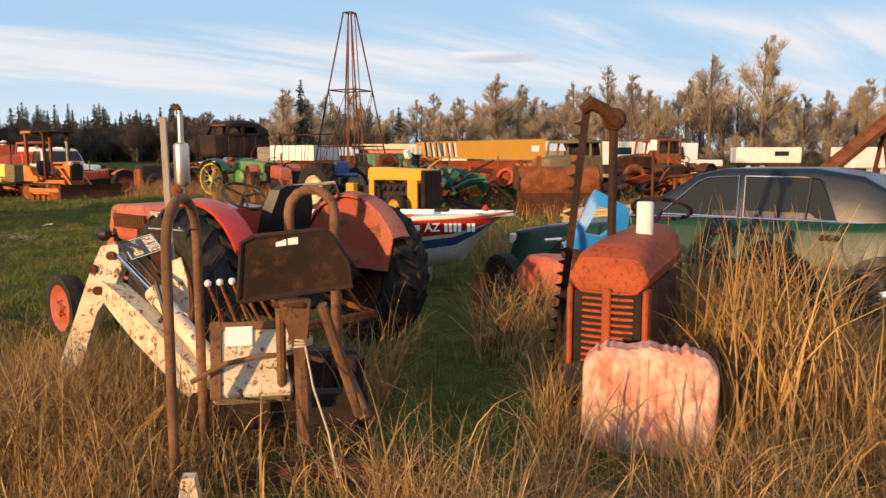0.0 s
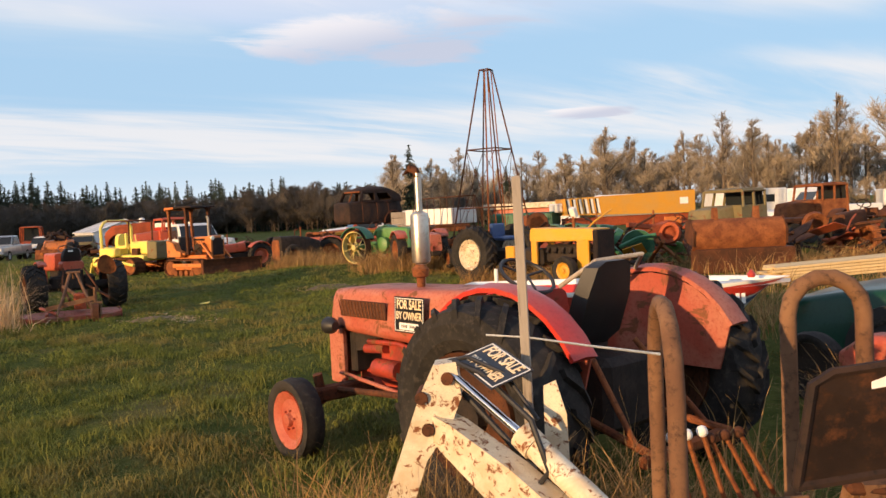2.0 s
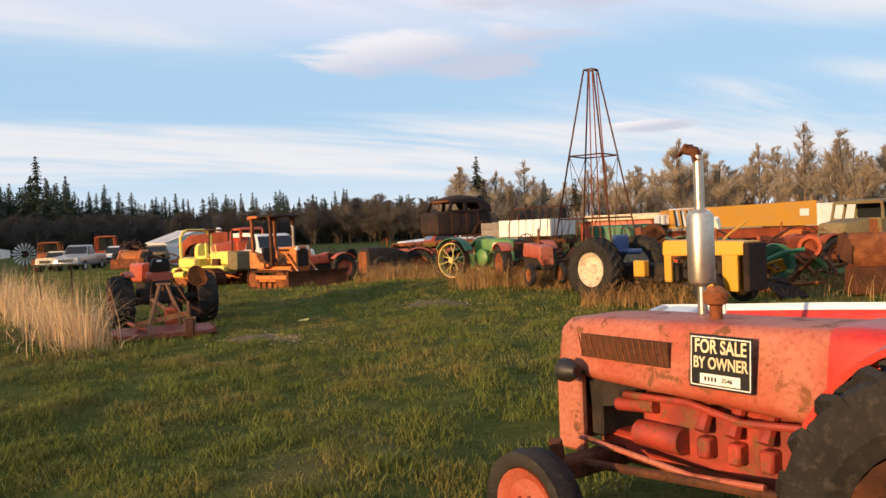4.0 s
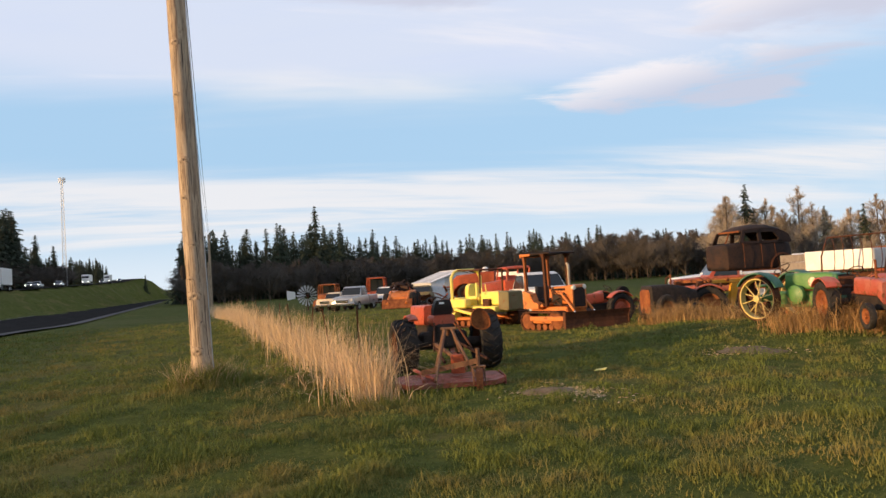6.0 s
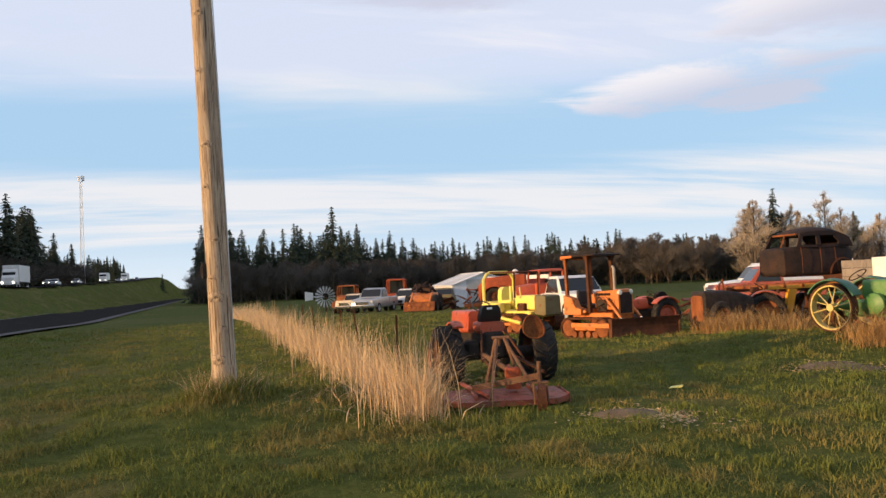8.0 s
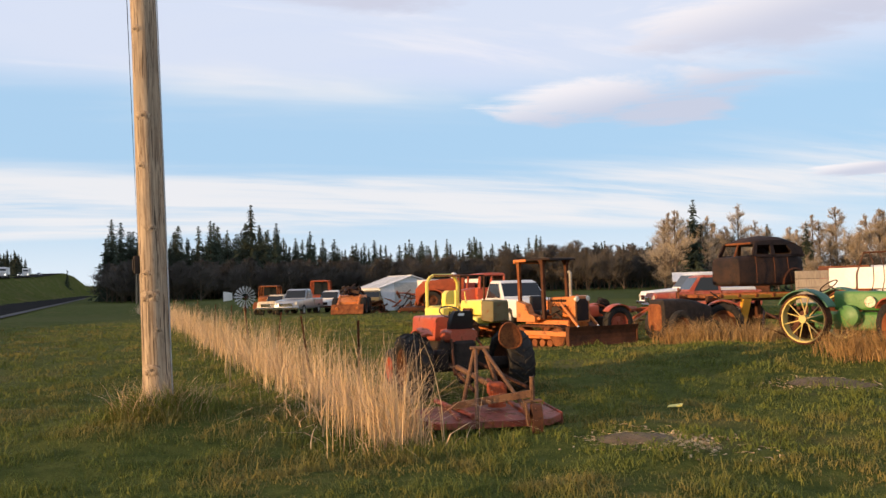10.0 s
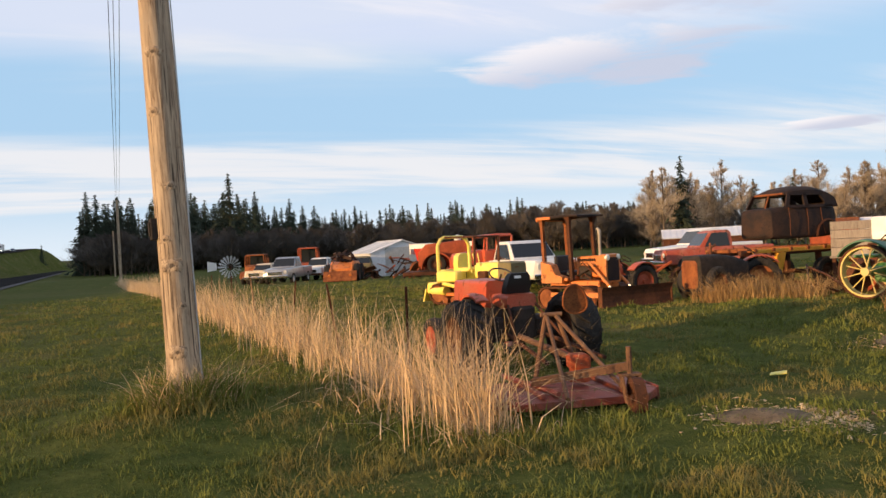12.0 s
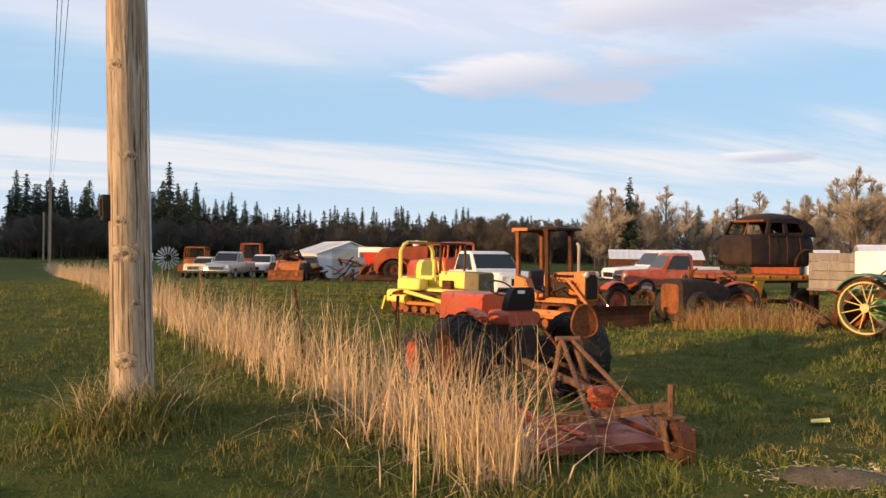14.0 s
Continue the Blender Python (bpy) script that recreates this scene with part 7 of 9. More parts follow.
def white_bed():
    t = thing("truck_bed", -5.55, 27.4, None, (0.9, -0.40), "rust-streaked white truck bed on a rusty chassis", "truck bed")
    for s in (-1, 1):
        bm = nb()
        box(bm, (0, s * 0.7, 1.42), (1.85, 0.05, 0.50), bevel=0.012)
        part("side_panel", bm, WHITE, t)
        bm = nb()
        box(bm, (s * 0.91, 0, 1.42), (0.05, 1.4, 0.50), bevel=0.012)
        part("end_panel", bm, WHITE, t)
    bm = nb()
    box(bm, (0, 0, 1.18), (1.85, 1.4, 0.06)), box(bm, (0, 0, 1.0), (2.4, 0.7, 0.16), bevel=0.02)
    part("floor", bm, RUST_DARK, t)
    for x, s in ((-0.5, 1), (-0.5, -1), (1.0, 1), (1.0, -1)):
        wheel(t, (x, s * 0.6, 0.40), 0.40, 0.2, 0.24, RUST_DARK, (0, s, 0), spokes=10)
    bm = nb()
    for x in (-0.5, 1.0):
        rod(bm, (x, -0.6, 0.4), (x, 0.6, 0.4), 0.05)
        for s in (-1, 1):
            box(bm, (x, s * 0.35, 0.7), (0.12, 0.1, 0.6))
    part("axles", bm, RUST_DARK, t)
    t = thing("hay_rake", -4.9, 25.6, None, (1, 0.1), "tangle of rusty hay rake bars above the truck bed", "rake")
    bm = nb()
    tube(bm, [(-1.2, 0, 0), (-1.15, 0, 1.5), (-1.0, 0, 1.95), (0.8, 0.1, 2.0), (0.95, 0.1, 1.5), (1.0, 0.1, 0)], 0.02)
    part("frame", bm, RUST_DARK, t)
    for i in range(9):
        bm = nb()
        tube(bm, [(-0.9 + i * 0.2, 0.05, 1.98), (-0.85 + i * 0.2, -0.25, 1.75), (-0.85 + i * 0.2, -0.3, 1.35), (-0.9 + i * 0.2, -0.15, 1.05)], 0.010, 5)
        part("tine", bm, RUST_DARK, t)


white_bed()

# ---- derrick ----


def derrick():
    t = thing("windmill_tower", -3.62, 25.75, None, (0.93, -0.36), "tall rusty steel windmill tower without its wheel", "tower")
    top, ringz = 5.75, 3.35
    corners = ((1, 1), (-1, 1), (-1, -1), (1, -1))
    for sx, sy in corners:
        bm = nb()
        tube(bm, [(sx * 0.98, sy * 0.98, 0), (sx * 0.50, sy * 0.50, ringz), (sx * 0.14, sy * 0.14, top)], 0.024, 6)
        part("leg", bm, RUST_DARK, t)
    for z, hw in ((ringz, 0.50), (top, 0.14), (1.6, 0.74)):
        for (ax, ay), (bx, by) in zip(corners, corners[1:] + corners[:1]):
            bm = nb()
            rod(bm, (ax * hw, ay * hw, z), (bx * hw, by * hw, z), 0.020)
            part("girt", bm, RUST_DARK, t)
    for (ax, ay), (bx, by) in zip(corners, corners[1:] + corners[:1]):
        bm = nb()
        rod(bm, (ax * 0.50, ay * 0.50, ringz), (bx * 0.93, by * 0.93, 0.3), 0.009, None, 5)
        rod(bm, (bx * 0.50, by * 0.50, ringz), (ax * 0.93, ay * 0.93, 0.3), 0.009, None, 5)
        part("brace", bm, RUST_DARK, t)
    for x, y in ((0.05, 0.0), (-0.06, 0.03), (0.0, -0.09), (0.12, 0.1)):
        bm = nb()
        rod(bm, (x * 3, y * 3, 0), (x, y, top), 0.018, None, 6)
        part("pump_rod", bm, RUST, t)


derrick()

# ---- vehicles and junk farther off ----


def pickup(x, y, heading, paint, label, L=5.0, H=1.75, W=1.9, old=False, lights=True, bed=True, z=None, category="pickup truck", group=""):
    t = thing("pickup_truck", x, y, z, heading, label, category, group)
    k = H / 1.75
    bm = nb()
    loft(bm, [(L / 2, W * 0.40, 0.45, 0.85, 0.07, 0.92), (L / 2 - 0.1, W * 0.48, 0.40, 1.0, 0.09, 0.90), (L * 0.20, W * 0.5, 0.38, 1.08 * k, 0.08, 0.92), (L * 0.02, W * 0.5, 0.38, 1.10 * k, 0.08, 0.92), (-L * 0.12, W * 0.5, 0.38, 1.10 * k, 0.08, 0.94)])
    part("body", bm, paint, t, smooth=True)
    if bed:
        bm = nb()
        loft(bm, [(-L * 0.13, W * 0.5, 0.42, 1.08 * k, 0.06, 0.97), (-L * 0.49, W * 0.5, 0.42, 1.08 * k, 0.06, 0.97), (-L * 0.5, W * 0.47, 0.45, 1.05 * k, 0.06, 0.97)])
        part("cargo_bed", bm, paint, t, smooth=True)
    bm = nb()
    r = 0.14 if old else 0.07
    loft(bm, [(L * 0.17, W * 0.42, 1.05 * k, 1.08 * k + 0.03, 0.012, 0.97), (L * 0.07, W * 0.44, 1.05 * k, H - 0.06, r, 0.84), (L * 0.02, W * 0.44, 1.05 * k, H, r, 0.82), (-L * 0.10, W * 0.44, 1.05 * k, H, r, 0.82), (-L * 0.125, W * 0.43, 1.05 * k, H - 0.08, r, 0.84)])
    part("cab", bm, paint, t, smooth=True)
    bm = nb()
    z0, z1 = 1.10 * k, H - 0.10
    tri_panel(bm, [V((L * 0.168, W * 0.39, z0 + 0.02)), V((L * 0.168, -W * 0.39, z0 + 0.02)), V((L * 0.082, -W * 0.35, z1)), V((L * 0.082, W * 0.35, z1))])
    part("windscreen", bm, GLASS_DARK, t)
    for s in (-1, 1):
        bm = nb()
        tri_panel(bm, [V((L * 0.13, s * W * 0.440, z0)), V((L * 0.055, s * W * 0.394, z1)), V((-L * 0.085, s * W * 0.394, z1)), V((-L * 0.10, s * W * 0.445, z0))])
        part("side_window", bm, GLASS_DARK, t)
        for x_ in (L * 0.31, -L * 0.30):
            wheel(t, (x_, s * (W * 0.5 - 0.11), 0.36), 0.36, 0.22, 0.21, GALV if not old else RUST_DARK, (0, s, 0), dish=0.08)
        bm = nb()
        if lights:
            lathe(bm, [(0.10, 0), (0.10, 0.03)], (L / 2 - 0.03, s * W * 0.36, 0.80), (1, 0, 0), 12)
            part("headlight", bm, LAMP_WARM, t, smooth=True)
        else:
            bm.free()
    bm = nb()
    box(bm, (L / 2 + 0.01, 0, 0.72), (0.05, W * 0.5, 0.22), bevel=0.01)
    part("grille", bm, CHROME if lights else BLACKENED, t)
    bm = nb()
    box(bm, (L / 2 + 0.05, 0, 0.50), (0.10, W * 0.96, 0.14), bevel=0.02)
    part("bumper", bm, CHROME if lights else RUST_DARK, t)
    return t


def boxy_truck(x, y, heading, paint, label, H=2.3, category="truck", name="old_truck"):
    """An upright old cab with a flat bed."""
    t = thing(name, x, y, None, heading, label, category)
    bm = nb()
    loft(bm, [(2.2, 0.40, 0.7, 1.2, 0.06, 0.9), (2.1, 0.5, 0.62, 1.35, 0.08, 0.85), (1.2, 0.55, 0.6, 1.45, 0.08, 0.85)])
    part("nose", bm, paint, t, smooth=True)
    bm = nb()
    loft(bm, [(1.25, 0.80, 0.6, 1.45, 0.06, 0.95), (0.2, 0.82, 0.6, 1.45, 0.06, 0.95)])
    part("cab_base", bm, paint, t, smooth=True)
    bm = nb()
    loft(bm, [(1.15, 0.76, H - 0.12, H - 0.04, 0.03, 0.92), (0.7, 0.78, H - 0.12, H, 0.04, 0.88), (0.2, 0.76, H - 0.12, H - 0.02, 0.04, 0.9)])
    part("cab_roof", bm, paint, t, smooth=True)
    for px_, s in ((1.17, 1), (1.17, -1), (0.24, 1), (0.24, -1), (0.72, 1), (0.72, -1)):
        bm = nb()
        rod(bm, (px_, s * 0.76, 1.4), (px_ - 0.05, s * 0.70, H - 0.08), 0.04)
        part("pillar", bm, paint, t)
    bm = nb()
    tri_panel(bm, [V((0.22, 0.7, 1.45)), V((0.22, -0.7, 1.45)), V((0.24, -0.66, H - 0.1)), V((0.24, 0.66, H - 0.1))])
    part("rear_window", bm, GLASS_DARK, t)
    for s in (-1, 1):
        bm = nb()
        rs = [[V((1.7 + 0.5 * math.cos(radians(a)), s * y_, 0.5 + 0.5 * math.sin(radians(a)))) for y_ in (0.5, 0.85)] + [V((1.7 + 0.46 * math.cos(radians(a)), s * y_, 0.5 + 0.46 * math.sin(radians(a)))) for y_ in (0.85, 0.5)] for a in range(0, 181, 20)]
        rings(bm, rs if s > 0 else [r[::-1] for r in rs])
        part("fender", bm, paint, t, smooth=True)
        for x_ in (1.7, -1.0):
            wheel(t, (x_, s * 0.72, 0.42), 0.42, 0.22, 0.24, RUST_DARK, (0, s, 0))
    bm = nb()
    box(bm, (-0.9, 0, 0.92), (2.2, 1.8, 0.12), bevel=0.02)
    box(bm, (0.4, 0, 0.62), (3.6, 0.7, 0.16), bevel=0.02)
    part("flatbed", bm, RUST_DARK, t)
    return t


def junk_tractor(x, y, heading, paint, label, s=1.0, rimmat=None, name="junk_tractor"):
    """A plain old row-crop tractor."""
    t = thing(name, x, y, None, heading, label, "tractor")
    bm = nb()
    loft(bm, [(0.4 * s, 0.2 * s, 0.75 * s, 1.15 * s, 0.06 * s, 0.85), (1.5 * s, 0.2 * s, 0.72 * s, 1.10 * s, 0.06 * s, 0.85), (1.75 * s, 0.19 * s, 0.55 * s, 1.05 * s, 0.06 * s, 0.88)])
    part("hood", bm, paint, t, smooth=True)
    bm = nb()
    box(bm, (0.8 * s, 0, 0.58 * s), (1.9 * s, 0.3 * s, 0.34 * s), bevel=0.04 * s)
    rod(bm, (0, -0.65 * s, 0.55 * s), (0, 0.65 * s, 0.55 * s), 0.09 * s, None, 10)
    part("chassis", bm, DARK, t)
    for q in (-1, 1):
        wheel(t, (0, q * 0.68 * s, 0.55 * s), 0.55 * s, 0.30 * s, 0.34 * s, rimmat or RUST, (0, q, 0), lugs=14, name="rear_wheel")
        wheel(t, (1.6 * s, q * 0.45 * s, 0.3 * s), 0.3 * s, 0.14 * s, 0.18 * s, rimmat or RUST, (0, q, 0), name="front_wheel")
        fender(t, q * 0.5 * s, q * 0.85 * s, 0.60 * s, 0.55 * s, paint, 40, 140)
    bm = nb()
    pts = circle((0.1 * s, 0, 1.3 * s), (-0.6, 0, 0.8), 0.18 * s, 12)
    tube(bm, pts + [pts[0]], 0.014 * s, 5)
    rod(bm, (0.1 * s, 0, 1.3 * s), (0.45 * s, 0, 1.1 * s), 0.015 * s)
    part("steering_wheel", bm, BLACKENED, t)
    bm = nb()
    box(bm, (-0.25 * s, 0, 0.92 * s), (0.35 * s, 0.4 * s, 0.07 * s), bevel=0.02 * s)
    box(bm, (-0.42 * s, 0, 1.05 * s), (0.06 * s, 0.38 * s, 0.25 * s), bevel=0.02 * s)
    part("seat", bm, RUST_DARK, t)
    bm = nb()
    rod(bm, (1.15 * s, 0, 1.1 * s), (1.15 * s, 0, 1.55 * s), 0.03 * s)
    part("exhaust", bm, RUST, t)
    return t


def scrap_heap(x, y, w, d, h, n, seed, mats, label):
    """Tangled scrap: beams, pipes, plates and rims, each piece a part."""
    t = thing("scrap_heap", x, y, None, (1, 0), label, "scrap heap")
    rng = random.Random(seed)
    for i in range(n):
        bm = nb()
        px_, py_ = rng.uniform(-w / 2, w / 2), rng.uniform(-d / 2, d / 2)
        pz_ = rng.uniform(0.02, h) * (1 - 0.6 * abs(px_) / (w / 2))
        kind = rng.random()
        rot = Euler((rng.uniform(-0.5, 0.5), rng.uniform(-0.6, 0.6), rng.uniform(0, 3.1))).to_matrix()
        m = rng.choice(mats)
        if kind < 0.35:
            box(bm, (px_, py_, pz_), (rng.uniform(0.5, 1.5), rng.uniform(0.05, 0.14), rng.uniform(0.05, 0.14)), rot, 0.01)
            nm = "beam"
        elif kind < 0.6:
            a = rot @ V((rng.uniform(0.4, 0.9), 0, 0))
            c = V((px_, py_, pz_))
            tube(bm, [c - a, c + V((0, 0, 0.06)), c + a], rng.uniform(0.02, 0.05), 6)
            nm = "pipe"
        elif kind < 0.8:
            q = [rot @ V((sx * rng.uniform(0.2, 0.45), sy * rng.uniform(0.15, 0.35), 0)) + V((px_, py_, pz_)) for sx, sy in ((-1, -1), (1, -1), (1, 1), (-1, 1))]
            panel(bm, q, 0.02)
            nm = "plate"
        else:
            R = rng.uniform(0.2, 0.42)
            lathe(bm, [(R * 0.7, -0.06), (R, -0.07), (R, 0.07), (R * 0.7, 0.06), (R * 0.7, -0.06)], (px_, py_, max(pz_, R * 0.6)), rot @ V((0, 1, 0.2)), 18)
            nm = "rim"
        part(nm, bm, m, t)


SCRAP = [RUST, RUST_DARK, RUST_DARK, BLACKENED, RUST_RED]

# row beside the dozer and the hulk


def burnt_tractor():
    t = thing("burnt_tractor", -10.1, 25.2, None, (0.72, 0.69), "blackened tractor hulk with a square rusty end panel in tall grass", "tractor")
    t.matrix_world = t.matrix_world @ Matrix.Diagonal((0.72, 1, 1, 1))
    bm = nb()
    loft(bm, [(-0.48, 0.34, 0.22, 0.98, 0.10, 0.9), (-0.42, 0.40, 0.16, 1.04, 0.10, 0.9), (0.35, 0.40, 0.18, 1.05, 0.12, 0.9), (0.95, 0.34, 0.25, 0.98, 0.12, 0.85), (1.45, 0.26, 0.32, 0.86, 0.10, 0.85)])
    part("hood", bm, DARK, t, "blackened sheet steel hood", smooth=True)
    bm = nb()
    rings(bm, [[p_ for p_ in rring(-0.49, 0.30, 0.30, 0.94, 0.12)], [p_ for p_ in rring(-0.53, 0.27, 0.33, 0.91, 0.11)]])
    part("end_panel", bm, RUST, t, "square rust-orange end panel", smooth=True)
    for s in (-1, 1):
        wheel(t, (0.0, s * 0.55, 0.40), 0.40, 0.22, 0.24, RUST_DARK, (0, s, 0), name="rear_wheel")
        wheel(t, (1.3, s * 0.40, 0.28), 0.28, 0.14, 0.17, RUST_DARK, (0, s, 0), name="front_wheel")
    bm = nb()
    rod(bm, (0.0, -0.55, 0.4), (0.0, 0.55, 0.4), 0.06), rod(bm, (1.3, -0.4, 0.28), (1.3, 0.4, 0.28), 0.05)
    tube(bm, [(0.5, 0.2, 1.03), (0.52, 0.2, 1.2), (0.6, 0.1, 1.26)], 0.025)
    part("axle", bm, RUST_DARK, t)


burnt_tractor()
junk_tractor(-9.2, 26.8, (-0.9, -0.3), RED, "red tractor with dark tyres among the scrap", 0.85)
junk_tractor(-4.9, 21.4, (0.5, -0.86), RED, "faded red tractor with rusty spoked wheels in tall grass", 0.8, RUST)
junk_tractor(-12.4, 27.6, (-0.6, -0.8), ORANGE_RED, "orange tractor with a red wheel behind the dozer", 0.8, ORANGE_RED)
pickup(-12.2, 40.0, (-0.85, -0.5), RED, "faded red pickup truck behind the scrap row", H=1.7, L=4.4, W=1.7)
pickup(-13.3, 44.4, (-0.8, -0.6), WHITE, "white pickup truck parked behind a red one", H=1.8)
scrap_heap(-13.8, 33.8, 4.0, 1.6, 0.9, 26, 4, SCRAP + [RED], "low heap of rusty scrap in dry grass")
pickup(-17.2, 32.2, (0.75, -0.66), WHITE, "pale pickup truck with a dark windscreen behind a yellow crawler", H=1.65, W=1.95)
t = boxy_truck(-18.2, 33.4, (-0.7, -0.7), ORANGE_RED, "old orange-red truck cab", 2.0)


def red_shell():
    t = thing("truck_front_clip", -20.9, 33.3, None, (-0.9, -0.42), "faded red front of an old truck on a rusty trailer", "truck part")
    bm = nb()
    loft(bm, [(0.9, 0.45, 0.9, 1.45, 0.1, 0.9), (0.6, 0.55, 0.9, 1.75, 0.12, 0.85), (-0.7, 0.62, 0.9, 1.85, 0.12, 0.85), (-1.0, 0.62, 0.9, 1.85, 0.1, 0.85)])
    part("hood", bm, RUST_RED, t, smooth=True)
    for s in (-1, 1):
        bm = nb()
        rs = [[V((0.2 + 0.6 * math.cos(radians(a)), s * y_, 0.85 + 0.6 * math.sin(radians(a)))) for y_ in (0.5, 0.9)] + [V((0.2 + 0.55 * math.cos(radians(a)), s * y_, 0.85 + 0.55 * math.sin(radians(a)))) for y_ in (0.9, 0.5)] for a in range(0, 181, 20)]
        rings(bm, rs if s > 0 else [r[::-1] for r in rs])
        part("fender", bm, RUST_RED, t, smooth=True)
        wheel(t, (0.2, s * 0.75, 1.0), 0.36, 0.2, 0.2, RUST_DARK, (0, s, 0))
        wheel(t, (-0.6, s * 0.8, 0.36), 0.36, 0.2, 0.2, RUST_DARK, (0, s, 0))
    bm = nb()
    box(bm, (0.0, 0, 0.68), (2.9, 1.7, 0.14), bevel=0.02)
    part("trailer_bed", bm, RUST_DARK, t)
    bm = nb()
    bmesh.ops.create_uvsphere(bm, u_segments=12, v_segments=8, radius=0.14, matrix=Matrix.Translation((-0.6, 0.1, 1.92)))
    part("white_dome", bm, WHITE, t, smooth=True)


red_shell()


def yellow_wreck():
    t = thing("wheel_loader", -33.6, 45.2, None, (0.42, -0.9), "rusty yellow loader wreck with brush piled on it", "loader")
    bm = nb()
    loft(bm, [(0.9, 0.5, 0.35, 0.75, 0.08), (0.5, 0.75, 0.35, 1.0, 0.1), (-0.6, 0.85, 0.4, 1.15, 0.1), (-1.3, 0.7, 0.45, 1.1, 0.1)])
    part("body", bm, ORANGE, t, smooth=True)
    for s in (-1, 1):
        wheel(t, (0.5, s * 0.85, 0.5), 0.5, 0.32, 0.28, RUST_DARK, (0, s, 0), lugs=14)
        wheel(t, (-0.9, s * 0.85, 0.5), 0.5, 0.32, 0.28, RUST_DARK, (0, s, 0), lugs=14)
        bm = nb()
        rod(bm, (0.2, s * 0.6, 1.1), (1.5, s * 0.6, 0.35), 0.09, None, 8)
        part("loader_arm", bm, ORANGE, t)
    bm = nb()
    panel(bm, [(1.5, -0.95, 0.05), (1.5, 0.95, 0.05), (1.3, 0.95, 0.6), (1.3, -0.95, 0.6)], 0.08)
    part("bucket", bm, RUST, t)
    h = thing("scrap_bundle", -33.6, 45.5, 1.08, (1, 0), "dark bundle of scrap piled on a loader", "scrap")
    rng = random.Random(9)
    for i in range(16):
        bm = nb()
        c = V((rng.uniform(-0.7, 0.7), rng.uniform(-0.5, 0.5), rng.uniform(0.06, 0.5)))
        box(bm, c, (rng.uniform(0.3, 0.8), 0.12, rng.uniform(0.1, 0.25)), Euler((rng.uniform(-1, 1), rng.uniform(-1, 1), rng.uniform(0, 3))).to_matrix(), 0.01)
        part("chunk", bm, BLACKENED, h)


yellow_wreck()
pickup(-41.5, 50.0, (0.35, -0.94), SILVER, "silver pickup truck parked at the end of the row", H=1.75, L=5.4)
pickup(-44.6, 51.4, (0.3, -0.95), CREAM, "small tan car beside the silver pickup", H=1.45, L=4.2, W=1.6)
boxy_truck(-47.6, 54.4, (0.35, -0.94), RUST, "old rusty truck with an empty cab", 2.25)
boxy_truck(-45.8, 58.4, (0.4, -0.92), RUST_RED, "rusty red truck cab behind the silver pickup", 2.6)
pickup(-44.0, 57.2, (0.3, -0.95), WHITE, "white and rust car body among the wrecks", H=1.7, old=True, lights=False)
pickup(-41.3, 56.2, (0.5, -0.86), RUST_RED, "rusty red car wreck in the far row", H=1.5, old=True, lights=False)
pickup(-38.2, 54.0, (0.5, -0.86), OLIVE, "faded olive car wreck in the far row", H=1.5, old=True, lights=False)
scrap_heap(-31.0, 47.5, 5.0, 2.0, 1.3, 34, 11, SCRAP, "heap of rusty scrap beside a loader wreck")
scrap_heap(-27.6, 46.0, 4.5, 2.0, 1.2, 30, 12, SCRAP, "heap of rusty scrap beside a red wagon")
junk_tractor(-28.4, 49.5, (-0.8, -0.6), RED_BRIGHT, "red tractor in the far row of scrap", 1.0)


def feed_wagon():
    t = thing("farm_wagon", -31.2, 53.0, None, (0.95, -0.3), "red wagon with a white top rail", "wagon")
    bm = nb()
    rings(bm, [[V((x, -0.7, 0.9)), V((x, 0.7, 0.9)), V((x, 1.0, 1.75)), V((x, -1.0, 1.75))] for x in (-1.6, 1.6)])
    part("box", bm, RED_BRIGHT, t)
    bm = nb()
    for s in (-1, 1):
        box(bm, (0, s * 1.0, 1.85), (3.9, 0.08, 0.3), bevel=0.01)
    box(bm, (-1.95, 0, 1.7), (0.1, 2.0, 0.7), bevel=0.01)
    part("top_rail", bm, WHITE, t)
    for x_ in (-1.1, 1.1):
        for s in (-1, 1):
            wheel(t, (x_, s * 0.8, 0.4), 0.4, 0.2, 0.24, RED_BRIGHT, (0, s, 0))
    bm = nb()
    box(bm, (0, 0, 0.75), (3.2, 0.9, 0.3), bevel=0.02)
    rod(bm, (-1.1, -0.8, 0.4), (-1.1, 0.8, 0.4), 0.05), rod(bm, (1.1, -0.8, 0.4), (1.1, 0.8, 0.4), 0.05)
    part("running_gear", bm, RUST_DARK, t)


feed_wagon()


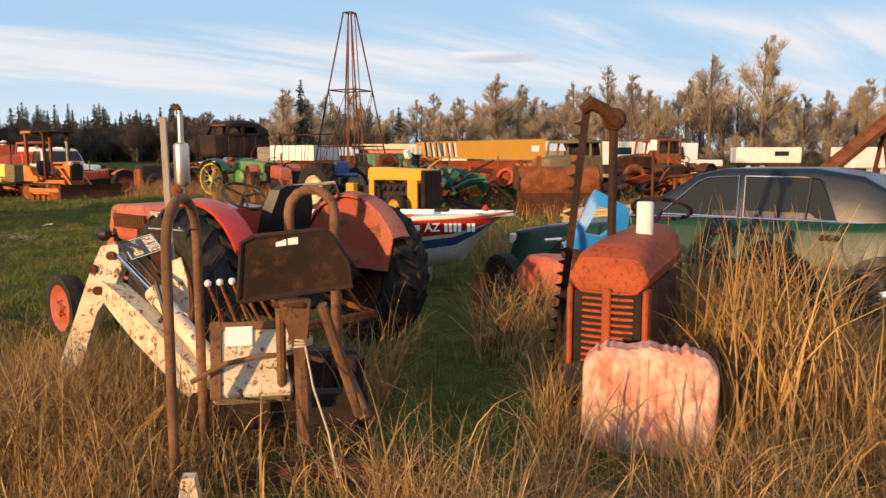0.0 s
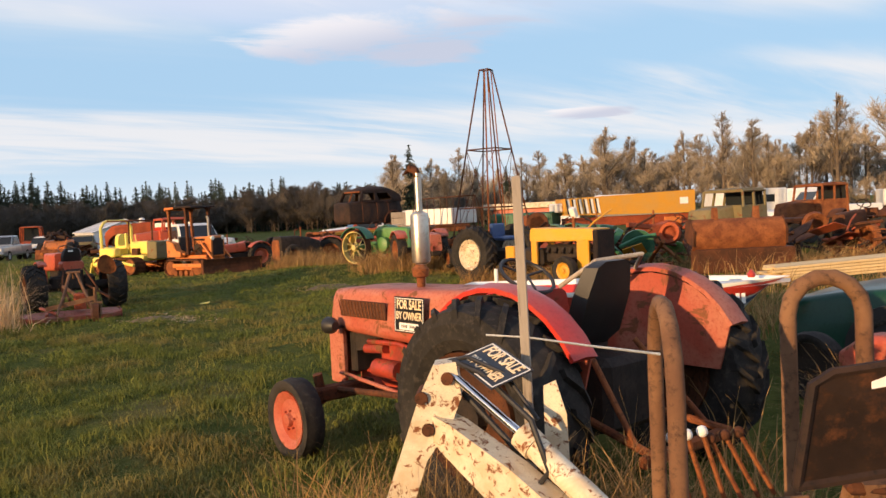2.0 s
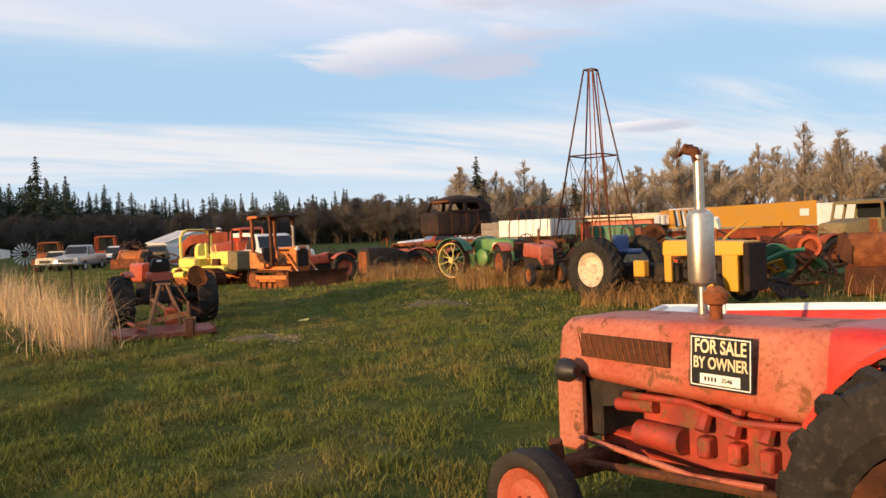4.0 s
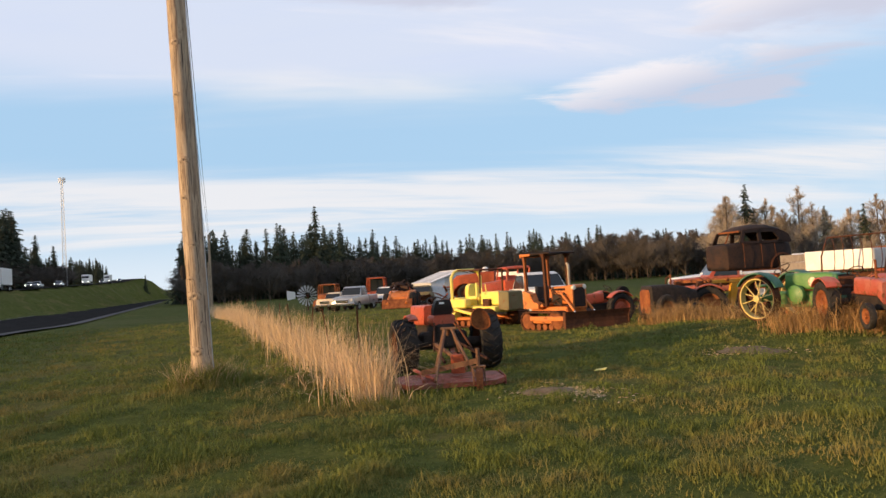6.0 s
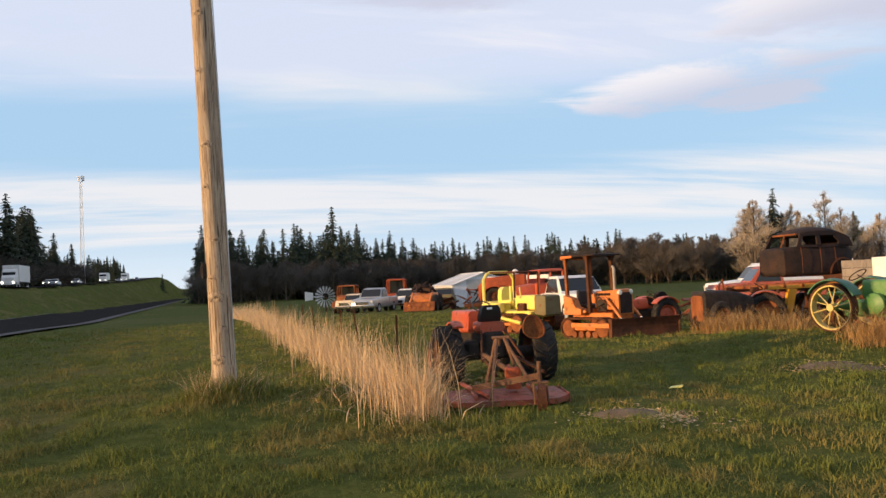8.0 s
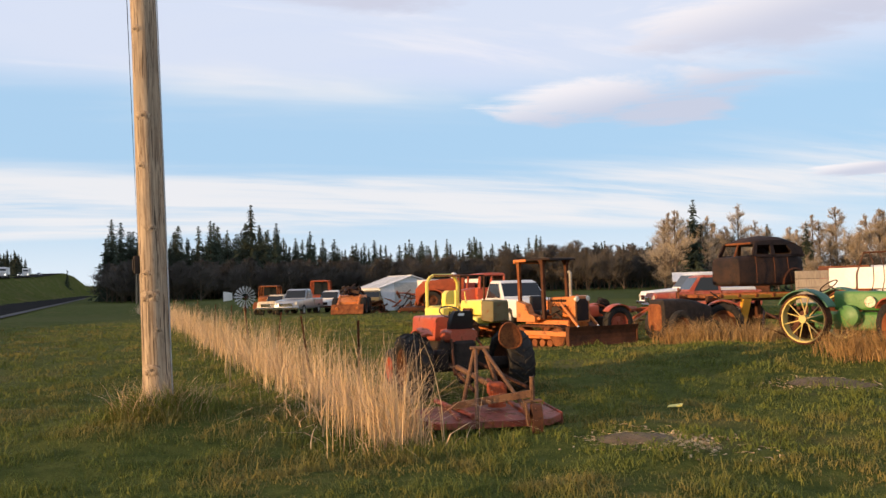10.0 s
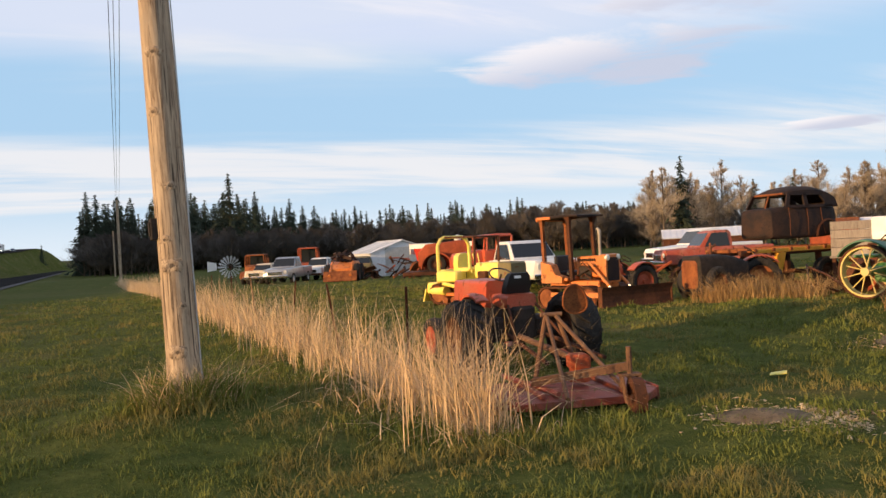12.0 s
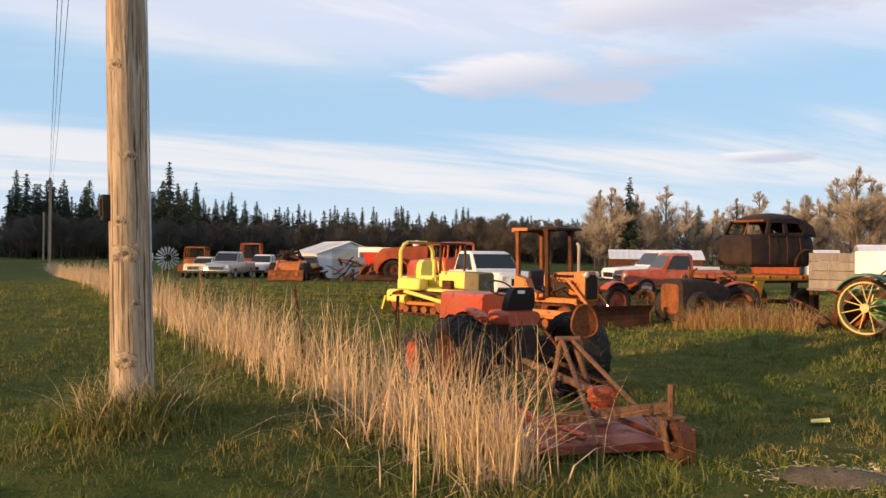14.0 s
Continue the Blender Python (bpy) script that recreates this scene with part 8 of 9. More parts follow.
def shed(x, y, heading, L, W, H, ridge, label, mat, roofmat, name="metal_shed"):
    t = thing(name, x, y, None, heading, label, "shed")
    for s in (-1, 1):
        bm = nb()
        box(bm, (0, s * (W / 2), H / 2), (L, 0.12, H))
        part("side_wall", bm, mat, t)
        bm = nb()
        prism(bm, [(-W / 2, 0), (W / 2, 0), (W / 2, H), (0, ridge), (-W / 2, H)], -0.06, 0.06)
        part("gable_wall", bm, mat, t, at=pose(s * L / 2, 0, 0, 0, 0, 90))
        bm = nb()
        panel(bm, [(-L / 2 - 0.2, 0, ridge + 0.05), (L / 2 + 0.2, 0, ridge + 0.05), (L / 2 + 0.2, s * (W / 2 + 0.2), H), (-L / 2 - 0.2, s * (W / 2 + 0.2), H)], 0.06)
        part("roof", bm, roofmat, t)
        for i in range(int(L / 0.6)):
            bm = nb()
            rod(bm, (-L / 2 + i * 0.6, 0, ridge + 0.07), (-L / 2 + i * 0.6, s * (W / 2 + 0.2), H + 0.02), 0.03, None, 4)
            part("roof_rib", bm, roofmat, t)
    bm = nb()
    box(bm, (L / 2 + 0.07, 0, 1.1), (0.05, W * 0.55, 2.0))
    part("door", bm, GALV, t)


shed(-38.6, 58.6, (0.75, -0.66), 6.0, 4.6, 1.75, 2.55, "white metal shed with a low gable roof", SHED, SHED)
shed(3.0, 96.0, (1, 0.1), 9.0, 5.0, 1.9, 2.9, "low grey-roofed farm shed at the wood's edge", GREY_WOOD, SHED)
shed(-9.0, 92.0, (1, 0.1), 4.0, 3.0, 1.8, 2.5, "small rusty red shed at the wood's edge", RUST_RED, RUST)
shed(-5.0, 93.0, (1, 0.1), 3.0, 2.4, 2.0, 2.4, "small white shed at the wood's edge", WHITE, SHED)
shed(-20.5, 92.0, (1, 0.25), 9.0, 4.0, 1.7, 2.5, "long low shed with a pale metal roof", RUST_DARK, SHED)


def windmill_head():
    t = thing("farm_windmill", -56.0, 60.3, None, (0.55, -0.84), "grey steel windmill wheel with its tail vane on a short stand", "windmill")
    c = V((0, 0, 1.45))
    for i in range(18):
        a = 2 * math.pi * i / 18
        d, s = V((0, math.cos(a), math.sin(a))), V((0, -math.sin(a), math.cos(a)))
        bm = nb()
        panel(bm, [c + d * 0.34 - s * 0.03, c + d * 0.34 + s * 0.03 + V((0.04, 0, 0)), c + d * 0.98 + s * 0.075 + V((0.08, 0, 0)), c + d * 0.98 - s * 0.075], 0.012)
        part("blade", bm, WINDMILL, t)
    for R in (0.35, 0.8):
        bm = nb()
        pts = circle(c - V((0.03, 0, 0)), (1, 0, 0), R, 24)
        tube(bm, pts + [pts[0]], 0.02, 5)
        part("wheel_ring", bm, GALV, t)
    bm = nb()
    rod(bm, c + V((0.05, 0, 0)), c - V((0.4, 0, 0)), 0.10, None, 10)
    rod(bm, (-0.3, 0, 0), (-0.3, 0, 1.45), 0.06)
    for a in (0, 120, 240):
        rod(bm, (-0.3 + 0.5 * math.cos(radians(a)), 0.5 * math.sin(radians(a)), 0), (-0.3, 0, 0.9), 0.03)
    part("hub_stand", bm, RUST_DARK, t)
    bm = nb()
    panel(bm, [(-0.9, -1.3, 1.2), (-0.9, -1.3, 1.85), (-0.9, -2.1, 2.0), (-0.9, -2.1, 1.1)], 0.02)
    rod(bm, c - V((0.4, 0, 0)), V((-0.9, -1.4, 1.5)), 0.03)
    part("tail_vane", bm, SIGN_WHITE, t)


windmill_head()

# scrap row behind the boat and the tractor


def long_yellow_box():
    t = thing("crane_boom_section", 0.85, 29.45, None, (0.93, 0.36), "long yellow box with hazard stripes on a rusty chassis", "truck body")
    bm = nb()
    rings(bm, [[V((-2.75, -0.5, 1.30)), V((-2.75, 0.5, 1.30)), V((-2.75, 0.5, 1.85)), V((-2.75, -0.5, 1.85))], [V((1.8, -0.5, 1.22)), V((1.8, 0.5, 1.22)), V((1.8, 0.5, 1.98)), V((1.8, -0.5, 1.98))]])
    b = part("box_side", bm, YELLOW, t, "weathered orange-yellow box")
    for i in range(6):
        bm = nb()
        x0 = -2.66 + i * 0.2
        panel(bm, [(x0, -0.506, 1.34), (x0 + 0.05, -0.506, 1.34), (x0 - 0.02, -0.506, 1.82), (x0 - 0.07, -0.506, 1.82)], 0.004)
        part("hazard_stripe", bm, SIGN_BLACK, b)
        bm = nb()
        panel(bm, [(x0 + 0.055, -0.506, 1.34), (x0 + 0.13, -0.506, 1.34), (x0 + 0.06, -0.506, 1.82), (x0 - 0.015, -0.506, 1.82)], 0.003)
        part("pale_stripe", bm, SIGN_WHITE, b)
    bm = nb()
    panel(bm, [(1.25, -0.508, 1.52), (1.55, -0.508, 1.52), (1.55, -0.508, 1.74), (1.25, -0.508, 1.74)], 0.004)
    part("pale_patch", bm, SIGN_WHITE, b)
    bm = nb()
    box(bm, (-2.9, 0, 1.56), (0.3, 0.6, 0.3), bevel=0.04)
    part("nose_block", bm, WHITE, t)
    bm = nb()
    box(bm, (-0.2, 0, 1.05), (4.8, 0.8, 0.3), bevel=0.02)
    box(bm, (1.0, 0, 0.75), (1.6, 1.3, 0.4), bevel=0.05)
    part("chassis", bm, RUST_RED, t)
    for x_ in (-2.0, 0.2, 1.3):
        for s in (-1, 1):
            wheel(t, (x_, s * 0.7, 0.45), 0.45, 0.24, 0.25, RUST_DARK, (0, s, 0))
    bm = nb()
    box(bm, (0.9, -0.68, 1.0), (0.6, 0.04, 0.22), bevel=0.01)
    part("orange_panel", bm, ORANGE, t)


long_yellow_box()


def rusty_bucket():
    t = thing("loader_bucket", 2.55, 19.9, None, (0.2, -1), "large rusty loader bucket on a rusty box beam", "bucket")
    bm = nb()
    rs = []
    for f in range(7):
        a = radians(-60 + f * 28)
        rs.append([V((0.30 * math.cos(a), -1.0, 0.82 + 0.36 * math.sin(a))), V((0.30 * math.cos(a), 1.0, 0.82 + 0.36 * math.sin(a))), V((0.27 * math.cos(a), 1.0, 0.82 + 0.33 * math.sin(a))), V((0.27 * math.cos(a), -1.0, 0.82 + 0.33 * math.sin(a)))])
    rings(bm, rs)
    part("shell", bm, RUST, t, smooth=True)
    for s in (-1, 1):
        bm = nb()
        panel(bm, [(0.3, s * 1.0, 0.6), (0.36, s * 1.0, 0.9), (0.1, s * 1.0, 1.2), (-0.2, s * 1.0, 1.15), (-0.3, s * 1.0, 0.7)], 0.03)
        part("side_plate", bm, RUST_DARK, t)
    bm = nb()
    box(bm, (0.1, 0.1, 0.27), (0.5, 2.1, 0.52), bevel=0.02)
    part("box_beam", bm, RUST_DARK, t)
    for y_ in (-0.5, 0.4):
        bm = nb()
        prism(bm, [(-0.1, 1.1), (0.1, 1.1), (0.05, 1.42), (-0.05, 1.42)], y_, y_ + 0.1)
        part("bracket", bm, RUST, t)


rusty_bucket()
scrap_heap(-0.4, 20.6, 3.0, 2.0, 1.25, 40, 21, SCRAP + [GREEN_DARK, YELLOW], "heap of rusty machine parts behind the boat")
scrap_heap(0.9, 22.6, 3.0, 2.0, 1.2, 36, 22, SCRAP + [GREEN], "heap of rusty machine parts in dry grass")
scrap_heap(5.2, 22.6, 5.0, 2.4, 1.1, 50, 23, SCRAP, "long heap of rusty frames and wheels")
scrap_heap(8.6, 19.0, 4.0, 2.4, 1.1, 34, 24, SCRAP, "heap of rusty frames in dry grass")
scrap_heap(-2.0, 23.6, 3.6, 1.6, 1.1, 34, 25, SCRAP + [RED], "rusty implements piled behind a yellow tractor")
scrap_heap(-6.0, 25.0, 4.0, 1.4, 1.0, 34, 26, SCRAP, "rusty wheels and beams behind a green tractor")
boxy_truck(4.0, 27.0, (-0.75, -0.66), OLIVE, "old olive truck with an empty cab", 1.95)
boxy_truck(7.5, 31.0, (-0.9, -0.4), RUST, "rusty old truck in the back row", 2.0)
junk_tractor(-1.5, 26.5, (0.9, -0.4), GREEN_DARK, "dark green tractor behind the yellow one", 0.95)
junk_tractor(1.9, 25.2, (-0.8, -0.6), RUST_RED, "rusty red tractor with a dark wheel", 0.9)
junk_tractor(6.8, 25.6, (-0.6, -0.8), RUST_DARK, "dark rusty tractor in the back row", 1.0)
junk_tractor(4.2, 11.8, (-0.7, -0.7), RED, "faded red tractor behind the sedan", 0.75)


def green_tank():
    t = thing("seed_drill_box", -2.9, 28.6, None, (0.95, -0.3), "dark green drill box on rusty wheels", "implement")
    bm = nb()
    loft(bm, [(-1.1, 0.35, 0.9, 1.5, 0.08, 1.1), (1.1, 0.35, 0.9, 1.5, 0.08, 1.1)])
    part("box", bm, GREEN_DARK, t)
    bm = nb()
    box(bm, (0, 0, 0.75), (2.2, 0.5, 0.3), bevel=0.02)
    part("frame", bm, RUST_DARK, t)
    for s in (-1, 1):
        wheel(t, (s * 1.0, 0, 0.5), 0.5, 0.12, 0.45, RUST, (1, 0, 0), spokes=10, flat=True)
    t = thing("flat_trailer", -3.4, 34.0, None, (0.97, -0.2), "long cream flat trailer body in the back row", "trailer")
    bm = nb()
    box(bm, (0, 0, 1.75), (3.4, 1.2, 0.22), bevel=0.02)
    part("deck", bm, CREAM, t)
    bm = nb()
    box(bm, (0, 0, 1.3), (2.6, 0.9, 0.7), bevel=0.05)
    part("chassis", bm, ORANGE_RED, t)
    for x_ in (-0.9, 0.9):
        for s in (-1, 1):
            wheel(t, (x_, s * 0.6, 0.45), 0.45, 0.22, 0.25, RUST_DARK, (0, s, 0))
    bm = nb()
    for x_ in (-0.9, 0.9):
        box(bm, (x_, 0, 0.75), (0.2, 1.1, 0.6))
    part("axle_mount", bm, RUST_DARK, t)


green_tank()


def box_trailer(x, y, heading, L, H, paint, label, z0=0.6):
    t = thing("box_trailer", x, y, None, heading, label, "trailer")
    bm = nb()
    box(bm, (0, 0, z0 + H / 2), (L, 2.3, H), bevel=0.05)
    part("box", bm, paint, t)
    bm = nb()
    box(bm, (0, 0, z0 - 0.1), (L * 0.96, 1.6, 0.2))
    part("chassis", bm, RUST_DARK, t)
    for s in (-1, 1):
        for x_ in (-L * 0.3, -L * 0.3 + 0.9):
            wheel(t, (x_, s * 0.95, 0.42), 0.42, 0.25, 0.24, GALV, (0, s, 0))
        bm = nb()
        box(bm, (L * 0.2, s * 1.155, z0 + H * 0.6), (0.9, 0.02, H * 0.3))
        part("window", bm, GLASS_DARK, t)
    bm = nb()
    rod(bm, (L * 0.42, 0, 0), (L * 0.42, 0, z0), 0.05)
    part("jack", bm, RUST_DARK, t)


box_trailer(19.0, 57.5, (1, -0.1), 4.2, 1.05, WHITE, "white travel trailer beyond the yard", 0.8)
box_trailer(24.6, 52.0, (1, 0.2), 6.0, 1.25, WHITE, "long white travel trailer beyond the yard")
box_trailer(13.0, 62.0, (1, 0), 4.5, 1.6, SHED, "pale blue-grey box trailer beyond the yard")
box_trailer(6.5, 44.0, (1, 0.1), 3.5, 1.2, WHITE, "white camper shell on a trailer", 0.9)
pickup(9.0, 40.0, (-0.9, -0.3), WHITE, "white van in the back row", H=1.9)
pickup(10.5, 15.8, (-0.85, 0.5), WHITE, "white car beyond the green sedan", H=1.45, L=4.6, W=1.75)


def raised_plank():
    t = thing("hay_elevator", 5.5, 10.5, None, (0.75, 0.66), "rusty hay elevator chute raised above the cars", "elevator")
    bm = nb()
    a, b = V((-1.2, 0, 1.0)), V((1.2, 0, 2.02))
    d = (b - a).normalized()
    s, u = V((0, 1, 0)), V((-d.z, 0, d.x))
    rings(bm, [[p - s * 0.11 + u * 0.05, p - s * 0.10 - u * 0.02, p + s * 0.10 - u * 0.02, p + s * 0.11 + u * 0.05, p + s * 0.09 + u * 0.005, p - s * 0.09 + u * 0.005] for p in (a, b)])
    part("chute", bm, RUST, t)
    for x_, z_ in ((-0.8, 1.0), (0.9, 1.82)):
        bm = nb()
        rod(bm, (x_, -0.3, 0), (x_, 0, z_), 0.03), rod(bm, (x_, 0.3, 0), (x_, 0, z_), 0.03)
        part("stand", bm, RUST_DARK, t)


raised_plank()
t = thing("bird_box", 3.6, 12.9, None, (1, 0), "small white box on a rusty post", "box")
bm = nb()
rod(bm, (0, 0, 0), (0, 0, 1.55), 0.025)
part("post", bm, RUST_DARK, t)
bm = nb()
box(bm, (0, 0, 1.62), (0.09, 0.09, 0.16), bevel=0.01)
part("box", bm, PAPER, t)

# ---- highway traffic and mast ----


def semi(x, y, heading, L, label, box_mat=WHITE, H=3.9):
    t = thing("semi_truck", x, y, None, heading, label, "truck", "traffic on the highway")
    bm = nb()
    box(bm, (-L * 0.1, 0, H / 2 + 0.5), (L * 0.75, 2.5, H - 1.1), bevel=0.06)
    part("trailer_box", bm, box_mat, t)
    bm = nb()
    loft(bm, [(L * 0.5, 1.05, 0.6, 1.7, 0.1, 0.9), (L * 0.42, 1.15, 0.6, 2.0, 0.1, 0.9), (L * 0.38, 1.15, 0.6, 3.0, 0.15, 0.9), (L * 0.29, 1.2, 0.6, 3.2, 0.15, 0.9)])
    cab_ = part("cab", bm, WHITE, t, smooth=True)
    bm = nb()
    box(bm, (L * 0.40, 0, 2.35), (0.3, 1.9, 0.6), bevel=0.05)
    part("windscreen", bm, GLASS_DARK, cab_)
    for x_ in (L * 0.42, L * 0.22, -L * 0.3, -L * 0.4):
        for s in (-1, 1):
            wheel(t, (x_, s * 1.0, 0.5), 0.5, 0.3, 0.28, GALV, (0, s, 0))
    for s in (-1, 1):
        bm = nb()
        lathe(bm, [(0.16, 0), (0.16, 0.05)], (L * 0.5, s * 0.8, 0.95), (1, 0, 0), 10)
        part("headlight", bm, HEADLAMP, t)


def lamp_mat():
    m, nt, bs = tree_of("lit_headlamp")
    bs.inputs["Base Color"].default_value = (0.9, 0.9, 0.8, 1)
    bs.inputs["Emission Color"].default_value = (1.0, 0.92, 0.75, 1)
    bs.inputs["Emission Strength"].default_value = 4.0
    return m


HEADLAMP = lamp_mat()


def on_highway(s, o):
    p = FENCE0 + U * s + N * o
    return p.x, p.y


semi(*on_highway(139, -33), -U, 11.0, "white box truck on the highway")
semi(*on_highway(262, -33), -U, 8.0, "white delivery truck with lit lamps on the highway", H=3.2)
semi(*on_highway(330, -33), -U, 9.0, "white truck with lit lamps farther along the highway", H=3.4)
for s, o in ((172, -32.5), (186, -36), (205, -33), (288, -36), (303, -32.5), (352, -35), (385, -33)):
    x, y = on_highway(s, o)
    c = pickup(x, y, -U, random.choice([SILVER, BLUE, WHITE]), "car with lit headlamps on the highway", H=1.5, L=4.5, category="car", group="traffic on the highway")
    for ch in c.children:
        if ch.name.startswith("headlight"):
            ch.data.materials[0] = HEADLAMP


def radio_mast():
    x, y = polar(58.9, 300)
    t = thing("radio_mast", x, y, None, (1, 0), "slender lattice radio mast beyond the highway", "mast")
    H = 37.0
    for k in range(3):
        a = radians(120 * k)
        bm = nb()
        rod(bm, (0.9 * math.cos(a), 0.9 * math.sin(a), 0), (0.35 * math.cos(a), 0.35 * math.sin(a), H), 0.09)
        part("leg", bm, GALV, t)
    bm = nb()
    n = 26
    for i in range(n):
        for k in range(3):
            r0, r1 = 0.9 - 0.55 * i / n, 0.9 - 0.55 * (i + 1) / n
            a0, a1 = radians(120 * k), radians(120 * (k + 1))
            rod(bm, (r0 * math.cos(a0), r0 * math.sin(a0), H * i / n), (r1 * math.cos(a1), r1 * math.sin(a1), H * (i + 1) / n), 0.045, None, 4)
    part("lattice", bm, GALV, t)
    for k in range(6):
        a = radians(60 * k)
        bm = nb()
        box(bm, (0.9 * math.cos(a), 0.9 * math.sin(a), H - 0.9), (0.3, 0.3, 1.8), bevel=0.03)
        part("antenna", bm, WHITE, t)


radio_mast()

# small things on the grass
t = thing("plastic_scrap", -7.79, 15.59, None, (1, 0.3), "crumpled yellow plastic scrap on the grass", "litter")
bm = nb()
panel(bm, [(-0.09, -0.04, 0.015), (0.08, -0.05, 0.03), (0.10, 0.03, 0.05), (-0.06, 0.05, 0.025)], 0.008)
part("sheet", bm, YELLOW_BRIGHT, t)
for x, y, w, d, lab, mt in ((-7.75, 13.72, 0.42, 0.24, "patch of bare soil with dead leaves", DIRT), (-6.3, 18.6, 0.6, 0.3, "flattened patch of dead grass", DIRT)):
    bm = nb()
    ring = [V((x + w * math.cos(a) * (1 + 0.25 * noise.noise((math.cos(a) * 2, math.sin(a) * 2, x))), y + d * math.sin(a) * (1 + 0.25 * noise.noise((math.cos(a) * 2, math.sin(a) * 2, y))), 0)) for a in [i * math.pi / 12 for i in range(24)]]
    ctr = V((x, y, 0))
    rs = [[ctr.lerp(p, f) for p in ring] for f in (0.05, 0.4, 0.7, 1.0)]
    for r, up in zip(rs, (0.035, 0.035, 0.028, 0.004)):
        for p in r:
            p.z = ground_z(p.x, p.y) + up
    rings(bm, rs, caps=False)
    tagged(part("soil_patch", bm, mt, None, smooth=True), lab, "soil", kind="structure")

# ---- grass ----
G = np.random.default_rng(7)
WALK = np.array([[1.38, 0.3], [-0.13, 1.54], [-2.27, 3.58], [-3.8, 4.75], [-5.5, 5.74], [-8.1, 7.32]])


def walk_distance(x, y):
    best = np.full(x.shape, 1e9)
    for a, b in zip(WALK, WALK[1:]):
        d = b - a
        f = np.clip(((x - a[0]) * d[0] + (y - a[1]) * d[1]) / (d @ d), 0, 1)
        best = np.minimum(best, np.hypot(x - a[0] - f * d[0], y - a[1] - f * d[1]))
    return best


def heights(x, y):
    return np.array([ground_z(a, b) for a, b in zip(x, y)])


def clump(x, y, s=1.0, seed=0.0):
    return np.array([noise.noise((a * s, b * s, seed)) for a, b in zip(x, y)])


def scatter(name, x, y, h, w, lean, mat, label, category, seed, bends=3, droop=0.35):
    me = grass_mesh(name, x, y, heights(x, y) - 0.01, h, w, lean, mat, seed, bends, droop)
    tagged(new(name, me), label, category, kind="stuff")


# short lawn: roots thin out with distance from the line walked
n = 520000
leg = G.uniform(0, len(WALK) - 1, n)
li = leg.astype(int)
base = WALK[li] + (WALK[li + 1] - WALK[li]) * (leg - li)[:, None]
reach, az = 0.7 + 44 * G.random(n) ** 2.1, np.radians(G.uniform(-14, 82, n))
x, y = base[:, 0] - np.sin(az) * reach, base[:, 1] + np.cos(az) * reach
off = (x - FENCE0.x) * N.x + (y - FENCE0.y) * N.y
keep = ~((x > -1.2) & (y < 9)) & (off > -11.4) & (y > 1.2 - 0.2 * x)
x, y, reach = x[keep], y[keep], reach[keep]
c = clump(x, y, 1.6, 3.0) + 0.5 * clump(x, y, 5.0, 8.0)
keep = G.random(len(x)) < np.clip(0.75 + 0.9 * c, 0.12, 1)
x, y, c, reach = x[keep], y[keep], c[keep], reach[keep]
far = 1 + walk_distance(x, y) / 11
h = (0.034 + 0.040 * G.random(len(x))) * np.clip(1.0 + 1.9 * c, 0.35, 3.0) * far ** 0.25
scatter("lawn_grass", x, y, h, (0.006 + 0.005 * G.random(len(x))) * far, G.uniform(0.2, 1.1, len(x)), GRASS, "short green grass of the field", "grass", 1, 2)

# tussocks standing above the lawn
n = 2600
leg = G.uniform(0.6, len(WALK) - 1, n)
li = np.minimum(leg.astype(int), len(WALK) - 2)
base = WALK[li] + (WALK[li + 1] - WALK[li]) * (leg - li)[:, None]
reach, az = 1.2 + 15 * G.random(n) ** 1.5, np.radians(G.uniform(-10, 75, n))
cx_, cy_ = base[:, 0] - np.sin(az) * reach, base[:, 1] + np.cos(az) * reach
keep = ~((cx_ > -1.4) & (cy_ < 9)) & (clump(cx_, cy_, 0.8, 21.0) > -0.12)
cx_, cy_ = cx_[keep], cy_[keep]
per = 24
x = np.repeat(cx_, per) + G.normal(0, 0.07, len(cx_) * per)
y = np.repeat(cy_, per) + G.normal(0, 0.07, len(cy_) * per)
h = np.repeat(G.uniform(0.07, 0.145, len(cx_)), per) * G.uniform(0.6, 1.1, len(x))
scatter("grass_tussocks", x, y, h, 0.007 + 0.005 * G.random(len(x)), G.uniform(0.2, 1.2, len(x)), GRASS, "taller tufts of green grass in the field", "grass", 15, 2)

# tall dry grass by the backhoe and the hulk
n = 92000
x, y = G.uniform(-2.4, 6.5, n), G.uniform(1.0, 7.2, n)
d = walk_distance(x, y)
c = clump(x, y, 1.3, 1.0)
gap = ((x > 0.66) & (x < 1.55) & (y > 3.45 + 0.25 * np.sin(x * 9))) | ((x < 0.6) & (y > 5.3)) | (x < -1.62)
keep = (d > 0.62) & (G.random(n) < np.clip(np.where(x < 0.2, 0.72, 0.50) + 0.9 * c, 0.10, 1)) & ~gap & ((y - 0.3) > 0.4 * np.abs(x - 1.4)) & ((x > 0.2) | (y > 2.2)) & ((x > -0.6) | (y > 3.5))
x, y, c, d = x[keep], y[keep], c[keep], d[keep]
h = (0.24 + 0.30 * G.random(len(x))) * np.clip(1 + 0.8 * c, 0.6, 1.6) * np.where((x > 2.4) & (x < 3.4) & (y > 4.4), 1.45, np.where(x > 3.3, 0.62, 1.0)) * np.clip(d / 1.7, 0.42, 1.0) * np.where(x < 0, 1.2, 1.0)
scatter("dry_grass", x, y, h, 0.004 + 0.0055 * G.random(len(x)), np.where(G.random(len(x)) < 0.18, G.uniform(1.2, 2.0, len(x)), G.uniform(0.12, 1.1, len(x))), STRAW, "tangled dry golden grass round the machines", "grass", 2, 4, 0.5)
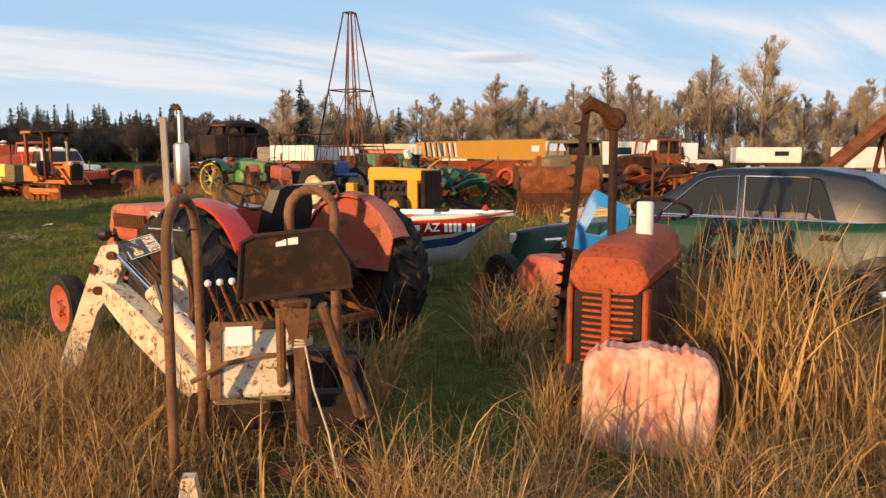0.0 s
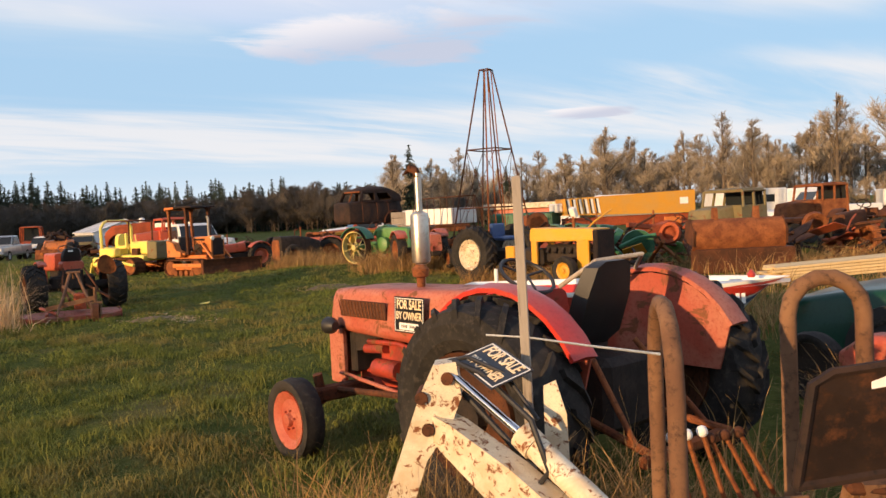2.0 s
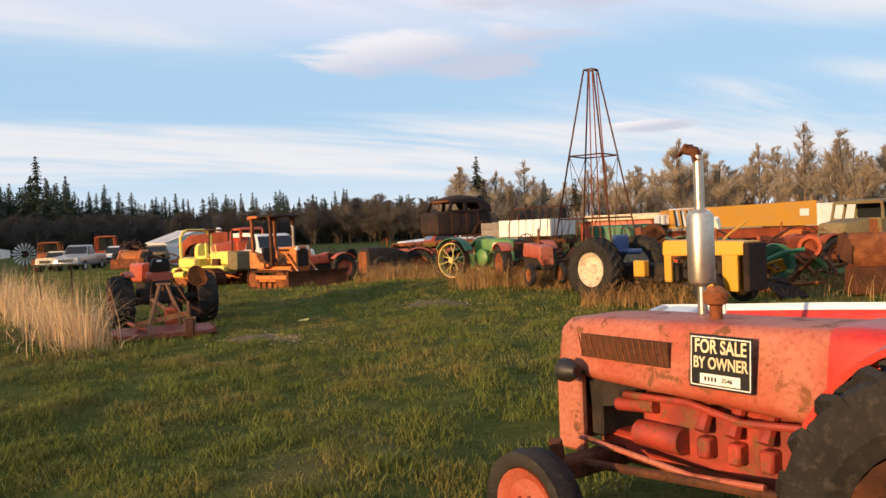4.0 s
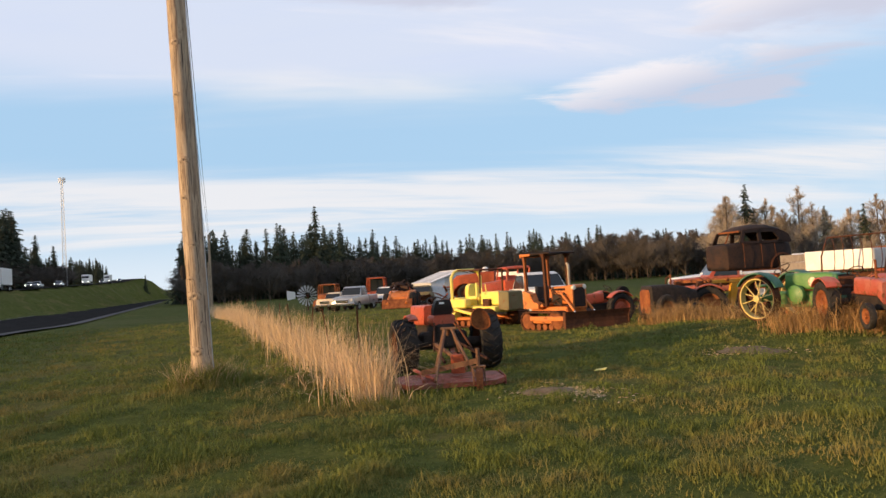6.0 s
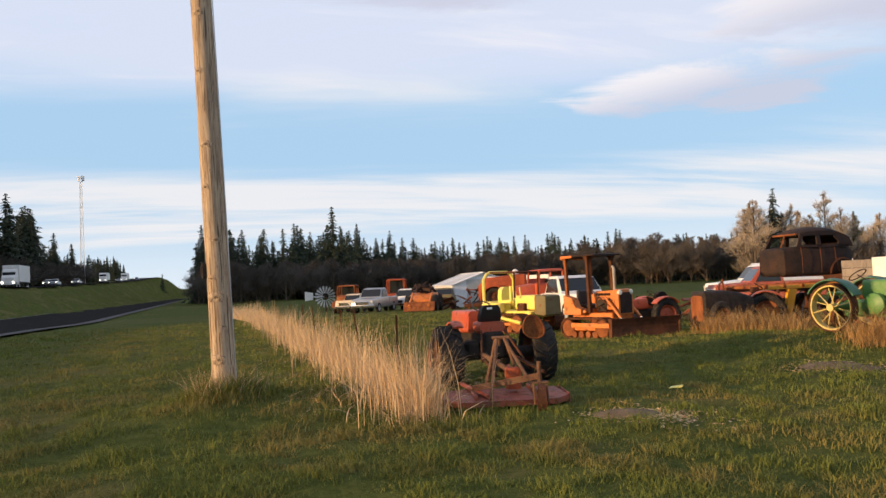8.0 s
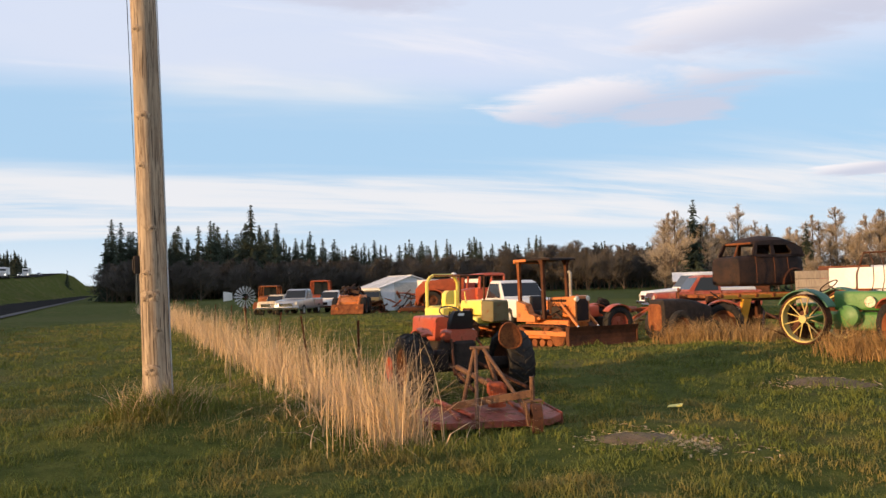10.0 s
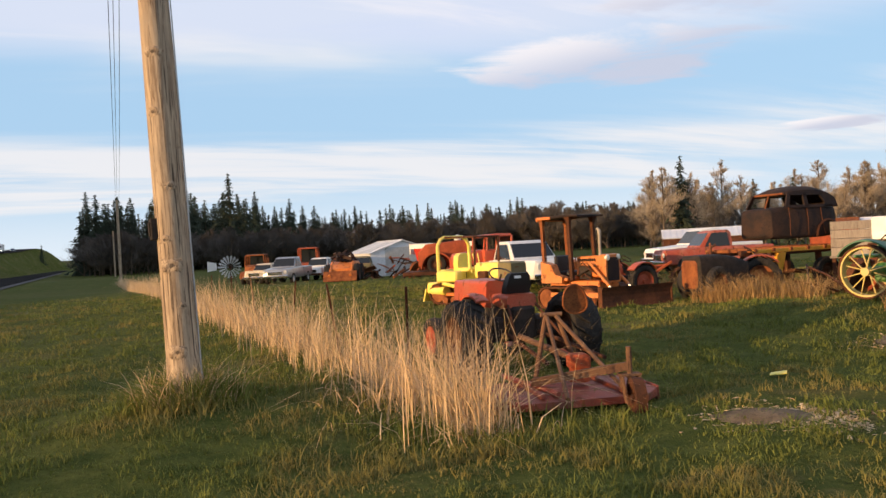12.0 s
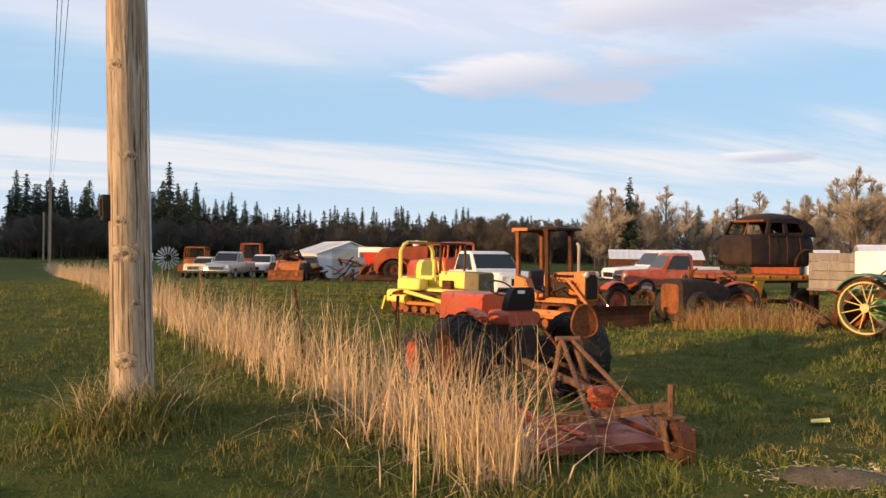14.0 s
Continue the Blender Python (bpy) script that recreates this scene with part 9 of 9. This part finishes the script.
# thick clump under the boom
n = 4600
x, y = np.clip(G.normal(-0.95, 0.36, n), -1.5, 0.3) + G.uniform(-0.08, 0.08, n), G.normal(4.2, 0.36, n)
keep = walk_distance(x, y) > 0.7
x, y = x[keep], y[keep]
scatter("boom_grass", x, y, G.uniform(0.28, 0.74, len(x)), 0.005 + 0.006 * G.random(len(x)), G.uniform(0.1, 1.0, len(x)), STRAW, "thick dry golden grass under the backhoe boom", "grass", 12, 4, 0.45)
# taller reeds
n = 1500
x, y = np.concatenate([G.normal(2.85, 0.32, n // 2), G.uniform(-1.2, 5.5, n // 2)]), np.concatenate([G.normal(5.0, 0.5, n // 2), G.uniform(2.3, 6.5, n // 2)])
d = walk_distance(x, y)
keep = (d > 1.5) & (x > -0.5) & ~((x > 3.4) & (y > 3.8)) & ~((x > 0.75) & (x < 1.45) & (y > 4.0)) & ~((x < 0.4) & (y > 4.6)) & (G.random(len(x)) < 0.8)
x, y = x[keep], y[keep]
h = np.where((np.abs(x - 2.9) < 0.55) & (y > 4.2), G.uniform(0.7, 1.45, len(x)), G.uniform(0.40, 0.8, len(x)))
scatter("dry_reeds", x, y, h, 0.010 + 0.010 * G.random(len(x)), G.uniform(0.1, 0.75, len(x)), STRAW, "tall bent dry stalks among the machines", "grass", 3, 5, 0.6)
n = 9000
x, y = G.uniform(-1.9, 6.5, n), G.uniform(1.2, 6.5, n)
d = walk_distance(x, y)
keep = (d > 1.0) & ((y - 0.3) > 0.45 * np.abs(x - 1.4)) & ((x > -0.6) | (y > 3.9))
x, y = x[keep], y[keep]
scatter("under_grass", x, y, G.uniform(0.08, 0.2, len(x)), 0.008 + 0.006 * G.random(len(x)), G.uniform(0.2, 1.0, len(x)), GRASS, "green grass under the dry stalks", "grass", 4, 3)

# strip along the fence
n = 14000
s = np.abs(G.random(n)) ** 1.9 * 85 - 0.55 + np.abs(G.normal(0, 0.3, n))
o = np.clip(G.normal(0, 0.21, n), -0.55, 0.55) - 0.06
o = np.where(s < 0.5, o * 0.8, o)
x, y = FENCE0.x + U.x * s + N.x * o, FENCE0.y + U.y * s + N.y * o
c = 0.6 * clump(x, y, 1.2, 5.0) + 0.8 * clump(x, y, 3.4, 9.0)
keep = G.random(n) < np.clip(0.42 + 1.6 * c, 0.05, 1) * np.clip(0.5 + 0.2 * s, 0.4, 1)
x, y, c, o, s = x[keep], y[keep], c[keep], o[keep], s[keep]
h = (0.24 + 0.72 * G.random(len(x)) ** 0.8) * np.clip(1 + 0.9 * c, 0.5, 1.35) * np.clip(1.15 - 0.35 * np.abs(o + 0.05), 0.5, 1.1) * np.clip(0.72 + 0.4 * (s + 0.9), 0.72, 1.0)
scatter("fence_grass", x, y, h, (0.006 + 0.009 * G.random(len(x))) * (1 + s * 0.03), np.where(G.random(len(x)) < 0.30, G.uniform(0.9, 1.9, len(x)), G.uniform(0.0, 0.95, len(x))), STRAW_PALE, "tall pale dry grass along the fence line", "grass", 5, 4, 0.4)
n = 900
s, o = G.random(n) ** 1.6 * 40 - 0.6, G.normal(-0.2, 0.3, n)
x, y = FENCE0.x + U.x * s + N.x * o, FENCE0.y + U.y * s + N.y * o
scatter("seed_stalks", x, y, G.uniform(0.75, 1.25, n), 0.007 + 0.006 * G.random(n), G.uniform(0.03, 0.45, n), STRAW_PALE, "thin tall seed stalks above the fence grass", "grass", 6, 3, 0.3)
n = 5000
s, o = G.random(n) ** 1.7 * 40 - 1.2, G.normal(-0.3, 0.65, n)
x, y = FENCE0.x + U.x * s + N.x * o, FENCE0.y + U.y * s + N.y * o
scatter("verge_grass", x, y, G.uniform(0.12, 0.26, n), 0.010 + 0.006 * G.random(n), G.uniform(0.2, 1.1, n), GRASS, "longer green grass at the foot of the dry strip", "grass", 7, 3)
n = 150
s, o = G.random(n) * 5 - 0.8, G.normal(-0.25, 0.4, n)
x, y = FENCE0.x + U.x * s + N.x * o, FENCE0.y + U.y * s + N.y * o
scatter("fallen_stalks", x, y, G.uniform(0.25, 0.6, n), 0.012 + 0.006 * G.random(n), G.uniform(1.6, 2.6, n), STRAW_PALE, "fallen pale stalks at the end of the strip", "grass", 8, 4, 0.42)

# round the pole
n = 2600
r, a = np.abs(G.normal(0.28, 0.20, n)) + 0.12, G.uniform(0, 2 * np.pi, n)
x, y = -13.03 + r * np.cos(a), 12.40 + r * np.sin(a)
scatter("pole_grass", x, y, G.uniform(0.18, 0.46, n) * np.clip(1.35 - r, 0.4, 1), 0.009 + 0.006 * G.random(n), G.uniform(0.2, 1.2, n), GRASS, "long green grass round the foot of the pole", "grass", 9, 3)
n = 420
r, a = np.abs(G.normal(0.22, 0.12, n)) + 0.12, G.uniform(0, 2 * np.pi, n)
scatter("pole_straw", -13.03 + r * np.cos(a), 12.40 + r * np.sin(a), G.uniform(0.2, 0.58, n), 0.007 + 0.005 * G.random(n), G.uniform(0.2, 1.2, n), STRAW_PALE, "dry stalks round the foot of the pole", "grass", 10, 4)

# tall dry grass in the scrap rows
spots = ((-8.7, 24.0, 0.8, 0.45, 900), (-9.4, 24.0, 0.5, 0.4, 300), (-4.6, 20.9, 1.2, 0.4, 1300), (-2.0, 18.3, 0.9, 0.5, 500), (-7.8, 27.0, 1.2, 0.5, 500), (1.9, 12.0, 1.6, 1.0, 800), (2.5, 21.0, 3.0, 1.2, 1200), (5.0, 14.0, 2.5, 1.6, 900), (-5.5, 21.4, 0.8, 0.5, 500), (3.6, 9.8, 1.2, 0.6, 300), (-13.5, 32.0, 2.0, 1.0, 500), (6.0, 20.0, 3.0, 1.5, 900))
xs, ys, hs = [], [], []
for sx, sy, wx, wy, k in spots + ((1.5, 6.6, 0.25, 0.5, 260), (2.3, 7.0, 0.5, 0.4, 260)):
    k = int(k * 1.7)
    xs.append(sx + wx * 1.5 * np.tanh(G.normal(0, 0.7, k))), ys.append(sy + wy * 1.5 * np.tanh(G.normal(0, 0.7, k))), hs.append(G.uniform(0.25, 0.75, k))
x, y, h = np.concatenate(xs), np.concatenate(ys), np.concatenate(hs)
scatter("yard_grass", x, y, h, 0.007 + 0.008 * G.random(len(x)), G.uniform(0.2, 1.3, len(x)), STRAW, "tall dry grass growing through the scrap rows", "grass", 11, 3)

# dead leaves on the bare soil
n = 1500
a, r = G.uniform(0, 2 * np.pi, n), np.abs(G.normal(0, 0.62, n))
sel = G.random(n) < 0.75
x, y = np.where(sel, -7.5, -6.3) + np.cos(a) * r * 0.7, np.where(sel, 13.75, 18.6) + np.sin(a) * r * 0.42
scatter("dead_leaves", x, y, G.uniform(0.03, 0.06, n), 0.03 + 0.03 * G.random(n), G.uniform(1.8, 2.6, n), STRAW_PALE, "scattered dead leaves on bare soil", "leaves", 14, 2, 0.38)
